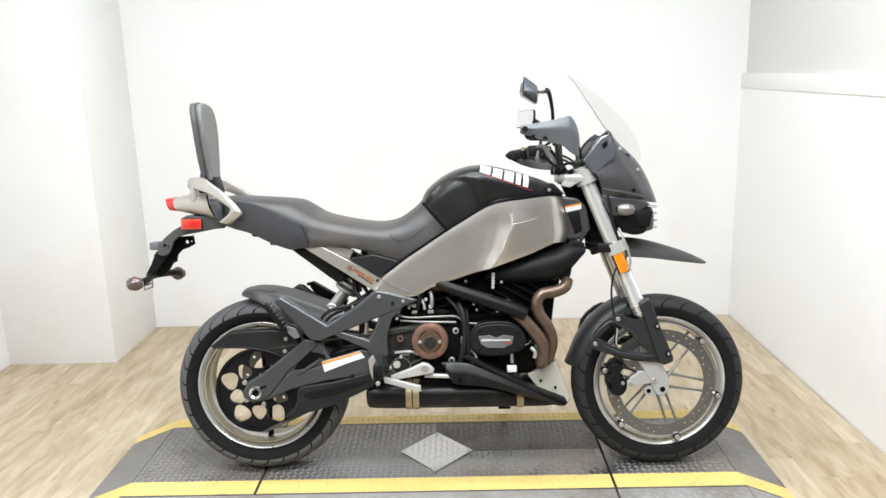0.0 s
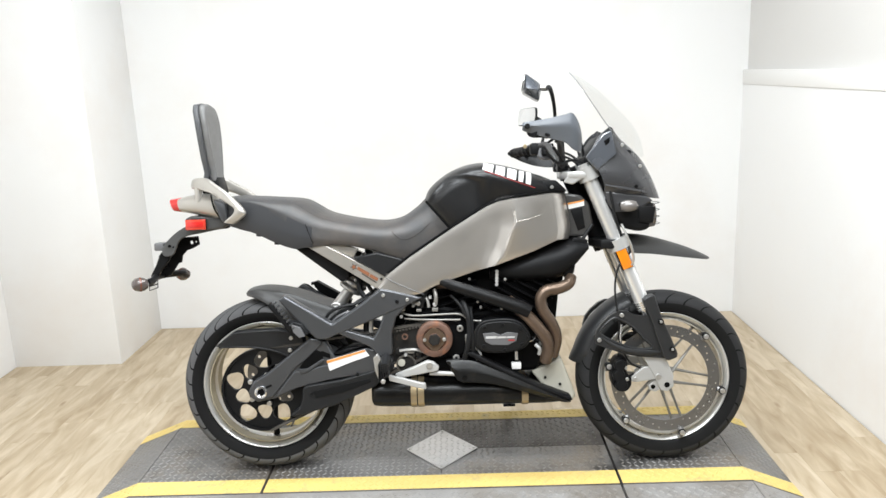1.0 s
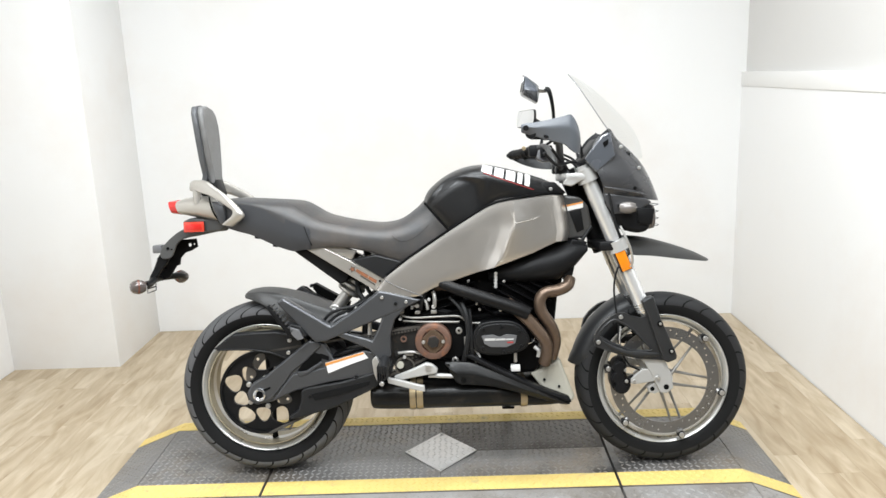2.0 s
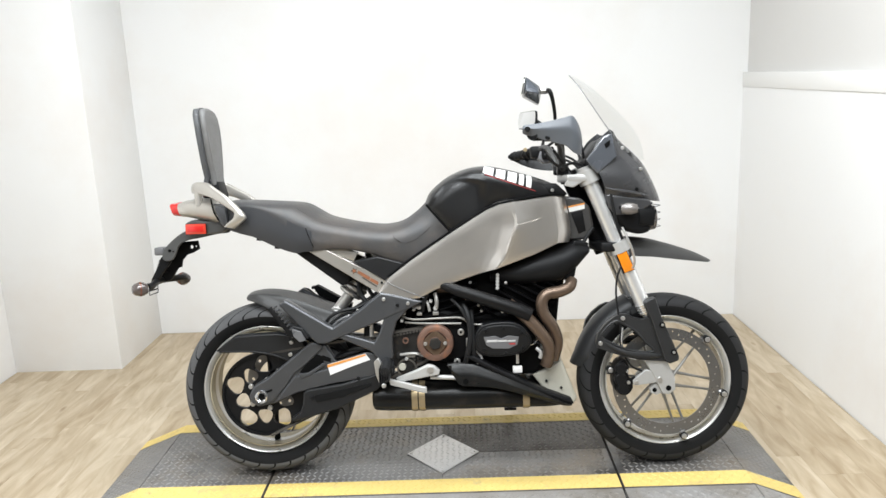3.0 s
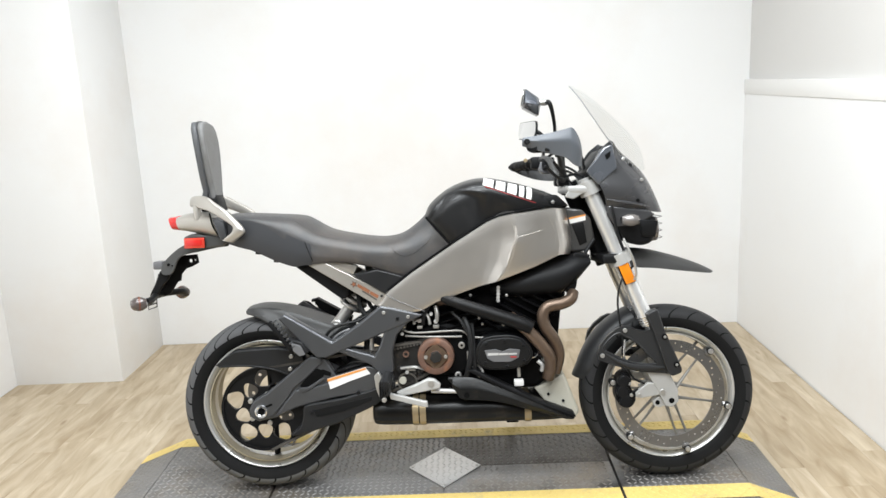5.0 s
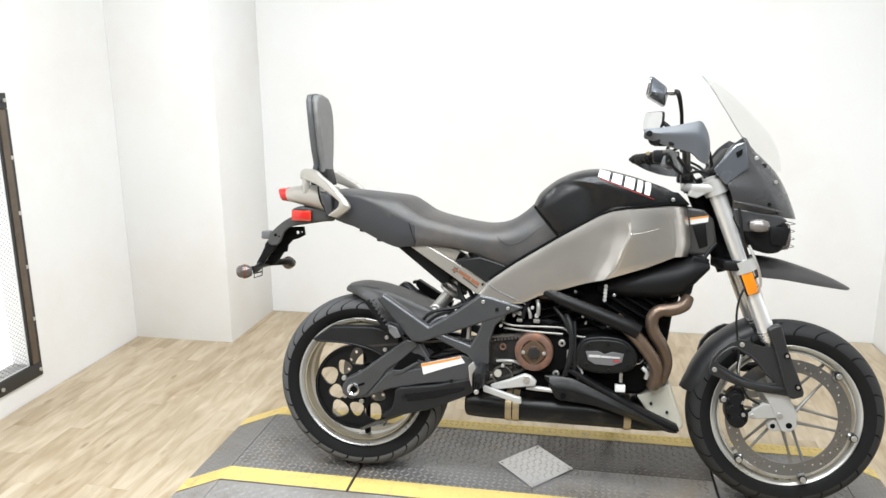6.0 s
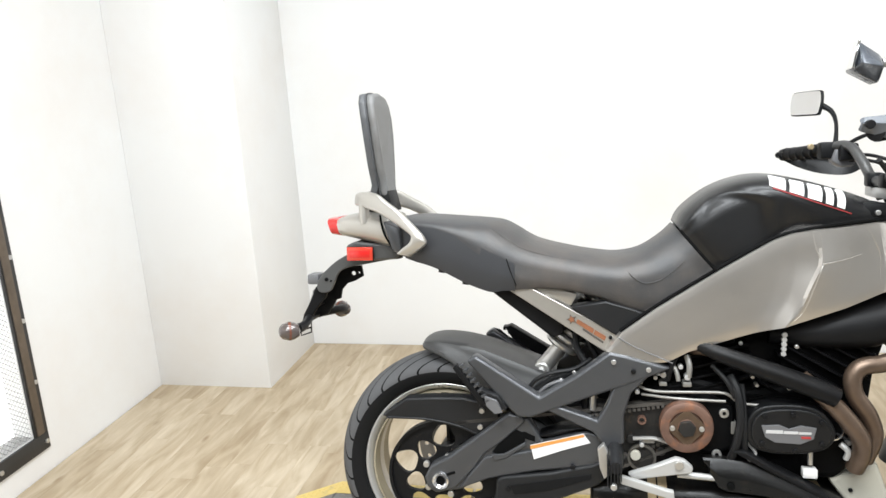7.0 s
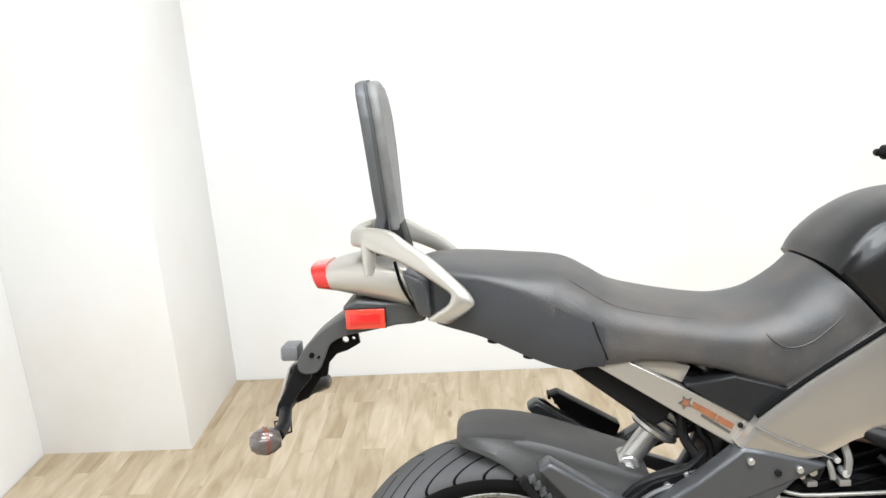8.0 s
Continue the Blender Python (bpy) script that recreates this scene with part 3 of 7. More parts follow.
def groove_material(name, n, slant, width, shoulder, dusty, middle=0.01):
    """Tread rubber with curved grooves cut across it."""
    mat = material(name, dusty, 0.6, grain=160, bump=0.04, var=0.25, stain=12, spec=0.12)
    nt = mat.node_tree
    b = nt.nodes["Principled BSDF"]
    tc = next(k for k in nt.nodes if k.type == "TEX_COORD")
    sep = nt.nodes.new("ShaderNodeSeparateXYZ")
    nt.links.new(tc.outputs["Object"], sep.inputs[0])

    def m(op, *args):
        k = nt.nodes.new("ShaderNodeMath")
        k.operation = op
        for i, a in enumerate(args):
            if isinstance(a, (int, float)):
                k.inputs[i].default_value = a
            else:
                nt.links.new(a, k.inputs[i])
        return k.outputs[0]

    ang = m("ARCTAN2", sep.outputs[2], sep.outputs[0])
    ay = m("ABSOLUTE", sep.outputs[1])
    bend = m("MULTIPLY", m("POWER", ay, 1.5), slant)
    f = m("FRACT", m("ADD", m("MULTIPLY", ang, n / (2 * math.pi)), bend))
    inside = m("LESS_THAN", m("ABSOLUTE", m("SUBTRACT", f, 0.5)), width)
    rad = m("SQRT", m("ADD", m("MULTIPLY", sep.outputs[0], sep.outputs[0]), m("MULTIPLY", sep.outputs[2], sep.outputs[2])))
    ontread = m("GREATER_THAN", rad, shoulder)
    zone = m("MULTIPLY", m("MULTIPLY", m("GREATER_THAN", ay, middle), ontread), inside)
    side = nt.nodes.new("ShaderNodeMix")
    side.data_type = "RGBA"
    nt.links.new(ontread, side.inputs[0])
    side.inputs[6].default_value = (0.011, 0.011, 0.0113, 1)
    dark = nt.nodes.new("ShaderNodeMix")
    dark.data_type = "RGBA"
    src = b.inputs["Base Color"].links[0].from_socket
    nt.links.new(zone, dark.inputs[0])
    nt.links.new(src, side.inputs[7])
    nt.links.new(side.outputs[2], dark.inputs[6])
    dark.inputs[7].default_value = (0.003, 0.003, 0.003, 1)
    nt.links.new(dark.outputs[2], b.inputs["Base Color"])
    bp = nt.nodes.new("ShaderNodeBump")
    bp.inputs["Distance"].default_value = 0.003
    bp.invert = True
    nt.links.new(zone, bp.inputs["Height"])
    nt.links.new(bp.outputs[0], b.inputs["Normal"])
    return mat


M_TREAD_REAR = groove_material("rear_tread_rubber", 30, -95, 0.055, 0.263, (0.1, 0.1, 0.103))
M_TREAD_FRONT = groove_material("front_tread_rubber", 26, -60, 0.045, 0.262, (0.03, 0.03, 0.0305), 0.03)


def shifted(ob, cx, cz):
    """Puts a part's own origin at the axle, so that its surface turns with it."""
    ob.data.transform(Matrix.Translation((-cx, 0, -cz)))
    ob.location = (cx, 0, cz)
    return ob


def sub_at(ob, parent, cx, cz):
    """Keeps a child that is built in the bike's axes in place under a part whose origin lies at the axle."""
    ob.matrix_parent_inverse = Matrix.Translation((-cx, 0, -cz))
    return ob


# rear wheel
rear = shifted(part("rear_wheel", rim_bm(RX, RZ, 0.231, 0.122), M_RIM, bike, "pale cast alloy wheel rim"), RX, RZ)
ty = part("tyre", tyre_bm(RX, RZ, 0.304, 0.164, 0.226), M_TREAD_REAR, rear, "wide black rear tyre with curved grooves")
shifted(ty, RX, RZ)
ty.location = (0, 0, 0)
bm = lathe(B(), [(0.206, -0.062), (0.204, 0.062), (0.200, 0.062), (0.202, -0.062)], RX, RZ, 96)
sub_at(part("rim_well", bm, M_RIM_DIRTY, rear, "dusty inner rim"), rear, RX, RZ)
bm = disc(B(), RX, -0.06, 0.08, RZ, 0.045, 0.004, 28)
sub_at(part("hub", bm, M_BLACK_METAL, rear), rear, RX, RZ)
for k in range(3):
    a = radians((-88, 32, 95)[k])
    bm = B()
    tube(bm, [(RX + 0.04 * math.cos(a), 0.02, RZ + 0.04 * math.sin(a)), (RX + 0.12 * math.cos(a), 0.012, RZ + 0.12 * math.sin(a)), (RX + 0.205 * math.cos(a), 0.0, RZ + 0.205 * math.sin(a))], [0.016, 0.009, 0.012], 8, 3)
    sub_at(part("spoke", bm, M_BLACK_METAL, rear), rear, RX, RZ)
holes = []
for k in range(5):
    a = 2 * math.pi * k / 5 + 0.3
    for da, rr, hr in ((0, 0.103, 0.0305), (0.63, 0.078, 0.0255)):
        c = (RX + rr * math.cos(a + da), RZ + rr * math.sin(a + da))
        holes.append([(c[0] + hr * math.cos(t) * (1 + 0.1 * math.cos(3 * (t - a - da))), c[1] + hr * math.sin(t) * (1 + 0.1 * math.cos(3 * (t - a - da)))) for t in (2 * math.pi * j / 20 for j in range(20))])
teeth = [(RX + (0.140 if j % 2 else 0.143) * math.cos(2 * math.pi * j / 140), RZ + (0.140 if j % 2 else 0.143) * math.sin(2 * math.pi * j / 140)) for j in range(140)]
sub_at(part("belt_sprocket", holed(B(), teeth, holes, -0.118, -0.106), M_BLACK_METAL, rear, "black belt sprocket with rounded cutouts"), rear, RX, RZ)
sub_at(part("sprocket_rim", lathe(B(), [(0.145, -0.128), (0.137, -0.128), (0.137, -0.1), (0.145, -0.1)], RX, RZ, 96), M_BLACK_METAL, rear), rear, RX, RZ)
for k in range(5):
    a = 2 * math.pi * k / 5 + 1.31
    sub_at(part("sprocket_bolt", disc(B(), RX + 0.052 * math.cos(a), -0.128, -0.116, RZ + 0.052 * math.sin(a), 0.0088, 0.002, 12), M_STEEL, rear), rear, RX, RZ)
sub_at(part("brake_disc", holed(B(), circle(RX, RZ, 0.115, 72), [circle(RX, RZ, 0.075, 48)] + [circle(RX + 0.095 * math.cos(t), RZ + 0.095 * math.sin(t), 0.006, 8) for t in (math.pi * j / 8 for j in range(16))], 0.095, 0.101), M_DISC, rear), rear, RX, RZ)

# front wheel
front = shifted(part("front_wheel", rim_bm(FX, FZ, 0.232, 0.09), M_RIM, bike, "pale cast alloy wheel rim"), FX, FZ)
ty = part("tyre", tyre_bm(FX, FZ, 0.300, 0.122, 0.226), M_TREAD_FRONT, front, "black front tyre with short grooves")
shifted(ty, FX, FZ)
ty.location = (0, 0, 0)
bm = lathe(B(), [(0.207, -0.046), (0.203, 0.046), (0.199, 0.046), (0.203, -0.046)], FX, FZ, 96)
sub_at(part("rim_well", bm, M_RIM_DULL, front, "dull inner rim"), front, FX, FZ)
sub_at(part("hub", disc(B(), FX, -0.055, 0.055, FZ, 0.034, 0.004, 28), M_RIM, front), front, FX, FZ)
for k in range(6):
    a = radians(109 + 60 * k)
    ca, sa = math.cos(a), math.sin(a)
    for s in (-1, 1):
        bm = B()
        tube(bm, [(FX + r * ca - s * 0.018 * sa, y * s, FZ + r * sa + s * 0.018 * ca) for r, y in ((0.02, 0.03), (0.12, 0.012), (0.207, 0.0))], [0.0075, 0.0042, 0.006], 8, 3)
        sub_at(part("spoke", bm, M_SPOKE, front), front, FX, FZ)
holes = []
for k in range(48):
    a = 2 * math.pi * k / 48
    rr = (0.158, 0.167, 0.176)[k % 3]
    holes.append(circle(FX + rr * math.cos(a), FZ + rr * math.sin(a), 0.0032, 7))
bd = part("brake_disc", holed(B(), circle(FX, FZ, 0.187, 96), [circle(FX, FZ, 0.148, 80), *holes], -0.07, -0.0645), M_DISC, front, "drilled perimeter brake disc")
sub_at(bd, front, FX, FZ)
for k in range(6):
    a = radians(46 + 60 * k)
    c = (FX + 0.2 * math.cos(a), FZ + 0.2 * math.sin(a))
    bm = B()
    rod(bm, (FX + 0.18 * math.cos(a), -0.066, FZ + 0.18 * math.sin(a)), (FX + 0.208 * math.cos(a), -0.06, FZ + 0.208 * math.sin(a)), 0.012, 8)
    sub_at(part("disc_lug", bm, M_DISC, front), front, FX, FZ)
    sub_at(part("disc_bolt", disc(B(), c[0], -0.083, -0.05, c[1], 0.0095, 0.002, 14), M_STEEL, front), front, FX, FZ)
    sub_at(part("bolt_washer", disc(B(), c[0], -0.079, -0.052, c[1], 0.0125, 0.001, 16), M_BLACK_METAL, front), front, FX, FZ)
front.location.y, front.location.z = -0.015, FZ - 0.003

# swingarm, with the fork at the axle end and an arched upper brace
arm = part("swingarm", plate(B(), [(-0.722, 0.312), (-0.705, 0.345), (-0.655, 0.372), (-0.502, 0.491), (-0.452, 0.478), (-0.42, 0.42), (-0.311, 0.452), (-0.235, 0.432), (-0.222, 0.40),
                                   (-0.30, 0.362), (-0.43, 0.345), (-0.555, 0.318), (-0.63, 0.282), (-0.69, 0.272), (-0.715, 0.288)], -0.146, -0.112, 0.007, 3), M_SLATE, bike,
           "dark slate grey cast swingarm")
bm = plate(B(), [(-0.722, 0.312), (-0.705, 0.345), (-0.655, 0.372), (-0.502, 0.491), (-0.468, 0.486), (-0.46, 0.47), (-0.52, 0.415), (-0.565, 0.382), (-0.59, 0.345), (-0.64, 0.29), (-0.69, 0.272), (-0.715, 0.288)], -0.154, -0.14, 0.009, 4)
part("upper_rib", bm, M_SLATE, arm)
bm = plate(B(), [(-0.635, 0.285), (-0.60, 0.335), (-0.562, 0.378), (-0.52, 0.382), (-0.45, 0.398), (-0.425, 0.419), (-0.311, 0.452), (-0.235, 0.432), (-0.222, 0.40), (-0.30, 0.362), (-0.43, 0.345), (-0.555, 0.318)], -0.1535, -0.14, 0.009, 4)
part("lower_rib", bm, M_SLATE, arm)
# Flat black plates stand in for the dark insides of the pockets.
part("pocket_hole_dark", plate(B(), [(-0.495, 0.437), (-0.462, 0.443), (-0.437, 0.432), (-0.437, 0.418), (-0.468, 0.427)], -0.148, -0.142, 0.001), M_GAP, arm)
part("pocket", plate(B(), [(-0.545, 0.388), (-0.52, 0.376), (-0.462, 0.416), (-0.462, 0.438), (-0.493, 0.452)], -0.1485, -0.142, 0.001), M_GAP, arm)
part("pocket_lip", plate(B(), [(-0.549, 0.384), (-0.538, 0.367), (-0.511, 0.375), (-0.456, 0.412), (-0.462, 0.419), (-0.514, 0.387)], -0.1575, -0.15, 0.003, 3), M_SLATE, arm)
part("axle_slot", plate(B(), [(-0.67, 0.317), (-0.64, 0.329), (-0.642, 0.335), (-0.67, 0.325)], -0.156, -0.15, 0.0005), M_GAP, arm)
bm = B()
lathe(bm, [(0.023, -0.160), (0.023, -0.15), (0.012, -0.15), (0.012, -0.160), (0.0165, -0.164), (0.021, -0.163)], RX, RZ, 32)
part("axle_nut", bm, M_CHROME, arm, "polished hollow axle nut")
part("axle_bore", disc(B(), RX, -0.156, -0.1, RZ, 0.0125, 0, 24), M_GAP, arm)
part("swingarm_far", plate(B(), [(-0.722, 0.312), (-0.705, 0.345), (-0.502, 0.481), (-0.311, 0.452), (-0.222, 0.42), (-0.222, 0.36), (-0.43, 0.345), (-0.69, 0.272)], 0.118, 0.15, 0.007, 2), M_SLATE, bike, "dark slate grey cast swingarm leg")
part("swingarm_bridge", plate(B(), [(-0.33, 0.36), (-0.24, 0.37), (-0.24, 0.45), (-0.33, 0.46)], -0.12, 0.12, 0.01, 2), M_BLACK_METAL, bike)
lab = part("warning_label", plate(B(), [(-0.448, 0.412), (-0.38, 0.43), (-0.318, 0.446), (-0.302, 0.424), (-0.37, 0.402), (-0.44, 0.376)], -0.1555, -0.1525, 0), M_WHITE, arm, "white warning label with an orange band")
part("label_band", plate(B(), [(-0.448, 0.411), (-0.38, 0.429), (-0.318, 0.445), (-0.316, 0.439), (-0.38, 0.421), (-0.4475, 0.402)], -0.1566, -0.1556, 0), M_ORANGE, lab)
part("swing_cover", plate(B(), [(-0.43, 0.43), (-0.38, 0.45), (-0.31, 0.462), (-0.25, 0.46), (-0.27, 0.44), (-0.33, 0.448), (-0.4, 0.43)], -0.145, -0.08, 0.006), M_BLACK, bike)
# belt guards
bg = part("belt_guard_lower", plate(B(), [(-0.535, 0.318), (-0.52, 0.328), (-0.40, 0.345), (-0.30, 0.37), (-0.222, 0.40), (-0.222, 0.375), (-0.285, 0.318), (-0.42, 0.258), (-0.57, 0.218), (-0.583, 0.226), (-0.55, 0.25), (-0.538, 0.28)], -0.16, -0.11, 0.006, 3), M_CHARCOAL, bike, "charcoal plastic lower belt guard")
# Raised black plate imitates the darkness of a recess.
part("guard_recess_dark", plate(B(), [(-0.50, 0.307), (-0.30, 0.347), (-0.30, 0.335), (-0.40, 0.301), (-0.49, 0.284)], -0.1625, -0.159, 0.001), M_BLACK, bg)
bolts(bg, [(-0.505, -0.162, 0.3), (-0.345, -0.16, 0.363)], 0.006, M_BLACK_METAL)
ug = part("belt_guard_upper", plate(B(), [(-0.834, 0.466), (-0.80, 0.492), (-0.768, 0.514), (-0.70, 0.519), (-0.62, 0.521), (-0.56, 0.51), (-0.53, 0.497), (-0.525, 0.455), (-0.575, 0.419), (-0.605, 0.436), (-0.64, 0.446), (-0.72, 0.459), (-0.80, 0.459)], -0.135, -0.09, 0.005, 3), M_CHARCOAL, bike, "charcoal plastic upper belt guard")
part("guard_rib", tube(B(), [(-0.82, -0.136, 0.463), (-0.72, -0.1365, 0.462), (-0.64, -0.1365, 0.449), (-0.585, -0.136, 0.428)], 0.003, 6, 4), M_CHARCOAL, ug)
bolts(ug, [(-0.575, -0.14, 0.448), (-0.57, -0.138, 0.49)], 0.007)
# drive belt and its front pulley
PX, PZ = -0.079, 0.477
bm = B()
for (xa, za), (xb, zb) in (((RX + 0.02, RZ + 0.143), (PX, PZ + 0.052)), ((RX + 0.02, RZ - 0.143), (PX, PZ - 0.052))):
    d = Vector((xb - xa, 0, zb - za)).normalized()
    n = Vector((-d.z, 0, d.x)) * 0.004
    plate(bm, [(xa + n.x, za + n.z), (xb + n.x, zb + n.z), (xb - n.x, zb - n.z), (xa - n.x, za - n.z)], -0.135, -0.105, 0)
lathe(bm, [(0.05, -0.135), (0.058, -0.135), (0.058, -0.105), (0.05, -0.105)], PX, PZ, 40)
belt = part("drive_belt", bm, M_BELT, bike, "black toothed drive belt")
for (xa, za, xb, zb, s) in ((-0.32, 0.489, PX - 0.04, 0.524, -1), (-0.32, 0.346, PX - 0.04, 0.419, 1)):
    tooth = None
    for k in range(18):
        x, z = xa + (xb - xa) * k / 18, za + (zb - za) * k / 18
        if tooth is None:
            tooth = part("belt_tooth", box(B(), x - 0.0035, x + 0.0035, -0.135, -0.105, z + s * 0.004, z + s * 0.011, 0), M_BELT, belt)
        else:
            more = new("belt_tooth", tooth.data)
            more.parent = belt
            more.location = (x - xa, 0, z - za)
bm = lathe(B(), [(0.0, -0.172), (0.02, -0.176), (0.0215, -0.172), (0.026, -0.168), (0.037, -0.166), (0.040, -0.174), (0.052, -0.176), (0.060, -0.172), (0.062, -0.16), (0.061, -0.14), (0.0, -0.14)], PX, PZ, 64, closed=False)
pul = part("front_pulley", bm, M_RUST, bike, "rust-brown front drive pulley")
part("lock_plate", plate(B(), [(PX + 0.037 * math.cos(t) * (1 + 0.1 * math.cos(4 * t)), PZ + 0.037 * math.sin(t) * (1 + 0.1 * math.cos(4 * t))) for t in (2 * math.pi * k / 28 for k in range(28))], -0.174, -0.168, 0.001), M_RUST_IN, pul)
part("pulley_nut", plate(B(), circle(PX, PZ, 0.021, 6, 0.2), -0.184, -0.172, 0.002), M_GRIME, pul, "dark worn hexagon nut")
bolts(pul, [(PX - 0.033, -0.178, PZ), (PX + 0.033, -0.178, PZ)], 0.006)

# frame spars
SPAR_COLS = [
    (-0.166, [(-0.262, 0.655), (-0.19, 0.622)]), (-0.164, [(-0.226, 0.70), (-0.12, 0.632)]), (-0.162, [(-0.148, 0.757), (-0.072, 0.657)]), (-0.161, [(-0.013, 0.843), (0.034, 0.692)]),
    (-0.161, [(0.064, 0.889), (0.072, 0.80), (0.06, 0.70)]), (-0.163, [(0.11, 0.915), (0.12, 0.86), (0.108, 0.79), (0.076, 0.705)]), (-0.168, [(0.150, 0.931), (0.158, 0.867), (0.135, 0.78), (0.098, 0.711)]),
    (-0.179, [(0.195, 0.9385), (0.20, 0.867), (0.176, 0.812), (0.157, 0.756), (0.130, 0.7195)]), (-0.1795, [(0.201, 0.939), (0.206, 0.868), (0.182, 0.81), (0.163, 0.756), (0.136, 0.7215)]),
    (-0.165, [(0.286, 0.948), (0.284, 0.879), (0.272, 0.80), (0.262, 0.763)]), (-0.154, [(0.325, 0.952), (0.34, 0.87), (0.345, 0.83), (0.34, 0.796)])]
# the front end rolls in towards the steering head
_x, _y = 0.325, -0.154
for _k in range(1, 9):
    _x += 0.0095 * math.cos(radians(16 + 6.75 * _k))
    _y += 0.0095 * math.sin(radians(16 + 6.75 * _k))
    SPAR_COLS.append((_y, [(_x, 0.952 - 0.1 * (_x - 0.325)), (_x + 0.013, 0.872), (_x + 0.017, 0.833), (_x + 0.012, 0.797)]))


def spread(line, n):
    """n + 1 points evenly along a broken line."""
    P = [Vector(p) for p in line]
    run = [0.0]
    for a, b in zip(P, P[1:]):
        run.append(run[-1] + (b - a).length)
    out = []
    for k in range(n + 1):
        d = run[-1] * k / n
        i = max(j for j in range(len(P) - 1) if run[j] <= d + 1e-9)
        out.append(P[i].lerp(P[i + 1], (d - run[i]) / max(1e-9, run[i + 1] - run[i])))
    return out


def spar_bm():
    rings = []
    cols = [(y, spread(line, 12)) for y, line in SPAR_COLS]
    for c in range(len(cols) - 1):
        (y0, a), (y1, b) = cols[c], cols[c + 1]
        m = 1 if c == 7 or c >= 10 else 10 if c == 8 else 4
        for q in range(m + (c == len(cols) - 2)):
            s = q / m
            y = y0 + (y1 - y0) * s
            pts = [a[k].lerp(b[k], s) for k in range(13)]
            out = []
            for k, p in enumerate(pts):
                fold = 0.0
                if c == 8:
                    fold = 0.009 * max(0, 1 - s * 1.15) * max(0, 1 - abs(k / 12 - 0.42) / (0.4 if k > 5 else 0.3))
                roll = 0.0022 if k in (0, 12) else 0.0003 if k in (1, 11) else 0
                out.append((p.x, y - fold + roll, p.y))
            top, low = out[0], out[-1]
            rings.append([(top[0] - 0.004, max(-0.08, y + 0.045), top[2] + 0.003), (top[0] - 0.003, top[1] + 0.012, top[2] + 0.003), *out, (low[0] + 0.001, low[1] + 0.01, low[2] - 0.003), (low[0], max(-0.08, y + 0.045), low[2] - 0.002)])
    return skin(B(), rings)


for side in (0, 1):
    bm = spar_bm()
    if side:
        mirrored(bm)
    spar = part("frame_spar", bm, M_SILVER, bike, "champagne silver painted frame spar", 11)
    # Black tube stands in for the shade in the gap above the spar.
    gap = tube(B(), [(-0.23, -0.156, 0.703), (-0.148, -0.154, 0.763), (-0.013, -0.153, 0.849), (0.064, -0.153, 0.895), (0.121, -0.154, 0.925), (0.20, -0.166, 0.944), (0.30, -0.162, 0.956), (0.35, -0.138, 0.958), (0.375, -0.108, 0.956)], 0.0042, 8, 4)
    part("spar_gap_shade", mirrored(gap) if side else gap, M_GAP, spar)
    bm = plate(B(), [(0.36, 0.952), (0.43, 0.942), (0.46, 0.912), (0.472, 0.842), (0.445, 0.80), (0.385, 0.80), (0.365, 0.86), (0.355, 0.9)], -0.094, -0.03, 0.008, 2)
    if side:
        mirrored(bm)
    hc = part("head_cover", bm, M_HEADCOVER, bike, "steering head cover darkened for the shade behind the fork")
    if not side:
        tree = BVHTree.FromPolygons([v.co for v in spar.data.vertices], [p.vertices for p in spar.data.polygons])
        for line, r in (([(0.186, 0.932), (0.193, 0.9), (0.201, 0.878), (0.207, 0.864)], [0.0008, 0.0013, 0.0017, 0.002]), ([(0.205, 0.864), (0.232, 0.868), (0.262, 0.8745), (0.29, 0.884)], [0.002, 0.0017, 0.0013, 0.0007]),
                        ([(0.207, 0.864), (0.199, 0.841), (0.188, 0.806), (0.17, 0.757), (0.15, 0.735)], [0.002, 0.0015, 0.0012, 0.001, 0.0007]), ([(0.304, 0.938), (0.316, 0.914), (0.327, 0.89), (0.331, 0.859), (0.331, 0.824)], [0.0005, 0.0008, 0.001, 0.0008, 0.0005])):
            at = [tree.ray_cast(Vector((x, -1, z)), Vector((0, 1, 0)))[0] for x, z in line]
            part("pressed_ridge", tube(B(), [tuple(p + Vector((0, q * 0.25, 0))) for p, q in zip(at, r)], r, 8, 5), M_SILVER, spar)
        part("spar_ridge", tube(B(), [(-0.235, -0.168, 0.69), (-0.19, -0.17, 0.665), (-0.11, -0.168, 0.63)], 0.0012, 8, 4), M_GREYLABEL, spar)
        lb = part("head_label", plate(B(), [(0.386, 0.915), (0.442, 0.925), (0.442, 0.905), (0.39, 0.895)], -0.0965, -0.093, 0), M_WHITE, hc, "white label with an orange band")
        part("label_band", plate(B(), [(0.386, 0.9155), (0.442, 0.9255), (0.442, 0.920), (0.387, 0.910)], -0.0977, -0.0966, 0), M_ORANGE, lb)
        part("head_slot", plate(B(), [(0.395, 0.892), (0.435, 0.9), (0.445, 0.83), (0.42, 0.82)], -0.0965, -0.092, 0.002), M_BLACK, hc)

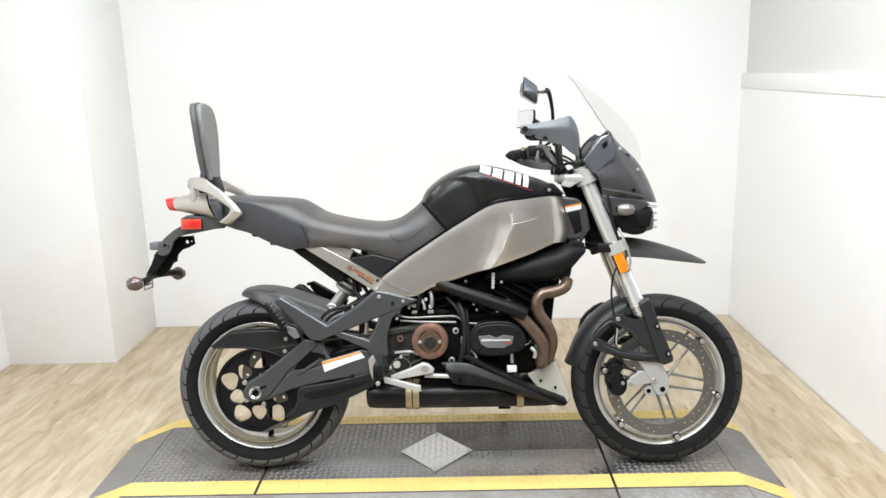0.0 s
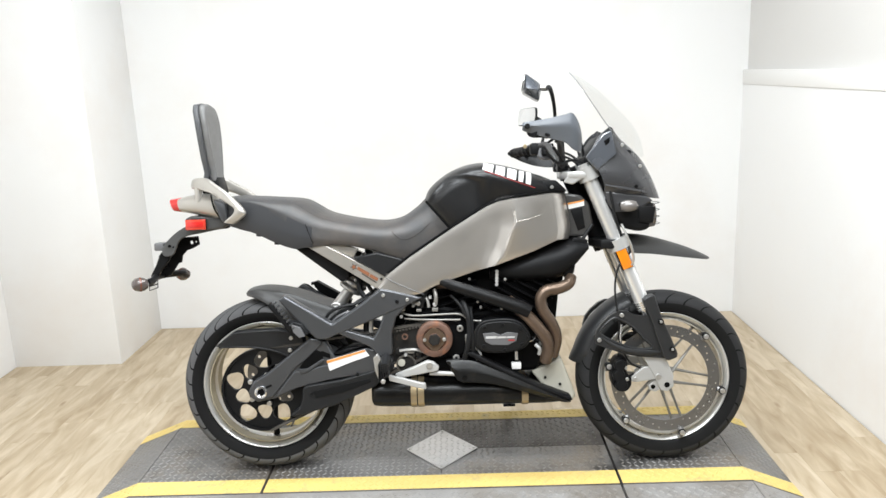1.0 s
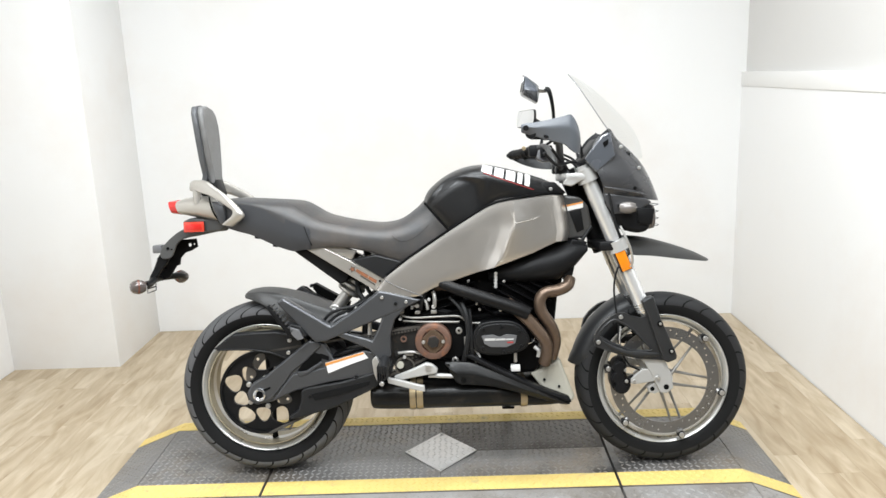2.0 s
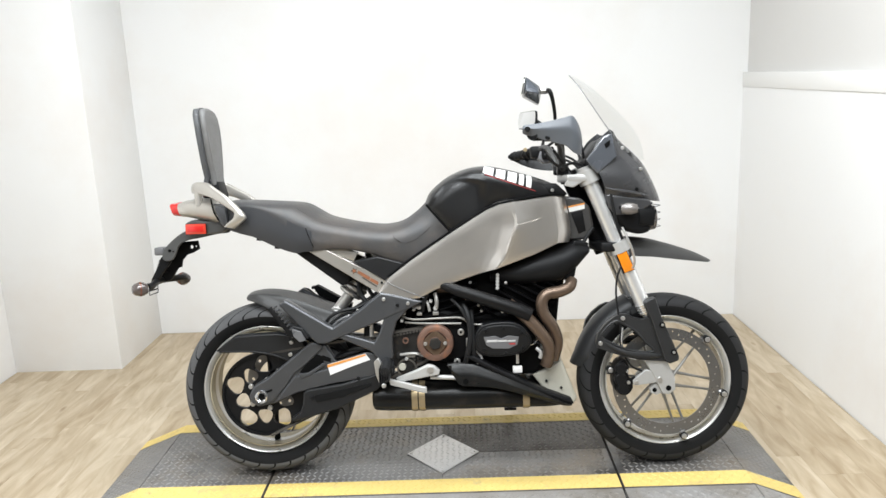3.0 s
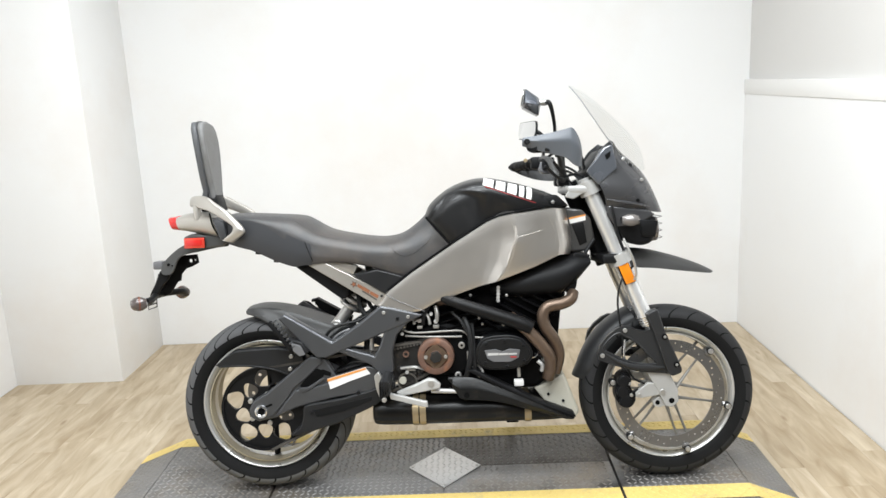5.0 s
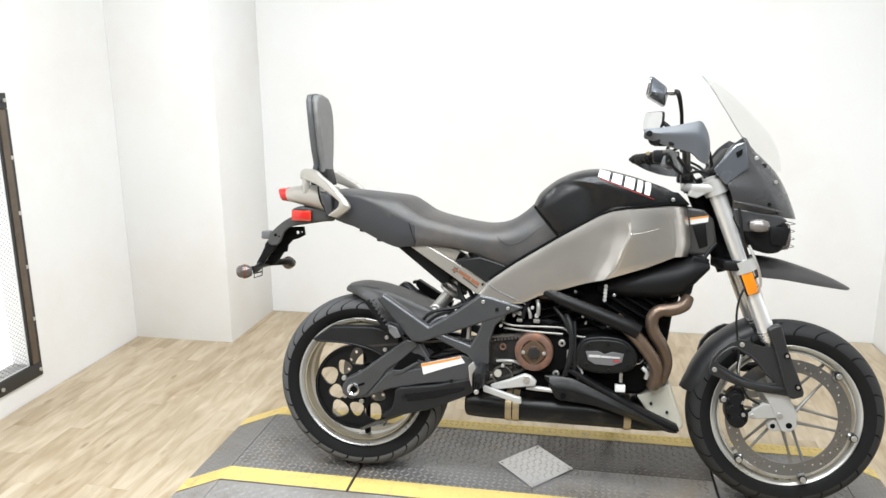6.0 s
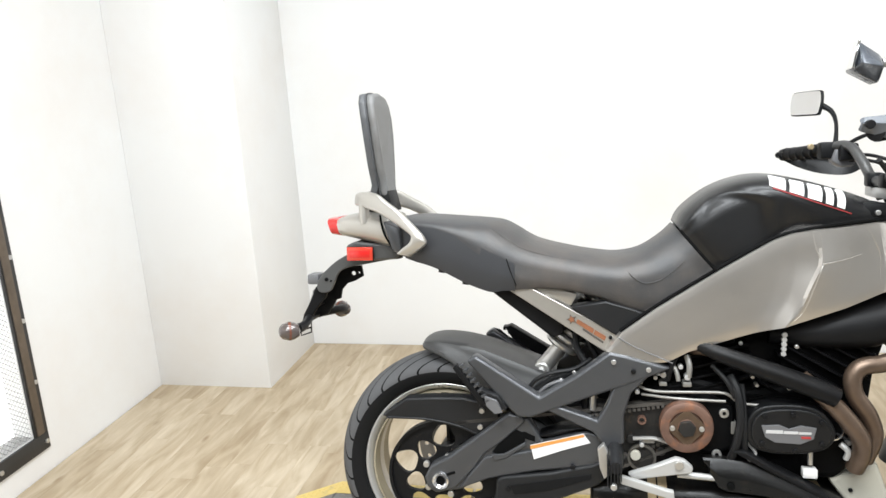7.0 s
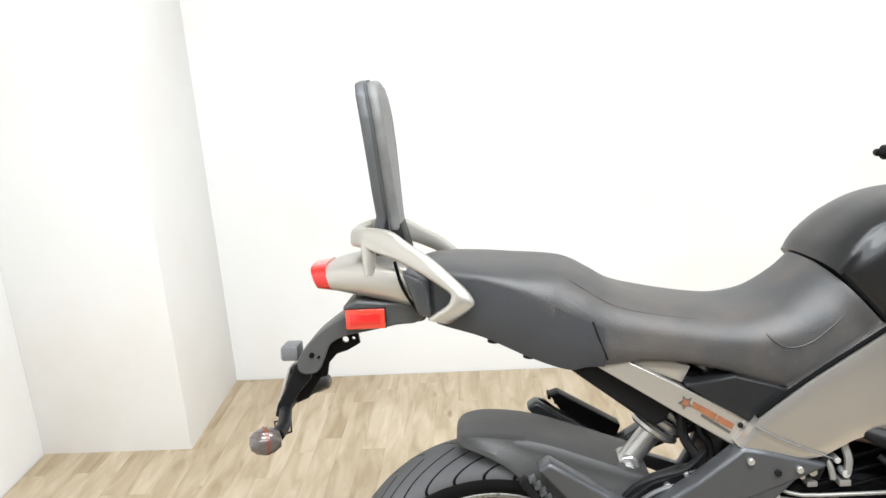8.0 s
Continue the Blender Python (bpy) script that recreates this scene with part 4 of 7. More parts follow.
# side plate that carries the foot pegs
PLATE = [(-0.256, 0.655), (-0.22, 0.648), (-0.114, 0.618), (-0.172, 0.592), (-0.285, 0.548), (-0.40, 0.505), (-0.444, 0.487), (-0.475, 0.487), (-0.51, 0.52), (-0.60, 0.625), (-0.578, 0.64), (-0.55, 0.622), (-0.423, 0.540), (-0.33, 0.598)]
for side in (0, 1):
    bm = plate(B(), PLATE, -0.172, -0.13, 0.007, 3)
    plate(bm, [(-0.19, 0.62), (-0.165, 0.595), (-0.205, 0.555), (-0.222, 0.50), (-0.222, 0.43), (-0.262, 0.41), (-0.295, 0.455), (-0.42, 0.512), (-0.40, 0.525), (-0.30, 0.492), (-0.285, 0.485), (-0.265, 0.52), (-0.235, 0.6)], -0.168, -0.138, 0.006, 3)
    if side:
        mirrored(bm)
    sp = part("peg_plate", bm, M_SLATE, bike, "dark slate grey foot peg plate")
    if not side:
        bolts(sp, [(-0.245, -0.175, 0.632), (-0.165, -0.175, 0.615)], 0.006)
        bolts(sp, [(-0.2, -0.1735, 0.61)], 0.006, M_BLACK_METAL)
# rear foot peg mount with serrated rubber, near side folded
pm = part("passenger_peg_mount", plate(B(), [(-0.57, 0.56), (-0.52, 0.545), (-0.50, 0.51), (-0.535, 0.505), (-0.56, 0.53)], -0.185, -0.15, 0.004), M_CHARCOAL, bike)
part("serrated_peg", plate(B(), [(-0.632, 0.612), (-0.622, 0.622), (-0.55, 0.525), (-0.563, 0.516)], -0.19, -0.17, 0.002), M_BLACK, pm)
for k in range(8):
    x, z = -0.616 + k * 0.0088, 0.618 - k * 0.0122
    part("peg_tooth", plate(B(), [(x, z), (x + 0.011, z + 0.006), (x + 0.013, z + 0.001), (x + 0.003, z - 0.006)], -0.192, -0.172, 0.0008), M_SLATE, pm)
part("peg_clip", plate(B(), [(-0.555, 0.545), (-0.525, 0.535), (-0.51, 0.505), (-0.53, 0.5), (-0.55, 0.52)], -0.192, -0.184, 0.001), M_GREYLABEL, pm)
fp = part("passenger_peg", plate(B(), [(-0.547, 0.638), (-0.53, 0.644), (-0.40, 0.567), (-0.408, 0.545), (-0.444, 0.535), (-0.515, 0.587)], 0.166, 0.205, 0.003), M_BLACK, bike, "black folded passenger foot peg")
for k in range(6):
    part("peg_tooth", box(B(), -0.552 + k * 0.0135, -0.545 + k * 0.0135, 0.168, 0.203, 0.629 - k * 0.0105, 0.639 - k * 0.0105, 0.001), M_BLACK, fp)
part("peg_pad", plate(B(), [(-0.586, 0.617), (-0.579, 0.638), (-0.56, 0.634), (-0.517, 0.596), (-0.53, 0.583)], 0.15, 0.164, 0.002), M_BLACK, fp)
for k in range(8):
    x, z = -0.579 + k * 0.0078, 0.629 - k * 0.0058
    part("peg_rib", plate(B(), [(x - 0.006, z - 0.008), (x + 0.003, z + 0.006), (x + 0.0058, z + 0.004), (x - 0.003, z - 0.010)], 0.14, 0.152, 0.0008), M_SLATE, fp)
# rider's foot peg, brake pedal
pg = part("rider_peg", tube(B(), [(-0.245, -0.16, 0.42), (-0.243, -0.2, 0.415), (-0.243, -0.26, 0.405)], [0.015, 0.019, 0.016], 10, 3), M_CHARCOAL, bike, "dark ribbed rider foot peg")
for k in range(5):
    part("peg_rib", box(B(), -0.263 + k * 0.0075, -0.2595 + k * 0.0075, -0.264, -0.2, 0.362 + 0.003 * k, 0.418, 0.0015), M_CHARCOAL, pg)
part("peg_bracket", plate(B(), [(-0.285, 0.425), (-0.27, 0.44), (-0.255, 0.41), (-0.262, 0.36), (-0.27, 0.352), (-0.28, 0.38)], -0.2, -0.18, 0.003), M_STEEL, bike)
part("peg_tip", disc(B(), -0.248, -0.268, -0.255, 0.362, 0.008, 0.003, 10), M_STEEL, pg)
bp = part("brake_pedal", plate(B(), [(-0.235, 0.372), (-0.125, 0.342), (-0.112, 0.34), (-0.11, 0.32), (-0.125, 0.322), (-0.232, 0.352)], -0.222, -0.205, 0.003), M_CAST, bike, "bare alloy brake pedal")
part("pedal_arm", plate(B(), [(-0.215, 0.366), (-0.15, 0.39), (-0.105, 0.41), (-0.085, 0.405), (-0.066, 0.388), (-0.07, 0.374), (-0.11, 0.368), (-0.2, 0.352)], -0.195, -0.175, 0.004), M_CAST, bp)
part("pedal_pivot", disc(B(), -0.098, -0.202, -0.17, 0.395, 0.011, 0.002, 16), M_STEEL, bp)
part("pedal_link", rod(B(), (-0.10, -0.17, 0.362), (0.0, -0.165, 0.355), 0.008), M_CAST, bp)

# shock absorber and hoses under the seat
sh = part("shock_absorber", rod(B(), (-0.425, -0.03, 0.575), (-0.355, -0.03, 0.66), 0.021, 16), M_STEEL, bike, "grey shock absorber with a coil spring")
part("shock_eye", disc(B(), -0.426, -0.055, -0.005, 0.573, 0.022, 0.004, 18), M_STEEL, sh)
part("shock_bolt", disc(B(), -0.426, -0.066, -0.052, 0.573, 0.011, 0.002, 6), M_CAST, sh)
axis = Vector((0.07, 0, 0.085)).normalized()
u, v = Vector((0, 1, 0)), axis.cross(Vector((0, 1, 0)))
part("coil_spring", tube(B(), [tuple(Vector((-0.378, -0.03, 0.632)) + axis * 0.021 * k / 6 + 0.038 * (math.cos(k * 1.05) * u + math.sin(k * 1.05) * v)) for k in range(0, 48)], 0.0085, 8, 2), M_STEEL, sh)
for pts, r in (([(-0.33, -0.07, 0.72), (-0.335, -0.09, 0.65), (-0.31, -0.1, 0.60), (-0.32, -0.1, 0.55)], 0.009), ([(-0.30, -0.06, 0.72), (-0.305, -0.08, 0.66), (-0.285, -0.09, 0.61), (-0.30, -0.1, 0.5)], 0.007),
               ([(-0.36, -0.05, 0.69), (-0.33, -0.08, 0.67), (-0.3, -0.07, 0.68)], 0.006), ([(-0.31, -0.12, 0.56), (-0.315, -0.12, 0.5), (-0.31, -0.12, 0.44)], 0.009)):
    part("hose", tube(B(), pts, r, 8), M_HOSE, bike)
part("reservoir_rod", rod(B(), (-0.293, -0.13, 0.56), (-0.297, -0.13, 0.5), 0.009), M_STEEL, bike)

# rear hugger fender: a flat crown with ridges and hollow sides
rings = []
for x, zt, zl, wt, wl in spline([(-0.740, 0.640, 0.636, 0.03, 0.045), (-0.731, 0.646, 0.633, 0.055, 0.07), (-0.71, 0.650, 0.629, 0.068, 0.084), (-0.683, 0.651, 0.619, 0.074, 0.092), (-0.645, 0.648, 0.597, 0.077, 0.097),
                                 (-0.61, 0.642, 0.562, 0.079, 0.10), (-0.56, 0.629, 0.53, 0.081, 0.104), (-0.50, 0.607, 0.51, 0.083, 0.106), (-0.44, 0.585, 0.50, 0.083, 0.106), (-0.39, 0.566, 0.495, 0.08, 0.104)], 4):
    h = zt - zl
    half = [(wl, zl), (wl * 0.985, zl + 0.28 * h), (wt + (wl - wt) * 0.3, zl + 0.6 * h), (wt * 1.02, zl + 0.8 * h), (wt, zt - 0.09 * h), (wt * 0.93, zt - 0.02 * h), (wt * 0.7, zt), (wt * 0.3, zt + 0.003)]
    outer = [(x, -a, b) for a, b in half] + [(x, a, b) for a, b in reversed(half)]
    rings.append(outer + [(x, y * 0.955, z - 0.004) for _, y, z in reversed(outer)])
hug = part("rear_fender", skin(B(), rings), M_FENDER, bike, "grey plastic rear wheel hugger")
cast = part("fender_bracket", plate(B(), [(-0.46, 0.515), (-0.44, 0.548), (-0.40, 0.578), (-0.35, 0.594), (-0.305, 0.60), (-0.295, 0.57), (-0.36, 0.53), (-0.42, 0.505)], -0.125, -0.09, 0.006, 3), M_COVER, hug, "dark cast fender bracket")
part("brake_hose", tube(B(), [(-0.455, -0.13, 0.545), (-0.43, -0.135, 0.575), (-0.39, -0.135, 0.592), (-0.34, -0.125, 0.60), (-0.30, -0.10, 0.62)], 0.0055, 8, 5), M_HOSE, hug)
part("brake_hose", tube(B(), [(-0.435, -0.13, 0.53), (-0.405, -0.135, 0.558), (-0.37, -0.135, 0.572), (-0.33, -0.13, 0.57)], 0.0045, 8, 5), M_GREYLABEL, hug)
bolts(hug, [(-0.372, -0.128, 0.57), (-0.43, -0.127, 0.535)], 0.007)
bolts(hug, [(-0.34, -0.128, 0.592)], 0.0045)

# seat
SEAT = [(-0.815, 0.966, 0.94, 0.905, 0.085, 0, 0), (-0.76, 0.979, 0.955, 0.878, 0.118, 0, 0), (-0.68, 0.975, 0.952, 0.855, 0.14, 0, 0), (-0.60, 0.969, 0.926, 0.818, 0.152, 0, 0.01), (-0.54, 0.963, 0.896, 0.797, 0.157, 0, 0.03), (-0.508, 0.955, 0.88, 0.80, 0.157, 0.02, 0.042),
        (-0.478, 0.938, 0.866, 0.80, 0.157, 0.04, 0.045), (-0.43, 0.91, 0.845, 0.803, 0.154, 0.07, 0.04), (-0.36, 0.891, 0.832, 0.797, 0.15, 0.12, 0.02), (-0.29, 0.879, 0.82, 0.777, 0.147, 0.2, 0), (-0.235, 0.875, 0.815, 0.752, 0.146, 0.32, 0), (-0.18, 0.886, 0.825, 0.742, 0.144, 0.55, 0),
        (-0.13, 0.918, 0.85, 0.80, 0.140, 0.8, 0), (-0.100, 0.946, 0.875, 0.843, 0.138, 0.86, 0)]


def seat_rings():
    """Cross cuts of the seat: flat top, crisp shoulders, and a front of the step that bows ahead in the middle."""
    rings, sides = [], []
    for x, zt, ze, zb, w, k, bow in spline(SEAT, 6):
        p = 2.5 + 1.1 * max(0, 1 - abs(x + 0.46) / 0.16)
        ring = []
        for i in range(33):
            a = math.pi * i / 32
            ca, sa = math.cos(a), math.sin(a)
            y = -w * math.copysign(abs(ca) ** (2 / p), ca)
            z = ze + (zt - ze) * abs(sa) ** (2 / p)
            ring.append((x + k * (zt - z) - bow * (y / w) ** 2, y, z))
        for q, f in ((1.0, 0.55), (0.985, 0.2), (0.94, 0.0), (-0.94, 0.0), (-0.985, 0.2), (-1.0, 0.55)):
            z = zb + f * (ze - zb)
            ring.append((x + k * (zt - z), w * q, z))
        rings.append(ring)
        if -0.765 < x < -0.475:
            sides.append([(x, -w * q - out, z) for q, z, out in ((1.0, ze, 0.0008), (1.0, zb + 0.55 * (ze - zb), 0.003), (0.985, zb + 0.2 * (ze - zb), 0.003), (0.94, zb - 0.002, 0.001), (0.80, zb + 0.01, 0), (0.80, ze - 0.01, 0))])
    return rings, sides


rings, sides = seat_rings()
seat = part("seat", skin(B(), rings), M_SEAT, bike, "dark grey grained vinyl two-step motorcycle seat", 50)
part("side_panel", skin(B(), sides), M_PANEL, seat, "vinyl side panel with a bluish reflection in its colour", 60)
part("seat_nose", plate(B(), [(-0.125, 0.88), (-0.118, 0.908), (-0.104, 0.93), (-0.09, 0.944), (-0.05, 0.92), (-0.03, 0.855), (-0.06, 0.845)], -0.05, 0.05, 0.004), M_BLACK, seat)
part("seat_seam", tube(B(), [(-0.497, -0.157, 0.878), (-0.488, -0.1595, 0.85), (-0.474, -0.1575, 0.812)], 0.0016, 6, 4), M_BLACK, seat)
seat_tree = BVHTree.FromPolygons([v.co for v in seat.data.vertices], [p.vertices for p in seat.data.polygons])


def on_seat(x, z):
    hit = seat_tree.ray_cast(Vector((x, -1, z)), Vector((0, 1, 0)))[0]
    return (x, (hit.y if hit else -0.14) - 0.0004, z)


over = [seat_tree.ray_cast(Vector((x, y, 1.5)), Vector((0, 0, -1)))[0] for x, y in ((-0.56, -0.11), (-0.53, -0.119), (-0.5, -0.124), (-0.46, -0.127), (-0.41, -0.127), (-0.36, -0.124), (-0.31, -0.118))]
part("step_seam", tube(B(), [tuple(p) for p in over], [0.0004, 0.0012, 0.0015, 0.0015, 0.0013, 0.001, 0.0004], 6, 5), M_SEAT, seat, "raised seam along the step")
part("thigh_seam", tube(B(), [on_seat(x, z) for x, z in ((-0.222, 0.866), (-0.206, 0.838), (-0.176, 0.817), (-0.138, 0.823), (-0.10, 0.85), (-0.082, 0.867))], 0.0013, 6, 5), M_SEAT, seat, "raised stitched seam")
for x, z in ((-0.665, 0.848), (-0.605, 0.818)):
    part("rubber_bumper", rod(B(), (x, -0.12, z - 0.008), (x + 0.004, -0.12, z + 0.012), 0.009), M_BLACK, seat)

# fuel tank cover with its lettering as plain blocks
bm = body(B(), [(-0.098, 0.950, 0.915, 0.845, 0.139, 0.86), (-0.078, 0.985, 0.93, 0.845, 0.152, 0.78), (-0.02, 1.03, 0.965, 0.85, 0.158, 0.5), (0.045, 1.056, 0.99, 0.87, 0.16, 0.2), (0.11, 1.063, 1.0, 0.90, 0.16, 0.0),
                                     (0.18, 1.050, 0.99, 0.92, 0.155, 0), (0.26, 1.026, 0.975, 0.935, 0.145, 0), (0.33, 1.0, 0.962, 0.94, 0.125, 0), (0.375, 0.97, 0.955, 0.94, 0.1, 0)], 44, 10, 2.8)
KNEE = [tuple(p) for p in spline([(-0.09, 0.945), (-0.074, 0.966), (-0.039, 1.006), (-0.002, 1.026), (0.036, 1.030), (0.082, 1.022), (0.129, 1.0), (0.175, 0.966), (0.205, 0.935)], 5)]
for v in bm.verts:
    x, y, z = v.co
    if abs(y) < 0.05 or z < 0.85:
        continue
    d, kx, kz = min((math.hypot(x - a, z - c), a, c) for a, c in KNEE)
    inside = (x - kx) * (0.05 - kx) + (z - kz) * (0.88 - kz) > 0
    q = min(1, d / 0.022) if inside else 0
    dent = 0.013 * q * q * (3 - 2 * q) * min(1, max(0, (z - 0.86) / 0.05)) - 0.0028 * math.exp(-(d / 0.008) ** 2)
    v.co.y -= math.copysign(dent, y)
tank = part("tank_cover", bm, M_TANK, bike, "black satin fuel tank cover with knee recesses", 60)
part("tank_groove", tube(B(), [(-0.092, -0.152, 0.94), (-0.055, -0.165, 0.895), (-0.015, -0.163, 0.848)], 0.0035, 6, 3), M_GAP, tank)
fl = part("tank_front_cap", plate(B(), [(0.285, 0.962), (0.30, 0.995), (0.345, 0.995), (0.385, 0.955)], -0.13, 0.13, 0.008, 2), M_BLACK, bike)
bolts(fl, [(0.33, -0.132, 0.972)], 0.006)


def decal(surface, corners, lift_by=0.0015, n=6, m=3, toward=(0, 1, 0), start=1.0):
    """A thin sheet laid on a part's surface, between four corners (x, z) seen from the right side."""
    tree = BVHTree.FromPolygons([v.co for v in surface.data.vertices], [p.vertices for p in surface.data.polygons])
    d = Vector(toward).normalized()
    (ax, az), (bx, bz), (cx, cz), (dx, dz) = corners
    bm = B()
    top, low = [], []
    for j in range(m + 1):
        for i in range(n + 1):
            s, t = i / n, j / m
            x = (ax * (1 - s) + bx * s) * (1 - t) + (dx * (1 - s) + cx * s) * t
            z = (az * (1 - s) + bz * s) * (1 - t) + (dz * (1 - s) + cz * s) * t
            hit = tree.ray_cast(Vector((x, 0, z)) - d * start, d)
            p, nn = (hit[0], hit[1]) if hit[0] is not None else (Vector((x, -0.1, z)), Vector((0, -1, 0)))
            if nn.dot(d) > 0:
                nn = -nn
            top.append(bm.verts.new(p + nn * lift_by))
            low.append(bm.verts.new(p + nn * 0.0002))
    w = n + 1
    for j in range(m):
        for i in range(n):
            k = j * w + i
            bm.faces.new((top[k], top[k + 1], top[k + w + 1], top[k + w]))
    edge = [*range(0, n), *[n + w * j for j in range(m)], *[m * w + n - i for i in range(n)], *[w * (m - j) for j in range(m)]]
    for i, k in enumerate(edge):
        q = edge[(i + 1) % len(edge)]
        bm.faces.new((top[k], low[k], low[q], top[q]))
    return bm


def on_tank(x, s):
    """A place on the tank's right shoulder: x along, s down from the top edge of the marking."""
    return x, 1.054 - 0.25 * (x - 0.12) - s * (0.024 + 0.1 * (x - 0.12))


words = part("tank_marking", decal(tank, (on_tank(0.106, 0), on_tank(0.138, 0), on_tank(0.132, 1), on_tank(0.10, 1)), 0.003, 8, 6), M_WHITE, tank, "row of white blocks with a red line under them")
for x0, x1 in ((0.147, 0.176), (0.185, 0.214), (0.223, 0.238), (0.247, 0.263)):
    part("marking_block", decal(tank, (on_tank(x0, 0), on_tank(x1, 0), on_tank(x1 - 0.006, 1), on_tank(x0 - 0.006, 1)), 0.003, 6, 6), M_WHITE, words)
part("red_line", decal(tank, (on_tank(0.106, 1.1), on_tank(0.272, 1.1), on_tank(0.272, 1.155), on_tank(0.106, 1.155)), 0.003, 20, 2), M_REDLINE, words)

# subframe rails, decal, covers under the seat
for side in (0, 1):
    bm = plate(B(), [(-0.50, 0.802), (-0.464, 0.818), (-0.22, 0.684), (-0.23, 0.66), (-0.258, 0.643)], -0.142, -0.11, 0.0025, 3)
    if side:
        mirrored(bm)
    rail = part("seat_rail", bm, M_TAIL, bike, "silver seat subframe rail")
    if not side:
        dc = part("rail_decal", plate(B(), [(-0.333, 0.719), (-0.329, 0.728), (-0.29, 0.704), (-0.294, 0.693)], -0.1432, -0.1422, 0), M_DECAL, rail, "worn orange decal")
        part("decal_tail", plate(B(), [(-0.292, 0.692), (-0.288, 0.702), (-0.262, 0.686), (-0.266, 0.676)], -0.1432, -0.1422, 0), M_DECAL, dc)
        part("decal_line", plate(B(), [(-0.318, 0.702), (-0.316, 0.706), (-0.268, 0.673), (-0.27, 0.669)], -0.1432, -0.1422, 0), M_BELT, dc)
        part("decal_star", plate(B(), [(-0.343 + (0.013 if k % 2 else 0.006) * math.cos(k * math.pi / 5), 0.727 + (0.013 if k % 2 else 0.006) * math.sin(k * math.pi / 5)) for k in range(10)], -0.1436, -0.1426, 0), M_BELT, dc)
        part("star_core", plate(B(), [(-0.343 + (0.009 if k % 2 else 0.004) * math.cos(k * math.pi / 5), 0.727 + (0.009 if k % 2 else 0.004) * math.sin(k * math.pi / 5)) for k in range(10)], -0.144, -0.1434, 0), M_DECAL, dc)
        bolts(rail, [(-0.252, -0.144, 0.684)], 0.0045, M_BLACK_METAL)
part("rail_strip", plate(B(), [(-0.44, 0.80), (-0.40, 0.808), (-0.33, 0.786), (-0.345, 0.757)], -0.128, -0.10, 0.002), M_TAIL, bike)
part("seat_tray", plate(B(), [(-0.545, 0.792), (-0.49, 0.80), (-0.36, 0.715), (-0.365, 0.685), (-0.39, 0.672)], -0.115, 0.115, 0.008, 2), M_BLACK, bike, "black tray under the seat")
part("tray_box", plate(B(), [(-0.40, 0.70), (-0.33, 0.76), (-0.24, 0.76), (-0.25, 0.68), (-0.33, 0.66)], -0.07, 0.09, 0.008, 2), M_BLACK, bike)
part("side_cover", plate(B(), [(-0.345, 0.758), (-0.262, 0.773), (-0.19, 0.752), (-0.155, 0.735), (-0.212, 0.69), (-0.24, 0.69)], -0.148, -0.10, 0.004, 2), M_CHARCOAL, bike, "charcoal side cover")
part("seat_base", plate(B(), [(-0.74, 0.868), (-0.50, 0.80), (-0.40, 0.82), (-0.30, 0.80), (-0.18, 0.75), (-0.02, 0.85), (-0.10, 0.87), (-0.2, 0.84), (-0.4, 0.86), (-0.52, 0.9), (-0.7, 0.9)], -0.12, 0.12, 0.006, 2), M_BLACK, bike)

# tail cowl, lamp, rear bracket with reflector and turn signals
rings = []
for x, zt, zb, w in spline([(-0.955, 0.975, 0.928, 0.066), (-0.92, 0.985, 0.92, 0.082), (-0.86, 0.99, 0.906, 0.097), (-0.80, 0.985, 0.892, 0.108)], 4):
    zm, h = (zt + zb) / 2, (zt - zb) / 2
    rings.append([(x + 0.25 * (zm - (zm + h * math.copysign(abs(math.sin(t)) ** 0.6, math.sin(t)))), -w * math.copysign(abs(math.cos(t)) ** 0.6, math.cos(t)), zm + h * math.copysign(abs(math.sin(t)) ** 0.6, math.sin(t))) for t in (2 * math.pi * k / 24 for k in range(24))])
cowl = part("tail_cowl", skin(B(), rings), M_TAIL, bike, "champagne silver tail cowl")
rings = []
for x, zt, zb, w in ((-0.985, 0.968, 0.936, 0.05), (-0.982, 0.976, 0.93, 0.058), (-0.953, 0.979, 0.926, 0.066)):
    zm, h = (zt + zb) / 2, (zt - zb) / 2
    rings.append([(x + 0.3 * (zm - (zm + h * math.copysign(abs(math.sin(t)) ** 0.6, math.sin(t)))), -w * math.copysign(abs(math.cos(t)) ** 0.6, math.cos(t)), zm + h * math.copysign(abs(math.sin(t)) ** 0.6, math.sin(t))) for t in (2 * math.pi * k / 24 for k in range(24))])
part("tail_light", skin(B(), rings), M_RED, cowl, "red tail light lens")
part("cowl_side", plate(B(), [(-0.815, 0.972), (-0.77, 0.955), (-0.765, 0.89), (-0.79, 0.893)], -0.128, 0.128, 0.008, 2), M_SLATE, bike)
part("cowl_gap", tube(B(), [(-0.828, -0.096, 0.985), (-0.815, -0.11, 0.94), (-0.79, -0.112, 0.897)], 0.003, 6), M_GAP, cowl)
ARM = [(-0.79, 0.886), (-0.847, 0.893), (-0.914, 0.886), (-0.955, 0.869), (-0.98, 0.852), (-1.006, 0.829), (-1.023, 0.806), (-1.025, 0.784), (-1.012, 0.775), (-0.988, 0.78), (-0.975, 0.803), (-0.96, 0.832), (-0.928, 0.846), (-0.889, 0.852), (-0.822, 0.864), (-0.785, 0.868)]
rb = part("plate_bracket", plate(B(), [tuple(p) for p in spline(ARM, 3, True)], -0.055, -0.045, 0.003, 2), M_ARM, bike, "grey licence plate bracket")
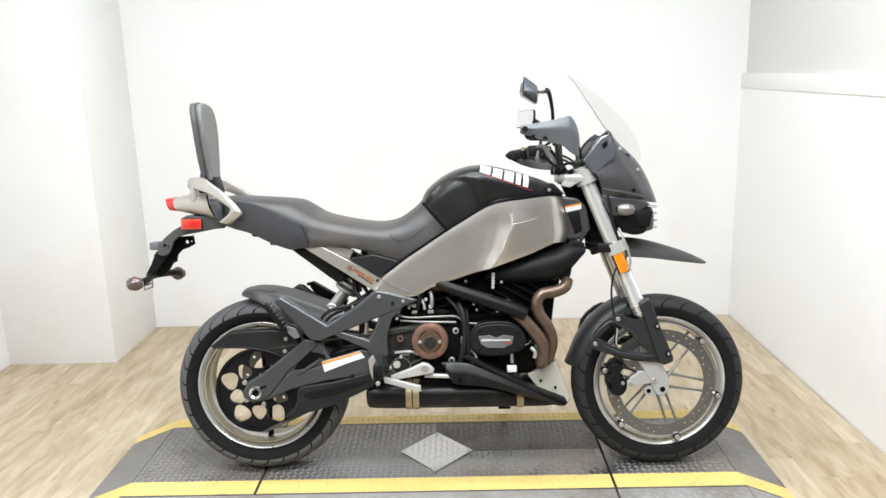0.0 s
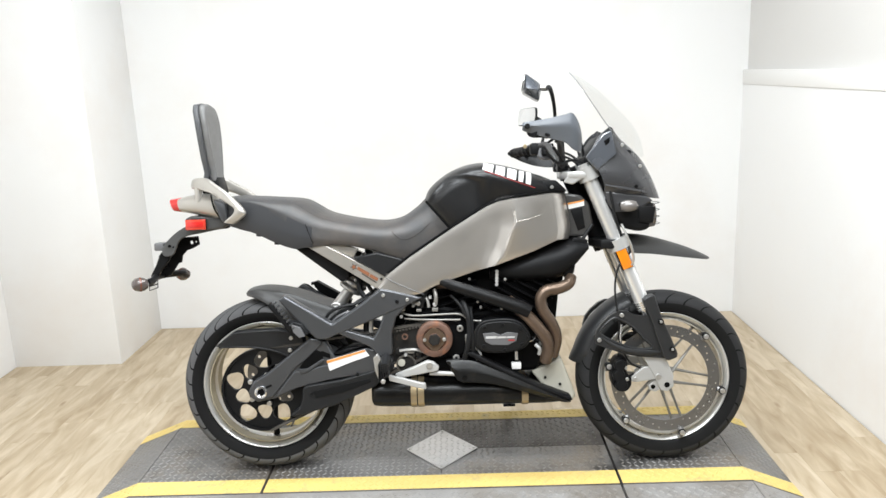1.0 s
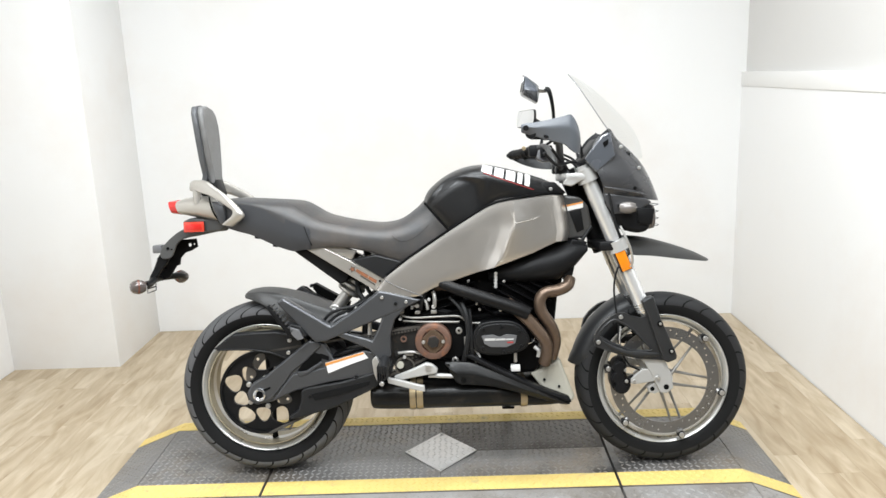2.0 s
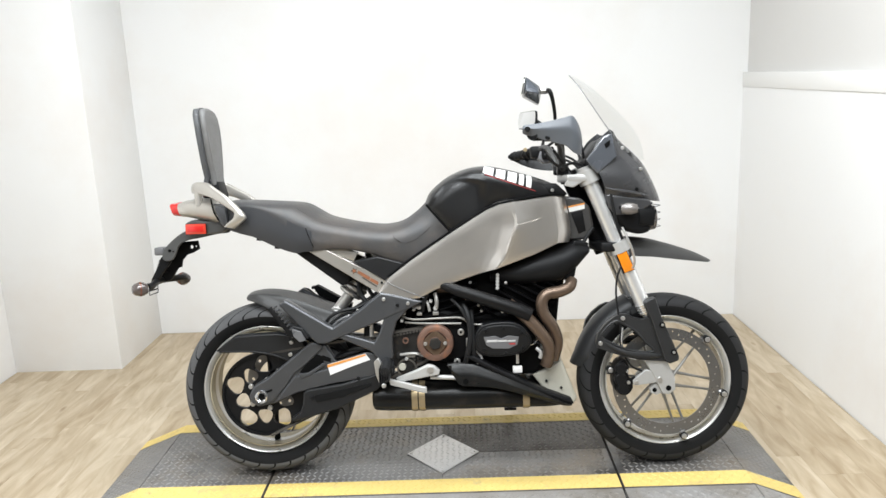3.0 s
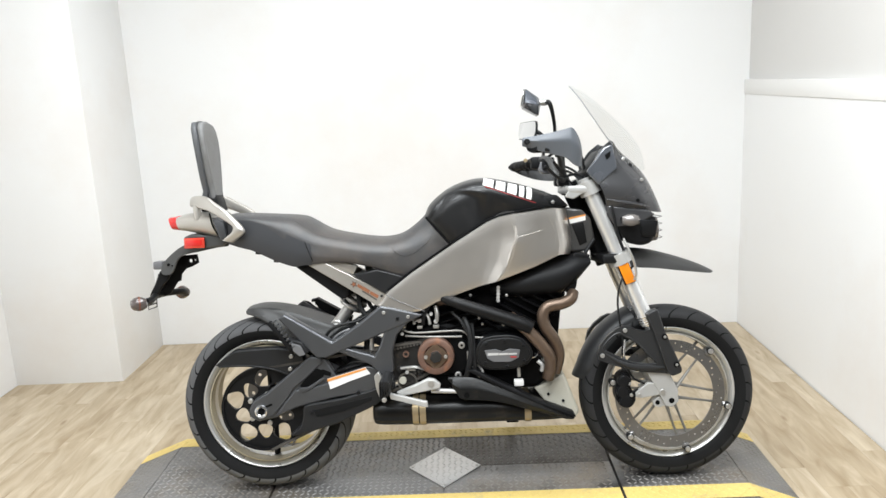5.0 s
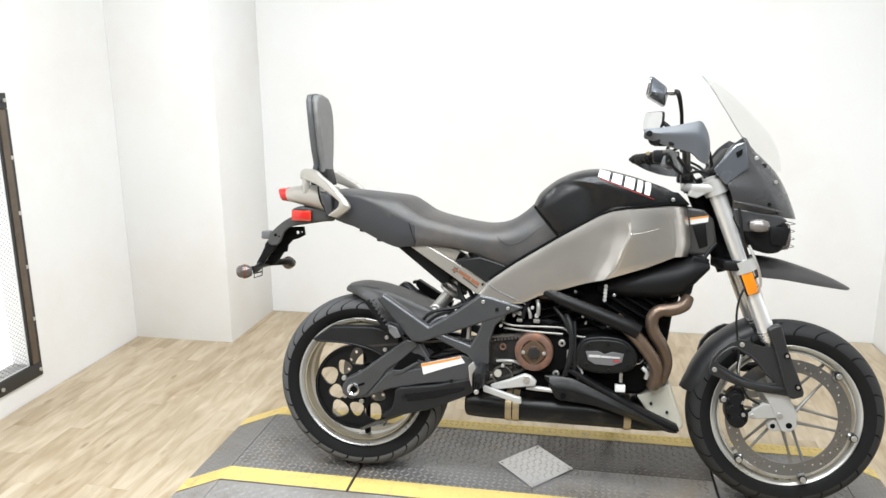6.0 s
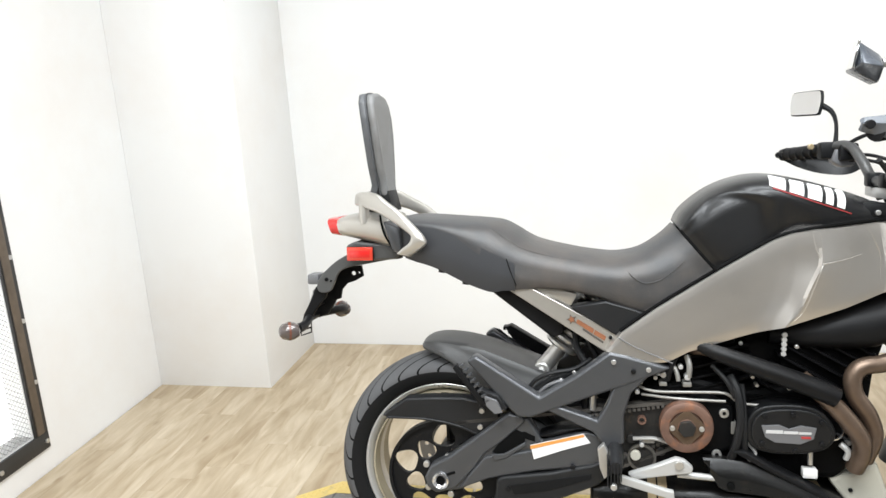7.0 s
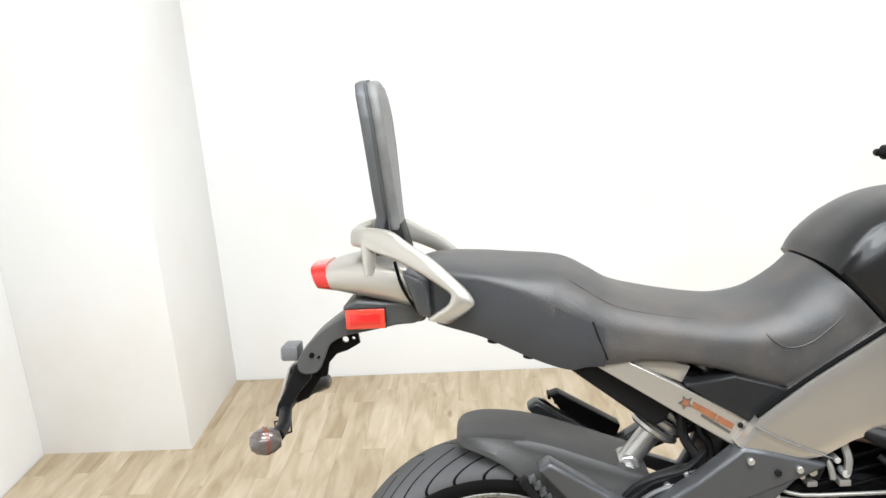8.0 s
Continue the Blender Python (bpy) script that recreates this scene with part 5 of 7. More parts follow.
part("bracket_crown", plate(B(), [tuple(p) for p in spline([(-0.78, 0.884), (-0.84, 0.892), (-0.926, 0.882), (-0.975, 0.855), (-1.008, 0.828), (-1.024, 0.80), (-1.014, 0.797), (-0.97, 0.842), (-0.924, 0.869), (-0.84, 0.88)], 4, True)], -0.046, 0.05, 0.003, 2), M_ARM, rb)
part("bracket_cheek", holed(B(), [(-0.985, 0.835), (-0.925, 0.838), (-0.921, 0.808), (-0.945, 0.795), (-0.968, 0.788), (-0.985, 0.77), (-0.99, 0.745), (-1.01, 0.74), (-1.02, 0.79)], [circle(-0.949, 0.816, 0.0065, 12), circle(-0.933, 0.818, 0.0035, 8)], 0.03, 0.038), M_BLACK, rb)
part("bracket_under", plate(B(), [(-0.775, 0.885), (-0.82, 0.908), (-0.905, 0.916), (-0.93, 0.905), (-0.925, 0.872), (-0.85, 0.866), (-0.80, 0.868)], -0.078, 0.078, 0.006, 2), M_ARM, rb)
bolts(rb, [(-0.997, -0.056, 0.812)], 0.005, M_GAP)
bolts(rb, [(-0.984, -0.056, 0.808)], 0.0025, M_GAP)
refl = part("red_reflector", box(B(), -0.921, -0.851, -0.101, -0.094, 0.868, 0.903, 0.002), M_REFLECTOR, rb, "red side reflector")
part("reflector_border", box(B(), -0.9223, -0.8497, -0.0955, -0.09, 0.8667, 0.9043, 0.0015), M_BLACK, refl)
part("reflector_core", box(B(), -0.913, -0.859, -0.1022, -0.1005, 0.876, 0.895, 0.0006), M_RED, refl)
lamp = part("plate_lamp", box(B(), -1.062, -1.03, -0.03, 0.02, 0.794, 0.822, 0.004), M_GREYLABEL, rb, "small grey plate lamp")
part("lamp_lens", box(B(), -1.0645, -1.061, -0.026, 0.016, 0.797, 0.818, 0.001), M_PALEBAR, lamp, "pale lamp lens")
for y0, y1, line in ((-0.04, -0.026, [(-1.036, 0.79), (-0.998, 0.79), (-1.008, 0.76), (-1.034, 0.732), (-1.052, 0.702), (-1.06, 0.685), (-1.081, 0.69), (-1.075, 0.712), (-1.056, 0.745)]), (0.03, 0.042, [(-1.04, 0.79), (-1.0, 0.785), (-1.0, 0.745), (-1.03, 0.70), (-1.06, 0.688), (-1.075, 0.70), (-1.05, 0.74)])):
    hold = part("plate_holder", plate(B(), line, y0, y1, 0.004, 2), M_BLACK, rb)
for x, z, r in ((-1.064, 0.70, 0.011), (-1.034, 0.772, 0.012), (-1.045, 0.735, 0.007)):
    part("holder_bar", rod(B(), (x, -0.034, z), (x, 0.038, z), r, 12), M_BLACK_METAL, hold)
part("plate_edge", plate(B(), [(-1.056, 0.775), (-1.05, 0.777), (-1.079, 0.695), (-1.085, 0.698)], -0.01, 0.06, 0.001), M_STEEL, rb)
part("plate_clip", tube(B(), [(-1.076, -0.06, 0.688), (-1.045, -0.06, 0.694), (-1.046, -0.06, 0.668), (-1.076, -0.06, 0.658)], 0.0022, 6, 1, loop=True, smooth=False), M_BLACK, rb)
part("plate_clip_bar", rod(B(), (-1.076, -0.06, 0.673), (-1.046, -0.06, 0.681), 0.0022, 6), M_BLACK, rb)
for s in (-1, 1):
    sx, sy, sz = (-1.061, 0.165, 0.694) if s < 0 else (-1.042, 0.182, 0.686)
    sg = part("turn_signal", tube(B(), [(-1.06, s * 0.035, 0.702), (sx + 0.014, s * (sy - 0.06), 0.697), (sx + 0.012, s * (sy - 0.018), sz + 0.002)], [0.012, 0.012, 0.014], 10, 4), M_BLACK, bike, "black stalk turn signal with an amber lens")
    lens = lathe(B(), [(0.001, -0.026), (0.015, -0.022), (0.023, -0.008), (0.024, 0.006), (0.02, 0.02), (0.012, 0.028), (0.001, 0.03)], 0, 0, 28, closed=False)
    lens.transform(Matrix.Translation((sx, s * sy, sz)) @ Matrix.Rotation(radians(90 - s * 25), 4, "Z"))
    part("signal_body", lens, M_SIGNAL, sg, "smoked turn signal lens")
    am = lathe(B(), [(0.001, -0.006), (0.0245, -0.004), (0.0247, 0.003), (0.001, 0.004)], 0, 0, 24, closed=False)
    am.transform(Matrix.Translation((sx - 0.002, s * sy, sz)) @ Matrix.Rotation(radians(90 - s * 25), 4, "Z"))
    part("amber_band", am, M_AMBER_DIM, sg, "dull amber inner lens")

# grab rail and backrest
for side in (0, 1):
    s = 1 if side else -1
    rings = []
    for ox, oz, ix, iz, y in spline([(-0.900, 1.04, -0.905, 1.006, 0.0), (-0.897, 1.042, -0.902, 1.007, -0.04), (-0.877, 1.045, -0.886, 1.009, -0.075), (-0.832, 1.041, -0.852, 1.0, -0.105), (-0.797, 1.019, -0.818, 0.99, -0.125), (-0.758, 0.994, -0.779, 0.97, -0.145), (-0.724, 0.963, -0.746, 0.949, -0.157),
                                     (-0.701, 0.940, -0.732, 0.939, -0.163), (-0.691, 0.922, -0.731, 0.930, -0.165), (-0.697, 0.911, -0.738, 0.918, -0.163), (-0.716, 0.897, -0.755, 0.906, -0.158), (-0.736, 0.885, -0.772, 0.893, -0.15)], 4):
        cx, cz, hx, hz = (ox + ix) / 2, (oz + iz) / 2, (ox - ix) / 2, (oz - iz) / 2
        tx, ty = (0.012, 0.002) if y > -0.05 else (0.006, 0.010) if y > -0.09 else (0.0, 0.0115)
        ring = []
        for k in range(16):
            a = 2 * math.pi * k / 16
            ca, sa = (math.copysign(abs(f(a)) ** 0.7, f(a)) for f in (math.cos, math.sin))
            ring.append((cx + hx * ca + tx * sa, -s * (y + ty * sa), cz + hz * ca))
        rings.append(ring)
    gr = part("grab_rail", skin(B(), rings), M_TAIL, bike, "champagne silver cast grab rail", 60)
    part("rail_post", tube(B(), [(-0.874, s * 0.08, 1.02), (-0.874, s * 0.084, 0.99), (-0.873, s * 0.086, 0.963)], [0.0145, 0.013, 0.0115], 12, 3), M_TAIL, gr)
PAD = [(-0.05, 1.04), (-0.052, 1.07), (-0.07, 1.12), (-0.085, 1.20), (-0.088, 1.25), (-0.082, 1.29), (-0.06, 1.312), (0, 1.32), (0.06, 1.312), (0.082, 1.29), (0.088, 1.25), (0.085, 1.20), (0.07, 1.12), (0.052, 1.07), (0.05, 1.04)]
PAD = [(y, 1.03 + (z - 1.04) * 0.975) for y, z in PAD]


def pad_bend(bm, flare):
    """Bows the backrest and sweeps its foot rearwards."""
    for v in bm.verts:
        z = v.co.z
        v.co.x += 0.012 * ((z - 1.18) / 0.14) ** 2 * (-1 if z > 1.18 else 0.3) + 0.05 * (1.18 - z) - flare * max(0, (1.075 - z) / 0.045) ** 2
    return bm


bm = plate(B(), [(y * 0.93, z) for y, z in PAD], -0.851, -0.829, 0.009, 4, axis="x")
bk = part("backrest_pad", pad_bend(bm, 0.0), M_PAD, bike, "worn grey vinyl passenger backrest pad", 60)
bm = plate(B(), [(y * 1.0, 1.03 + (z - 1.03) * 1.004) for y, z in PAD], -0.869, -0.849, 0.006, 3, axis="x")
part("backrest_shell", pad_bend(bm, 0.014), M_SHELL, bk, "dark grey rear shell with a raised rim", 50)
part("pad_welt", pad_bend(tube(B(), [(-0.849, y * 0.985, z) for y, z in PAD], 0.0013, 6, 3), 0.0), M_SHELL, bk)
part("backrest_foot", plate(B(), [(-0.875, 0.99), (-0.862, 1.05), (-0.82, 1.05), (-0.805, 0.99)], -0.045, 0.045, 0.005, 2), M_BLACK, bk)
bolts(bk, [(-0.83, -0.047, 1.02), (-0.815, -0.047, 1.01)], 0.005, M_BLACK_METAL)

# ---- engine ----
eng = part("engine_case", plate(B(), [(-0.21, 0.36), (-0.22, 0.46), (-0.16, 0.56), (-0.06, 0.585), (0.05, 0.56), (0.2, 0.57), (0.31, 0.50), (0.32, 0.40), (0.26, 0.345), (0.1, 0.34), (-0.1, 0.33)], -0.115, 0.13, 0.015, 2), M_ENGINE, bike, "black engine castings")
part("primary_boss", plate(B(), [(-0.09, 0.45), (-0.10, 0.50), (-0.08, 0.535), (-0.03, 0.55), (0.03, 0.52), (0.04, 0.42), (-0.02, 0.40), (-0.08, 0.41)], -0.14, -0.11, 0.01, 2), M_ENGINE, eng)
part("pulley_bay", plate(B(), [(-0.238, 0.505), (-0.115, 0.51), (-0.11, 0.40), (-0.15, 0.385), (-0.238, 0.392)], -0.124, -0.105, 0.004), M_GRIME, eng, "grimy brown pulley bay")
for x, z, r in ((-0.205, 0.43, 0.012), (-0.16, 0.418, 0.014), (-0.135, 0.402, 0.012)):
    part("bay_boss", disc(B(), x, -0.134, -0.12, z, r, 0.003, 14), M_GRIME, eng)
for cx, cz, tilt in ((0.225, 0.61, 30), (-0.02, 0.61, -15)):
    cyl = part("cylinder", plate(B(), [(-0.075, -0.10), (0.075, -0.10), (0.075, 0.10), (-0.075, 0.10)], -0.09, 0.09, 0.012, 2), M_ENGINE, bike, "black finned cylinder")
    cyl.data.transform(pose(cx, 0, cz, 0, tilt, 0))
    for k in range(8):
        f = plate(B(), [(-0.098, -0.1 + k * 0.026), (0.098, -0.1 + k * 0.026), (0.098, -0.094 + k * 0.026), (-0.098, -0.094 + k * 0.026)], -0.118, 0.118, 0.001, 1)
        f.transform(pose(cx, 0, cz, 0, tilt, 0))
        part("fin", f, M_ENGINE, cyl)
part("engine_core", plate(B(), [(-0.12, 0.50), (-0.14, 0.64), (-0.02, 0.70), (0.16, 0.74), (0.34, 0.80), (0.372, 0.66), (0.352, 0.60), (0.335, 0.46), (0.2, 0.44)], -0.07, 0.10, 0.01, 2), M_ENGINE, bike)
# Added black filler, hides the pale background seen through the engine bay.
part("engine_bay_filler", plate(B(), [(-0.24, 0.46), (-0.27, 0.55), (-0.235, 0.64), (-0.12, 0.64), (-0.12, 0.46)], -0.03, 0.09, 0.006), M_BLACK, bike, "black filler plate behind the engine fittings")
part("tank_underside", plate(B(), [(-0.10, 0.68), (-0.02, 0.80), (0.12, 0.88), (0.38, 0.90), (0.42, 0.83), (0.36, 0.76), (0.12, 0.70)], -0.085, 0.085, 0.02, 2), M_BLACK, bike)
# black scoop under the spar
rings = []
for x, zt, zb, w in spline([(0.115, 0.715, 0.655, 0.10), (0.18, 0.735, 0.648, 0.135), (0.26, 0.765, 0.645, 0.15), (0.34, 0.79, 0.65, 0.155), (0.40, 0.80, 0.69, 0.15), (0.45, 0.785, 0.75, 0.13)], 4):
    rings.append([(x, -w * math.copysign(abs(math.cos(t)) ** 0.75, math.cos(t)), (zt + zb) / 2 + (zt - zb) / 2 * math.copysign(abs(math.sin(t)) ** 0.8, math.sin(t))) for t in (2 * math.pi * k / 22 for k in range(22))])
scoop = part("air_scoop", skin(B(), rings), M_BLACK, bike, "black plastic air scoop below the frame")
bolts(scoop, [(0.045, -0.13, 0.672), (0.165, -0.14, 0.668)], 0.005)
part("scoop_fringe", plate(B(), [(0.40, 0.80), (0.45, 0.79), (0.44, 0.76), (0.41, 0.73), (0.40, 0.68), (0.375, 0.655), (0.36, 0.7)], -0.12, 0.12, 0.004), M_BLACK, bike)
bm = B()
for k in range(5):
    disc(bm, 0.136 + 0.0005 * k, -0.148, -0.14, 0.652 + k * 0.011, 0.0062, 0.001, 8)
part("spring_clip", bm, M_CAST, bike, "bright row of clip beads")
# timing cover and badge
OV = [tuple(p) for p in spline([(0.052, 0.478), (0.062, 0.515), (0.093, 0.537), (0.168, 0.541), (0.216, 0.524), (0.243, 0.476), (0.216, 0.437), (0.128, 0.424), (0.066, 0.438)], 4, True)]
tc_ = part("timing_cover", plate(B(), OV, -0.178, -0.11, 0.01, 3), M_COVER, bike, "black oval timing cover")
part("cover_step", plate(B(), [(0.148 + (x - 0.148) * 0.9, 0.48 + (z - 0.48) * 0.86) for x, z in OV], -0.184, -0.176, 0.003, 2), M_COVER, tc_)
bdg = part("badge", plate(B(), [(0.083, 0.494), (0.12, 0.497), (0.142, 0.488), (0.166, 0.497), (0.20, 0.492), (0.194, 0.466), (0.166, 0.453), (0.112, 0.455), (0.091, 0.467)], -0.187, -0.183, 0.001), M_GREYLABEL, tc_, "grey badge plate")
for x0, x1, z1 in ((0.092, 0.128, 0.4845), (0.1295, 0.16, 0.483), (0.1615, 0.188, 0.482)):
    part("badge_bar", plate(B(), [(x0, 0.477), (x1, 0.477), (x1 + 0.001, z1), (x0 + 0.001, z1)], -0.1885, -0.1868, 0), M_PALEBAR, bdg, "pale bar")
part("badge_mark", plate(B(), [(0.168, 0.467), (0.188, 0.467), (0.187, 0.472), (0.167, 0.472)], -0.1885, -0.1868, 0), M_REDLINE, bdg)
bolts(tc_, [(0.085, -0.186, 0.452), (0.155, -0.186, 0.437), (0.212, -0.186, 0.455), (0.21, -0.186, 0.505), (0.15, -0.186, 0.522), (0.09, -0.186, 0.515)], 0.006, M_BLACK_METAL)
# exhaust
part("exhaust_header", tube(B(), [(0.17, -0.16, 0.60), (0.22, -0.17, 0.56), (0.256, -0.175, 0.522), (0.292, -0.175, 0.472), (0.302, -0.16, 0.43), (0.294, -0.14, 0.385)], [0.021] * 6, 14, 6), M_EXHAUST, bike, "heat-browned steel exhaust header")
part("header_rear", tube(B(), [(0.39, -0.11, 0.665), (0.378, -0.13, 0.645), (0.345, -0.14, 0.632), (0.302, -0.145, 0.625), (0.283, -0.148, 0.60), (0.288, -0.15, 0.56), (0.318, -0.15, 0.512), (0.332, -0.14, 0.46), (0.32, -0.12, 0.40)], [0.02] * 9, 14, 6), M_EXHAUST, bike, "heat-browned steel exhaust header")
part("heat_shield", tube(B(), [(-0.05, -0.15, 0.668), (0.0, -0.17, 0.653), (0.10, -0.178, 0.618), (0.20, -0.182, 0.582), (0.24, -0.182, 0.562)], [0.012, 0.019, 0.0225, 0.0235, 0.023], 14, 5), M_SHIELD, bike, "black heat shield on the exhaust")
part("rear_pipe_stub", tube(B(), [(-0.06, -0.11, 0.655), (-0.045, -0.14, 0.663), (-0.02, -0.155, 0.66)], 0.018, 12, 3), M_EXHAUST, bike)
rings = []
for x, zt, zb, y0, y1 in spline([(-0.305, 0.29, 0.262, -0.10, 0.06), (-0.30, 0.325, 0.238, -0.145, 0.10), (-0.27, 0.335, 0.228, -0.155, 0.11), (-0.1, 0.335, 0.226, -0.16, 0.12), (0.15, 0.33, 0.226, -0.16, 0.12), (0.29, 0.30, 0.226, -0.15, 0.11), (0.36, 0.272, 0.228, -0.12, 0.08)], 4):
    cy, wy, zm, h = (y0 + y1) / 2, (y1 - y0) / 2, (zt + zb) / 2, (zt - zb) / 2
    rings.append([(x, cy - wy * math.copysign(abs(math.cos(t)) ** 0.7, math.cos(t)), zm + h * math.copysign(abs(math.sin(t)) ** 0.7, math.sin(t))) for t in (2 * math.pi * k / 28 for k in range(28))])
muf = part("muffler", skin(B(), rings), M_DUSTY, bike, "satin black underslung muffler")
for x0, x1 in ((-0.167, -0.147), (-0.143, -0.122), (0.21, 0.232)):
    zt, zb = (0.337, 0.224) if x0 < 0 else (0.322, 0.224)
    rings = []
    for x in (x0, x1):
        rings.append([(x, -0.02 - 0.1425 * math.copysign(abs(math.cos(t)) ** 0.7, math.cos(t)), (zt + zb) / 2 + (zt - zb + 0.003) / 2 * math.copysign(abs(math.sin(t)) ** 0.7, math.sin(t))) for t in (2 * math.pi * k / 28 for k in range(28))])
    part("muffler_strap", skin(B(), rings), M_STRAP, muf, "brass-toned muffler strap")
rings = []
for x, zt, zb, y in spline([(-0.042, 0.402, 0.398, -0.166), (-0.007, 0.403, 0.333, -0.172), (0.03, 0.402, 0.326, -0.178), (0.06, 0.398, 0.324, -0.181), (0.12, 0.377, 0.318, -0.184), (0.20, 0.343, 0.296, -0.186), (0.28, 0.304, 0.27, -0.184), (0.345, 0.275, 0.25, -0.178), (0.372, 0.262, 0.247, -0.17)], 2):
    h = zt - zb
    rings.append([(x, y + 0.03, zt), (x, y + 0.004, zt + 0.001), (x, y, zt - 0.004), (x, y - 0.012, zt - 0.42 * h), (x, y - 0.013, zt - 0.5 * h), (x, y - 0.002, zb + 0.004), (x, y + 0.004, zb), (x, y + 0.03, zb)])
lf = part("lower_fairing", skin(B(), rings), M_DUSTY, bike, "dusty black lower fairing over the muffler", 24)
part("fairing_top", plate(B(), [(0.02, 0.43), (0.05, 0.432), (0.10, 0.402), (0.26, 0.318), (0.372, 0.272), (0.378, 0.258), (0.36, 0.262), (0.25, 0.305), (0.09, 0.39)], -0.19, -0.14, 0.005, 2), M_BLACK, lf)
part("fairing_hole", disc(B(), 0.018, -0.19, -0.175, 0.345, 0.009, 0.001, 14), M_GAP, lf)
part("fairing_far", plate(B(), [(-0.01, 0.408), (0.11, 0.388), (0.26, 0.306), (0.37, 0.268), (0.36, 0.244), (0.16, 0.268), (-0.005, 0.285)], 0.13, 0.16, 0.01, 2), M_BLACK, bike)
ch = part("chin_cover", plate(B(), [(0.245, 0.345), (0.30, 0.362), (0.35, 0.392), (0.365, 0.35), (0.40, 0.255), (0.39, 0.235), (0.30, 0.27)], -0.11, 0.11, 0.01, 2), M_CREAM, bike, "cream plastic chin cover")
bolts(ch, [(0.295, -0.111, 0.32), (0.345, -0.111, 0.295)], 0.005, M_BLACK_METAL)
# pipes and small fittings on the engine
for pts in ([(-0.19, -0.13, 0.565), (-0.15, -0.145, 0.555), (-0.05, -0.15, 0.557), (0.01, -0.15, 0.556), (0.04, -0.15, 0.535), (0.085, -0.15, 0.53)], [(-0.18, -0.13, 0.543), (-0.1, -0.15, 0.54), (0.01, -0.15, 0.537)]):
    part("oil_pipe", tube(B(), pts, 0.0036, 10, 3), M_SPOKE, bike, "dull metal oil pipe")
for pts, r in (([(0.02, -0.15, 0.60), (0.035, -0.17, 0.56), (0.04, -0.175, 0.5), (0.03, -0.175, 0.44), (0.02, -0.16, 0.40)], 0.010), ([(0.045, -0.15, 0.58), (0.048, -0.175, 0.5), (0.05, -0.17, 0.42)], 0.007), ([(-0.02, -0.14, 0.62), (0.01, -0.16, 0.59), (0.03, -0.165, 0.55)], 0.006),
               ([(-0.10, -0.13, 0.64), (-0.115, -0.14, 0.61), (-0.12, -0.13, 0.58)], 0.008), ([(0.25, -0.15, 0.47), (0.275, -0.16, 0.46), (0.285, -0.15, 0.48)], 0.003)):
    part("hose", tube(B(), pts, r, 8, 4), M_HOSE, bike)
for x, z, r, m_ in ((0.008, 0.506, 0.016, M_STEEL), (-0.008, 0.405, 0.016, M_STEEL), (-0.13, 0.595, 0.010, M_STEEL), (-0.148, 0.588, 0.007, M_STEEL), (-0.075, 0.59, 0.010, M_CAST), (-0.09, 0.615, 0.008, M_CAST), (0.03, 0.62, 0.006, M_CAST), (0.07, 0.595, 0.006, M_STEEL), (0.08, 0.575, 0.006, M_STEEL),
                   (0.15, 0.57, 0.007, M_CAST), (-0.19, 0.552, 0.008, M_CAST), (0.28, 0.445, 0.008, M_CAST), (0.04, 0.425, 0.006, M_CAST), (0.095, 0.437, 0.006, M_STEEL), (-0.18, 0.42, 0.008, M_CAST)):
    part("engine_bolt", disc(B(), x, -0.146, -0.122, z, r * 0.72, 0.0015, 12), m_, eng)
for x, z in ((0.008, 0.506), (-0.008, 0.405)):
    part("bolt_socket", disc(B(), x, -0.1475, -0.144, z, 0.0048, 0.0005, 6), M_GAP, eng)
cap = part("filler_housing", disc(B(), -0.18, -0.135, -0.11, 0.386, 0.034, 0.004, 28), M_GRIME, eng, "grimy round housing")
part("housing_ring", lathe(B(), [(0.034, -0.14), (0.028, -0.14), (0.028, -0.13), (0.034, -0.13)], -0.18, 0.386, 36), M_CAST_DARK, cap)
part("housing_cap", disc(B(), -0.195, -0.146, -0.13, 0.393, 0.0125, 0.002, 18), M_CREAM, cap, "pale round cap")
part("copper_fitting", lathe(B(), [(0.0105, -0.152), (0.0065, -0.152), (0.0065, -0.14), (0.0105, -0.14)], -0.18, 0.484, 24), M_RUST, eng, "rusty ring fitting")
part("sensor_stem", rod(B(), (0.195, -0.155, 0.425), (0.195, -0.155, 0.395), 0.006), M_STEEL, eng)
part("sensor_box", box(B(), 0.178, 0.21, -0.165, -0.14, 0.364, 0.386, 0.003), M_WHITE, eng, "pale connector block")
part("wire_loop", tube(B(), [(0.225, -0.16, 0.455), (0.25, -0.165, 0.462), (0.262, -0.16, 0.478), (0.255, -0.15, 0.495)], 0.0025, 6), M_CHROME, eng)
for pts, r, m_ in (([(-0.115, -0.125, 0.625), (-0.10, -0.135, 0.605), (-0.095, -0.14, 0.58)], 0.0055, M_SPOKE), ([(-0.075, -0.13, 0.64), (-0.07, -0.14, 0.615), (-0.072, -0.14, 0.59)], 0.007, M_SPOKE), ([(-0.16, -0.12, 0.60), (-0.14, -0.13, 0.595), (-0.12, -0.13, 0.60)], 0.006, M_STEEL),
                   ([(0.055, -0.16, 0.445), (0.075, -0.165, 0.42), (0.06, -0.165, 0.40)], 0.004, M_CAST), ([(-0.2, -0.14, 0.435), (-0.15, -0.15, 0.44), (-0.11, -0.14, 0.425)], 0.005, M_STEEL), ([(0.26, -0.15, 0.445), (0.275, -0.155, 0.43), (0.272, -0.15, 0.41)], 0.007, M_CAST)):
    part("engine_fitting", tube(B(), pts, r, 8, 4), m_, eng)
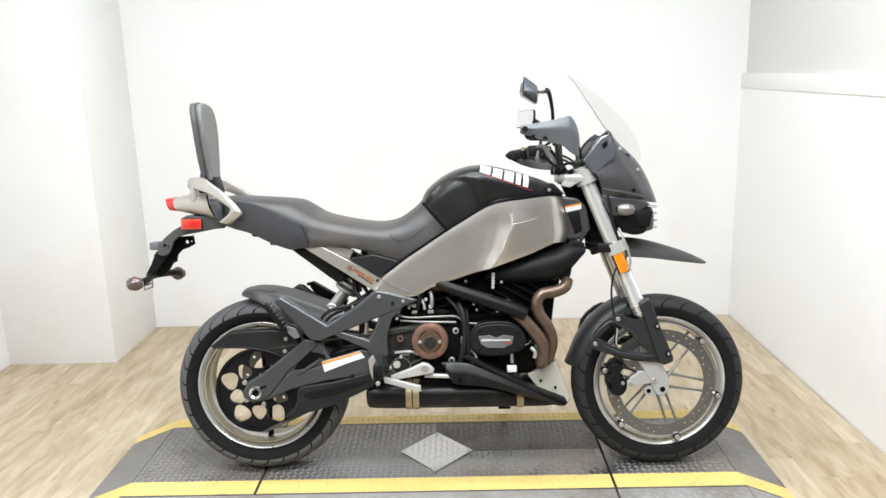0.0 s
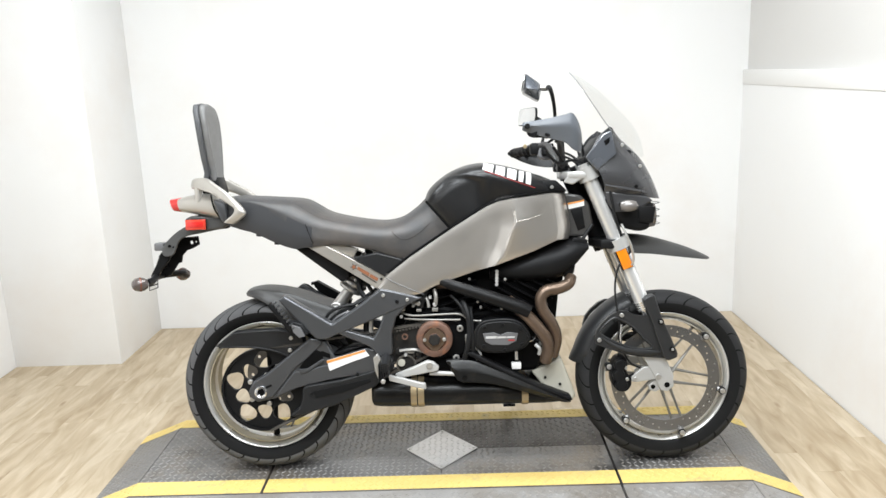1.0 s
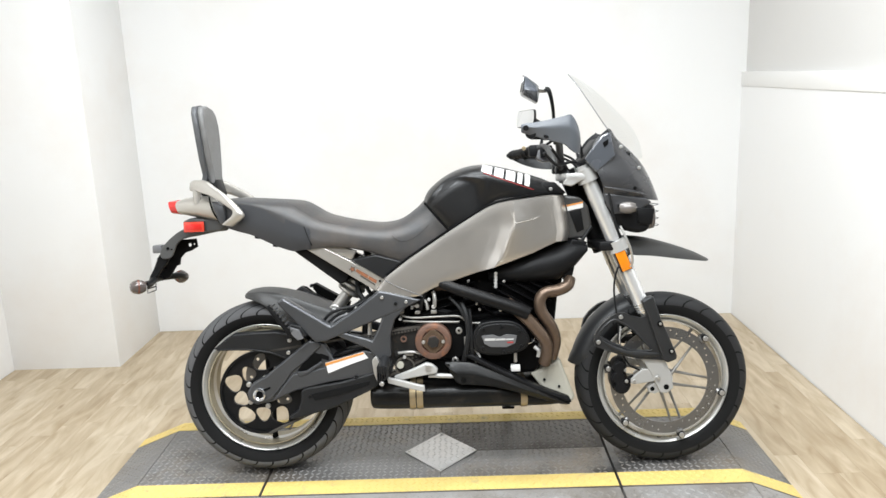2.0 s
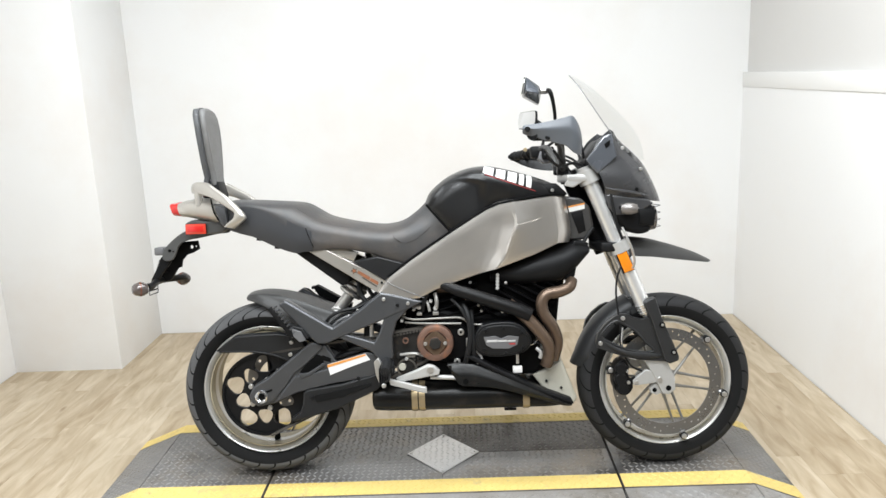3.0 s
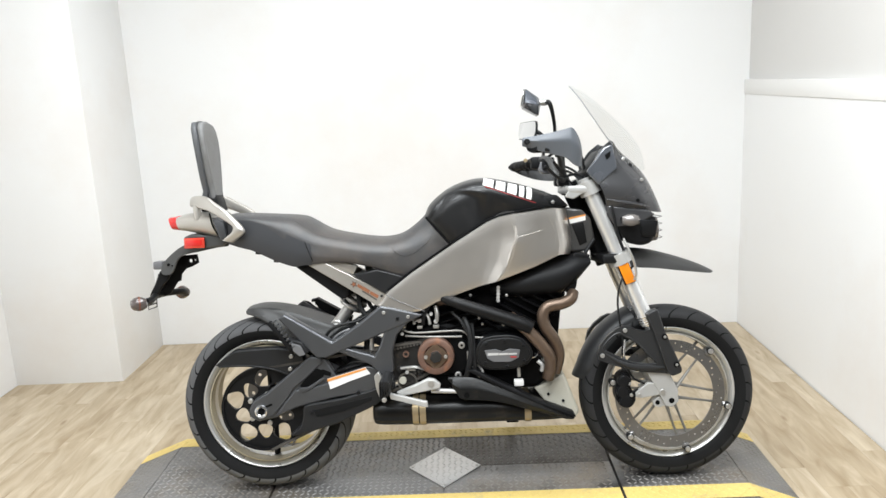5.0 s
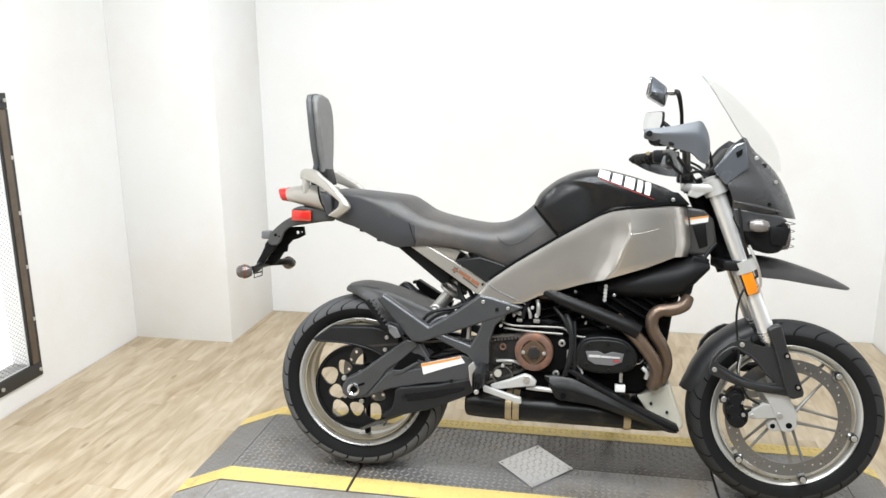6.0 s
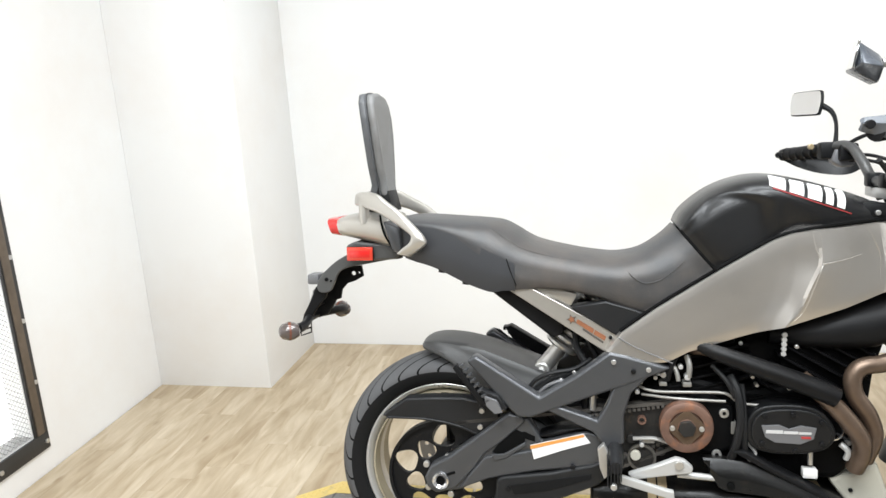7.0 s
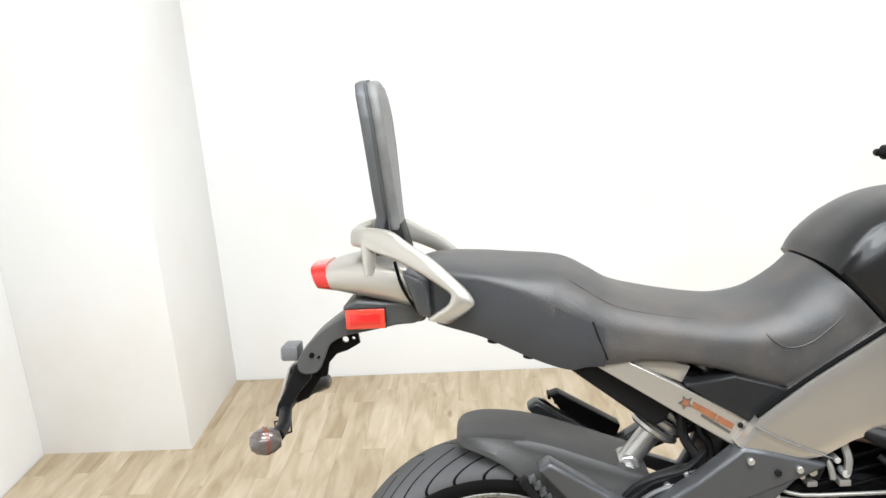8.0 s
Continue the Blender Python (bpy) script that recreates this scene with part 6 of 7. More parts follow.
for x, z, w_, h_ in ((-0.13, 0.572, 0.018, 0.01), (-0.075, 0.572, 0.02, 0.012), (-0.185, 0.575, 0.016, 0.01), (-0.165, 0.43, 0.03, 0.012), (0.03, 0.47, 0.012, 0.03)):
    part("engine_bracket", box(B(), x - w_ / 2, x + w_ / 2, -0.142, -0.11, z - h_ / 2, z + h_ / 2, 0.002), M_SPOKE, eng)
# side stand on the far side
ss = part("side_stand", tube(B(), [(0.10, 0.13, 0.28), (0.15, 0.24, 0.17), (0.20, 0.43, 0.074)], [0.014, 0.013, 0.011], 10, 3), M_BLACK_METAL, bike, "black side stand")
part("stand_foot", box(B(), 0.175, 0.225, 0.41, 0.455, 0.062, 0.072, 0.003), M_BLACK_METAL, ss)

# ---- front end ----
def fork_x(z):
    return 0.448 + 0.40 * (1.03 - z)


for s in (-1, 1):
    y = s * 0.1
    fk = part("fork_tube", rod(B(), (fork_x(1.03), y, 1.03), (fork_x(0.545), y, 0.545), 0.0255, 24), M_FORK, bike, "silver inverted fork tube")
    part("fork_cap", rod(B(), (fork_x(1.045), y, 1.045), (fork_x(1.02), y, 1.02), 0.024, 20), M_CAST, fk)
    for k in range(4):
        part("fork_ring", rod(B(), (fork_x(0.575 - k * 0.008), y, 0.575 - k * 0.008), (fork_x(0.571 - k * 0.008), y, 0.571 - k * 0.008), 0.0275, 22), M_CHROME, fk)
    part("slider", rod(B(), (fork_x(0.56), y, 0.56), (fork_x(0.40), y, 0.40), 0.02, 20), M_CHROME, fk, "polished fork slider")
    for z0, z1, r in ((1.035, 0.992, 0.036), (0.79, 0.755, 0.038)):
        part("clamp_ring", rod(B(), (fork_x(z0), y, z0), (fork_x(z1), y, z1), r, 22), M_CAST, fk)
    web = [(0.631, 0.584), (0.641, 0.531), (0.622, 0.527), (0.592, 0.534), (0.57, 0.546), (0.548, 0.547), (0.523, 0.536), (0.493, 0.512), (0.472, 0.485), (0.463, 0.453), (0.467, 0.435), (0.508, 0.418), (0.558, 0.40), (0.611, 0.388), (0.672, 0.383), (0.703, 0.379), (0.679, 0.466), (0.651, 0.563)]
    hole = [tuple(p) for p in spline([(0.48, 0.471), (0.49, 0.491), (0.51, 0.511), (0.533, 0.524), (0.556, 0.514), (0.597, 0.488), (0.631, 0.448), (0.657, 0.423), (0.652, 0.415), (0.621, 0.414), (0.577, 0.422), (0.535, 0.439), (0.505, 0.455)], 2, True)]
    bm = holed(B(), web, [hole], -0.136, -0.118)
    plate(bm, [(0.624, 0.585), (0.644, 0.599), (0.663, 0.602), (0.688, 0.522), (0.718, 0.453), (0.74, 0.398), (0.738, 0.384), (0.708, 0.373), (0.692, 0.384), (0.67, 0.45), (0.647, 0.524)], -0.15, -0.116, 0.006, 3)
    if s > 0:
        mirrored(bm)
    fg = part("fork_guard", bm, M_FRONT_PLASTIC, bike, "black plastic fork leg guard")
    bm = tube(B(), [(x, -0.134, z) for x, z in hole], 0.0045, 8, 1, loop=True, smooth=False)
    part("guard_lip", mirrored(bm) if s > 0 else bm, M_FRONT_PLASTIC, fg)
    if s < 0:
        part("guard_rib", tube(B(), [(0.485, -0.134, 0.458), (0.53, -0.137, 0.428), (0.58, -0.139, 0.409), (0.64, -0.139, 0.402), (0.69, -0.135, 0.40)], [0.004, 0.008, 0.01, 0.01, 0.005], 10, 4, 0.6), M_FRONT_PLASTIC, fg)
        bolts(fg, [(0.555, -0.138, 0.533), (0.478, -0.138, 0.45)], 0.0075)
        bolts(fg, [(0.683, -0.1515, 0.509), (0.72, -0.1515, 0.414)], 0.0095, M_GAP)
        bolts(fg, [(0.683, -0.1535, 0.509), (0.72, -0.1535, 0.414)], 0.005)
    bm = plate(B(), [(0.62, 0.395), (0.70, 0.39), (0.728, 0.324), (0.732, 0.28), (0.71, 0.262), (0.687, 0.266), (0.672, 0.30), (0.655, 0.337)], -0.126, -0.085, 0.003, 2)
    plate(bm, [(0.68, 0.343), (0.632, 0.349), (0.588, 0.316), (0.589, 0.299), (0.605, 0.296), (0.651, 0.302), (0.68, 0.307)], -0.122, -0.106, 0.0025, 2)
    plate(bm, [(0.648, 0.28), (0.665, 0.295), (0.69, 0.30), (0.69, 0.265), (0.672, 0.258), (0.652, 0.264)], -0.112, -0.09, 0.0025, 2)
    if s > 0:
        mirrored(bm)
    ft = part("fork_foot", bm, M_CAST, bike, "bead-blasted alloy fork foot")
    if s < 0:
        part("axle_end", disc(B(), 0.708, -0.1275, -0.1, 0.285, 0.0095, 0.001, 18), M_GAP, ft)
        part("pinch_hole", disc(B(), 0.664, -0.1135, -0.1, 0.276, 0.008, 0.001, 14), M_GAP, ft)
        part("pinch_bolt", disc(B(), 0.678, -0.133, -0.118, 0.317, 0.009, 0.002, 12), M_STEEL, ft)
        part("bracket_bolt", disc(B(), 0.6, -0.128, -0.118, 0.308, 0.007, 0.002, 12), M_STEEL, ft)
part("front_axle", rod(B(), (FX, -0.1, FZ), (FX, 0.1, FZ), 0.014, 18), M_STEEL, bike)
part("upper_yoke", plate(B(), [(0.38, -0.13), (0.46, -0.135), (0.475, -0.08), (0.465, 0.08), (0.46, 0.135), (0.38, 0.13), (0.365, 0.0)], 0.996, 1.022, 0.006, axis="z"), M_CAST, bike, "silver alloy top yoke")
part("lower_yoke", plate(B(), [(0.49, -0.13), (0.56, -0.135), (0.565, 0.0), (0.56, 0.135), (0.49, 0.13), (0.47, 0.0)], 0.758, 0.79, 0.006, axis="z"), M_BLACK_METAL, bike, "black lower yoke")
part("yoke_lug", plate(B(), [(0.372, 0.985), (0.40, 0.978), (0.44, 1.0), (0.435, 1.02), (0.385, 1.012)], -0.13, -0.1, 0.004), M_CAST, bike)
part("steering_stem", rod(B(), (0.40, 0, 1.03), (0.52, 0, 0.75), 0.03, 18), M_BLACK_METAL, bike)
for s in (-1, 1):
    bm = plate(B(), [(0.540, 0.75), (0.572, 0.76), (0.597, 0.697), (0.565, 0.685)], -0.134, -0.126, 0.002)
    if s > 0:
        mirrored(bm)
    rf = part("fork_reflector", bm, M_AMBER, bike, "amber fork reflector")
    bm = plate(B(), [(0.536, 0.752), (0.574, 0.763), (0.60, 0.695), (0.562, 0.682)], -0.127, -0.122, 0.001)
    if s > 0:
        mirrored(bm)
    part("reflector_frame", bm, M_BLACK, rf)
# front mudguard
rings = []
for k in range(23):
    a = radians(170 - 57 * k / 22)
    r = 0.309 + (0.008 * (1 - k / 3) if k < 3 else 0)
    w = 0.07 - (0.018 * (1 - k / 3) if k < 3 else 0)
    low = 0.055
    prof = ((-1, -low), (-1.03, -low * 0.5), (-0.96, -0.014), (-0.7, 0.0), (-0.3, 0.007), (0, 0.009), (0.3, 0.007), (0.7, 0.0), (0.96, -0.014), (1.03, -low * 0.5), (1, -low))
    ring = [(FX + (r + d) * math.cos(a), q * w, FZ + (r + d) * math.sin(a)) for q, d in prof]
    ring += [(FX + (r + d - 0.004) * math.cos(a), q * (w - 0.004), FZ + (r + d - 0.004) * math.sin(a)) for q, d in reversed(((-1, -low), (-0.96, -0.016), (-0.3, 0.005), (0, 0.007), (0.3, 0.005), (0.96, -0.016), (1, -low)))]
    rings.append(ring)
part("front_fender", skin(B(), rings), M_FRONT_PLASTIC, bike, "charcoal plastic front fender")
cal = part("brake_caliper", plate(B(), [tuple(p) for p in spline([(0.523, 0.30), (0.526, 0.35), (0.54, 0.378), (0.566, 0.384), (0.578, 0.36), (0.574, 0.335), (0.586, 0.31), (0.59, 0.285), (0.57, 0.262), (0.54, 0.268)], 3, True)], -0.115, -0.055, 0.008, 3), M_BLACK_METAL, bike, "black brake caliper")
for x, z, r in ((0.549, 0.357, 0.021), (0.545, 0.322, 0.021), (0.553, 0.288, 0.021)):
    part("piston_lobe", disc(B(), x, -0.134, -0.11, z, r, 0.007, 20), M_BLACK_METAL, cal)
bolts(cal, [(0.572, -0.13, 0.31), (0.567, -0.13, 0.35)], 0.006, M_STEEL)
part("caliper_bridge", plate(B(), [(0.575, 0.318), (0.60, 0.326), (0.602, 0.306), (0.585, 0.296)], -0.12, -0.1, 0.004), M_BLACK_METAL, cal)
for pts, r, m_ in (([(0.60, -0.11, 0.75), (0.55, -0.13, 0.70), (0.535, -0.13, 0.62), (0.548, -0.13, 0.50), (0.55, -0.12, 0.44), (0.58, -0.12, 0.37), (0.62, -0.12, 0.345)], 0.0035, M_HOSE), ([(0.555, -0.128, 0.5), (0.552, -0.128, 0.44), (0.57, -0.125, 0.40), (0.60, -0.125, 0.39)], 0.0035, M_CHROME),
                   ([(0.56, -0.13, 0.84), (0.575, -0.145, 0.80), (0.59, -0.145, 0.76), (0.597, -0.14, 0.72), (0.59, -0.13, 0.70)], 0.004, M_STEEL), ([(0.47, -0.09, 0.84), (0.44, -0.1, 0.80), (0.42, -0.1, 0.76), (0.41, -0.09, 0.73)], 0.006, M_HOSE), ([(0.52, -0.12, 0.98), (0.53, -0.13, 0.92), (0.54, -0.13, 0.86), (0.56, -0.13, 0.80)], 0.005, M_HOSE)):
    part("cable", tube(B(), pts, r, 8, 5), m_, bike)
# beak
rings = []
for x, zt, zb, w in spline([(0.56, 0.80, 0.745, 0.06), (0.62, 0.798, 0.734, 0.062), (0.68, 0.788, 0.729, 0.06), (0.76, 0.764, 0.717, 0.052), (0.83, 0.738, 0.707, 0.042), (0.875, 0.716, 0.701, 0.028), (0.89, 0.707, 0.703, 0.012)], 4):
    rings.append([(x, -w * math.cos(t), (zb + (zt - zb) * max(0.0, math.sin(t)) ** 0.8) if math.sin(t) >= 0 else zb + 0.3 * (zt - zb) * -math.sin(t) * 0.8) for t in (2 * math.pi * k / 24 for k in range(24))])
part("beak_fender", skin(B(), rings), M_BEAK, bike, "dark grey plastic beak fender")
# headlight block
hl = part("headlight_housing", plate(B(), [(0.50, 0.93), (0.535, 0.87), (0.57, 0.825), (0.62, 0.812), (0.655, 0.82), (0.672, 0.86), (0.675, 0.905), (0.64, 0.92)], -0.125, 0.125, 0.014, 3), M_BLACK, bike, "black twin headlight housing")
part("housing_step", plate(B(), [(0.615, 0.90), (0.62, 0.845), (0.665, 0.84), (0.676, 0.895)], -0.132, -0.12, 0.003), M_BLACK_METAL, hl)
for y in (-0.06, 0.06):
    bm = B()
    rod(bm, (0.66, y, 0.865), (0.685, y, 0.865), 0.045, 28, 0.04)
    part("headlight_lens", bm, M_SMOKE, hl, "round clear headlight lens")
for k in range(4):
    z = 0.835 + k * 0.023
    part("grille_wire", tube(B(), [(0.67, -0.12, z), (0.692, -0.112, z + 0.004), (0.694, 0, z + 0.004), (0.692, 0.112, z + 0.004), (0.67, 0.12, z)], 0.0013, 6, 4), M_GREYLABEL, hl)
# flyscreen, shaped as a shell
rings = []
for x0, z0, x1, z1, w in spline([(0.507, 0.945, 0.715, 0.918, 0.125), (0.503, 0.975, 0.703, 0.95, 0.14), (0.49, 1.01, 0.682, 1.0, 0.145), (0.475, 1.045, 0.655, 1.05, 0.14), (0.468, 1.09, 0.62, 1.09, 0.132), (0.49, 1.135, 0.58, 1.125, 0.125), (0.528, 1.166, 0.55, 1.155, 0.118)], 4):
    outer = []
    for k in range(17):
        t = math.pi * k / 16
        q = abs(math.sin(t)) ** 0.62
        outer.append((x0 + (x1 - x0) * q, -w * math.copysign(abs(math.cos(t)) ** 0.8, math.cos(t)), z0 + (z1 - z0) * q))
    inner = [(x - 0.006 if i not in (0, 16) else x, y * 0.95, z) for i, (x, y, z) in enumerate(outer)]
    rings.append(outer + inner[::-1])
fs = part("flyscreen", skin(B(), rings), M_FLY, bike, "dark grey metallic flyscreen fairing")
part("flyscreen_crease", tube(B(), [(0.506, -0.141, 0.972), (0.58, -0.137, 0.957), (0.64, -0.115, 0.944), (0.69, -0.07, 0.935)], [0.003, 0.006, 0.006, 0.003], 8, 4), M_FLY, fs)
part("flyscreen_chin", plate(B(), [(0.505, 0.954), (0.56, 0.945), (0.648, 0.93), (0.668, 0.916), (0.648, 0.904), (0.62, 0.886), (0.58, 0.881), (0.538, 0.88), (0.516, 0.911)], -0.1285, -0.105, 0.006, 3), M_FLY, fs)
bolts(fs, [(0.565, -0.135, 1.103), (0.628, -0.115, 1.032)], 0.006)
bolts(fs, [(0.61, -0.132, 0.965)], 0.006, M_GAP)
ip = part("dash_panel", plate(B(), [(0.442, 1.066), (0.50, 1.142), (0.528, 1.152), (0.545, 1.075), (0.48, 1.02)], -0.148, -0.13, 0.005, 2), M_DASH, bike, "glossy inner dash panel toned paler for its reflection")
part("dash_slot", plate(B(), [(0.502, 1.118), (0.522, 1.13), (0.52, 1.112), (0.508, 1.102)], -0.15, -0.146, 0.001), M_GAP, ip)
part("dash_ring", tube(B(), [(0.448, -0.13, 1.062), (0.475, -0.11, 1.10), (0.51, -0.09, 1.14)], 0.009, 8, 3), M_BLACK, ip)
part("instrument_pod", plate(B(), [(0.44, 1.06), (0.50, 1.14), (0.54, 1.14), (0.52, 1.04), (0.47, 1.0)], -0.1, 0.1, 0.012, 2), M_BLACK, bike, "black instrument pod")
# Black tube fills the dark band between fork and flyscreen.
part("fork_gap_strip", tube(B(), [(0.478, -0.095, 1.03), (0.508, -0.095, 0.98), (0.532, -0.095, 0.93), (0.552, -0.09, 0.87)], 0.012, 8, 3), M_BLACK, bike)
# windscreen, a bowed clear sheet
rings = []
edge = {-1: [], 1: []}
for x, z, w, bow in spline([(0.408, 1.357, 0.05, 0.01), (0.432, 1.314, 0.095, 0.035), (0.476, 1.238, 0.12, 0.06), (0.522, 1.166, 0.125, 0.075), (0.566, 1.112, 0.122, 0.062), (0.612, 1.062, 0.10, 0.032)], 4):
    outer = [(x + bow * (1 - q * q) + 0.25 * w * (q + 1), w * q, z + 0.2 * bow * (1 - q * q)) for q in (-1 + 2 * k / 16 for k in range(17))]
    edge[-1].append(outer[0])
    edge[1].append(outer[-1])
    rings.append(outer + [(a - 0.003, b, c - 0.002) for a, b, c in reversed(outer)])
ws = part("windscreen", skin(B(), rings), M_GLASS, bike, "clear acrylic windscreen")
ws.visible_shadow = False
part("screen_edge", tube(B(), edge[-1][:14], 0.0014, 6, 1, smooth=False), M_GREYLABEL, ws, "grey cut edge")
for y in (-0.1, 0.1):
    for x, z in ((0.552, 1.142), (0.605, 1.08)):
        part("screen_grommet", disc(B(), x - 0.012, y - 0.006 if y < 0 else y - 0.004, y + 0.006, z, 0.009, 0.002, 12), M_BLACK, ws)
# handlebar, controls, guards, mirrors
bar = part("handlebar", tube(B(), [(0.25, -0.36, 1.148), (0.305, -0.25, 1.148), (0.352, -0.17, 1.128), (0.366, -0.11, 1.085), (0.375, -0.06, 1.042), (0.377, 0, 1.036), (0.375, 0.06, 1.042), (0.366, 0.11, 1.085), (0.35, 0.17, 1.124), (0.31, 0.245, 1.116), (0.242, 0.38, 1.104)], 0.0125, 12, 5), M_GREYBAR, bike, "grey tubular handlebar")
for s in (-1, 1):
    before = set(bpy.data.objects)
    y = s * 0.05
    part("bar_riser", rod(B(), (0.40, y, 0.995), (0.378, y, 1.045), 0.017, 14), M_GREYLABEL, bar)
    part("riser_clamp", box(B(), 0.358, 0.396, y - 0.018, y + 0.018, 1.022, 1.056, 0.006), M_BLACK_METAL, bar)
    gp = part("grip", tube(B(), [(0.232, s * 0.385, 1.104), (0.265, s * 0.315, 1.109), (0.30, s * 0.25, 1.115)], [0.017, 0.0175, 0.0175], 14, 3), M_BLACK, bike, "black rubber handlebar grip")
    for k in range(5):
        part("grip_ring", tube(B(), [(0.24 + k * 0.012, s * (0.37 - k * 0.025), 1.105 + 0.001 * k), (0.242 + k * 0.012, s * (0.365 - k * 0.025), 1.105 + 0.001 * k)], 0.0195, 14, 1, smooth=False), M_BLACK, gp)
    part("switch_box", box(B(), 0.285, 0.335, min(s * 0.245, s * 0.2), max(s * 0.245, s * 0.2), 1.09, 1.135, 0.008), M_BLACK, bike, "black switch housing")
    part("lever_perch", box(B(), 0.325, 0.37, min(s * 0.22, s * 0.17), max(s * 0.22, s * 0.17), 1.085, 1.13, 0.006), M_BLACK_METAL, bike)
    part("lever", tube(B(), [(0.36, s * 0.2, 1.115), (0.345, s * 0.27, 1.105), (0.30, s * 0.36, 1.095), (0.275, s * 0.395, 1.092)], [0.008, 0.007, 0.006, 0.007], 8, 5, 0.7), M_BLACK_METAL, bike, "black brake or clutch lever")
    # hand guard: bowed outward in front of the grip
    rings = []
    near = [(0.219, 1.167, 1.150, 0.37), (0.226, 1.173, 1.145, 0.372), (0.26, 1.176, 1.134, 0.376), (0.30, 1.182, 1.121, 0.378), (0.345, 1.191, 1.108, 0.378), (0.366, 1.194, 1.09, 0.376), (0.384, 1.17, 1.08, 0.366), (0.396, 1.14, 1.082, 0.345), (0.402, 1.125, 1.09, 0.30)]
    far = [(0.226, 1.105, 1.097, 0.37), (0.245, 1.106, 1.086, 0.372), (0.285, 1.108, 1.066, 0.376), (0.335, 1.108, 1.05, 0.378), (0.388, 1.104, 1.043, 0.372), (0.415, 1.094, 1.047, 0.355), (0.432, 1.085, 1.06, 0.33), (0.44, 1.076, 1.066, 0.30)]
    for x, zt, zb, y in spline(near if s < 0 else far, 4):
        zm, h = (zt + zb) / 2, (zt - zb) / 2
        out = [(x, s * (y + 0.016 * (1 - abs(u - 0.35) / 1.65)), zm + h * u / 1.3) for u in (-1.3 + 2.6 * k / 10 for k in range(11))]
        inn = [(a - 0.003, s * (abs(b) - 0.005), c) for a, b, c in reversed(out)]
        rings.append(out + inn)
    # The far guard's charcoal stands in for its unlit inner side.
    hg = part("hand_guard", skin(B(), rings), M_GUARD if s < 0 else M_CHARCOAL, bike, "blue grey plastic hand guard" if s < 0 else "plastic hand guard darkened for its unlit inner side")
    part("guard_bolt", disc(B(), 0.229, s * 0.39 - 0.008, s * 0.39 + 0.006, 1.159 if s < 0 else 1.104, 0.009, 0.002, 12), M_BLACK, hg)
    # mirror
    mx, mz, my = (0.244, 1.283, -0.28) if s < 0 else (0.306, 1.247, 0.40)
    st = part("mirror", tube(B(), [(0.338, 0.24, 1.11), (0.352, 0.28, 1.16), (0.36, 0.32, 1.195), (0.356, 0.35, 1.222), (0.335, 0.372, 1.24)] if s > 0 else [(0.328, s * 0.23, 1.125), (0.33, s * 0.25, 1.17), (0.324, s * 0.285, 1.225), (mx + 0.066, s * 0.31, mz - 0.008), (mx + 0.058, my - s * 0.03, mz + 0.002), (mx + 0.03, my, mz)], [0.008, 0.0055, 0.0055, 0.007, 0.009, 0.01][:5 if s > 0 else 6], 10, 5), M_BLACK_METAL, bike, "black stalk rear view mirror")
    if s < 0:
        # angular housing with a fold across its back
        bm = B()
        A, C, D, E, N = ((0.240, -0.27, 1.331), (0.281, -0.27, 1.300), (0.288, -0.27, 1.282), (0.279, -0.27, 1.243), (0.229, -0.27, 1.272))
        F1, F2 = (0.234, -0.325, 1.280), (0.272, -0.325, 1.272)
        va = [bm.verts.new(p) for p in (A, C, D, E, N)]
        vf = [bm.verts.new(p) for p in (F1, F2)]
        vb = [bm.verts.new((p[0], -0.222, p[2])) for p in (A, C, D, E, N)]
        for f in ((va[0], va[1], vf[1], vf[0]), (va[1], va[2], vf[1]), (va[2], va[3], vf[1]), (va[3], va[4], vf[0], vf[1]), (va[4], va[0], vf[0]), vb):
            bm.faces.new(f)
        for k in range(5):
            bm.faces.new((va[k], vb[k], vb[(k + 1) % 5], va[(k + 1) % 5]))
        bmesh.ops.recalc_face_normals(bm, faces=bm.faces)
        bmesh.ops.bevel(bm, geom=list(bm.edges), offset=0.005, segments=3, affect="EDGES", profile=0.5, clamp_overlap=True)
        part("mirror_shell", bm, M_MIRROR_BACK, st, "grey mirror housing")
        part("mirror_glass", plate(B(), [(0.226, 1.274), (0.237, 1.329), (0.232, 1.329), (0.221, 1.274)], -0.30, -0.24, 0.002), M_MIRROR, st, "mirror glass")
        part("mirror_joint", rod(B(), (0.278, -0.275, 1.283), (0.302, -0.275, 1.284), 0.009, 12, 0.007), M_STEEL, st)
    else:
        # thin rounded rectangle, its glass turned to the rider
        outl = [(a * 0.87, b) for a, b in spline([(-0.058, -0.029), (-0.062, 0.0), (-0.058, 0.027), (-0.048, 0.034), (0.0, 0.035), (0.048, 0.034), (0.058, 0.027), (0.061, 0.0), (0.056, -0.027), (0.046, -0.034), (0.0, -0.035), (-0.048, -0.036)], 3, True)]
        turn = Matrix.Translation((mx, my, mz)) @ Matrix.Rotation(radians(36), 4, "Z") @ Matrix.Rotation(radians(9), 4, "Y")
        bm = skin(B(), [[(d, a * g, b * g) for a, b in outl] for d, g in ((-0.006, 0.97), (-0.004, 1.0), (0.002, 0.99), (0.007, 0.9), (0.012, 0.55), (0.014, 0.2))])
        bm.transform(turn)
        part("mirror_shell", bm, M_BLACK, st, "black mirror housing", 20)
        bm = plate(B(), [(a * 0.945, b * 0.92) for a, b in outl], -0.0085, -0.0065, 0, axis="x")
        bm.transform(turn)
        part("mirror_glass", bm, M_MIRROR, st, "mirror glass")
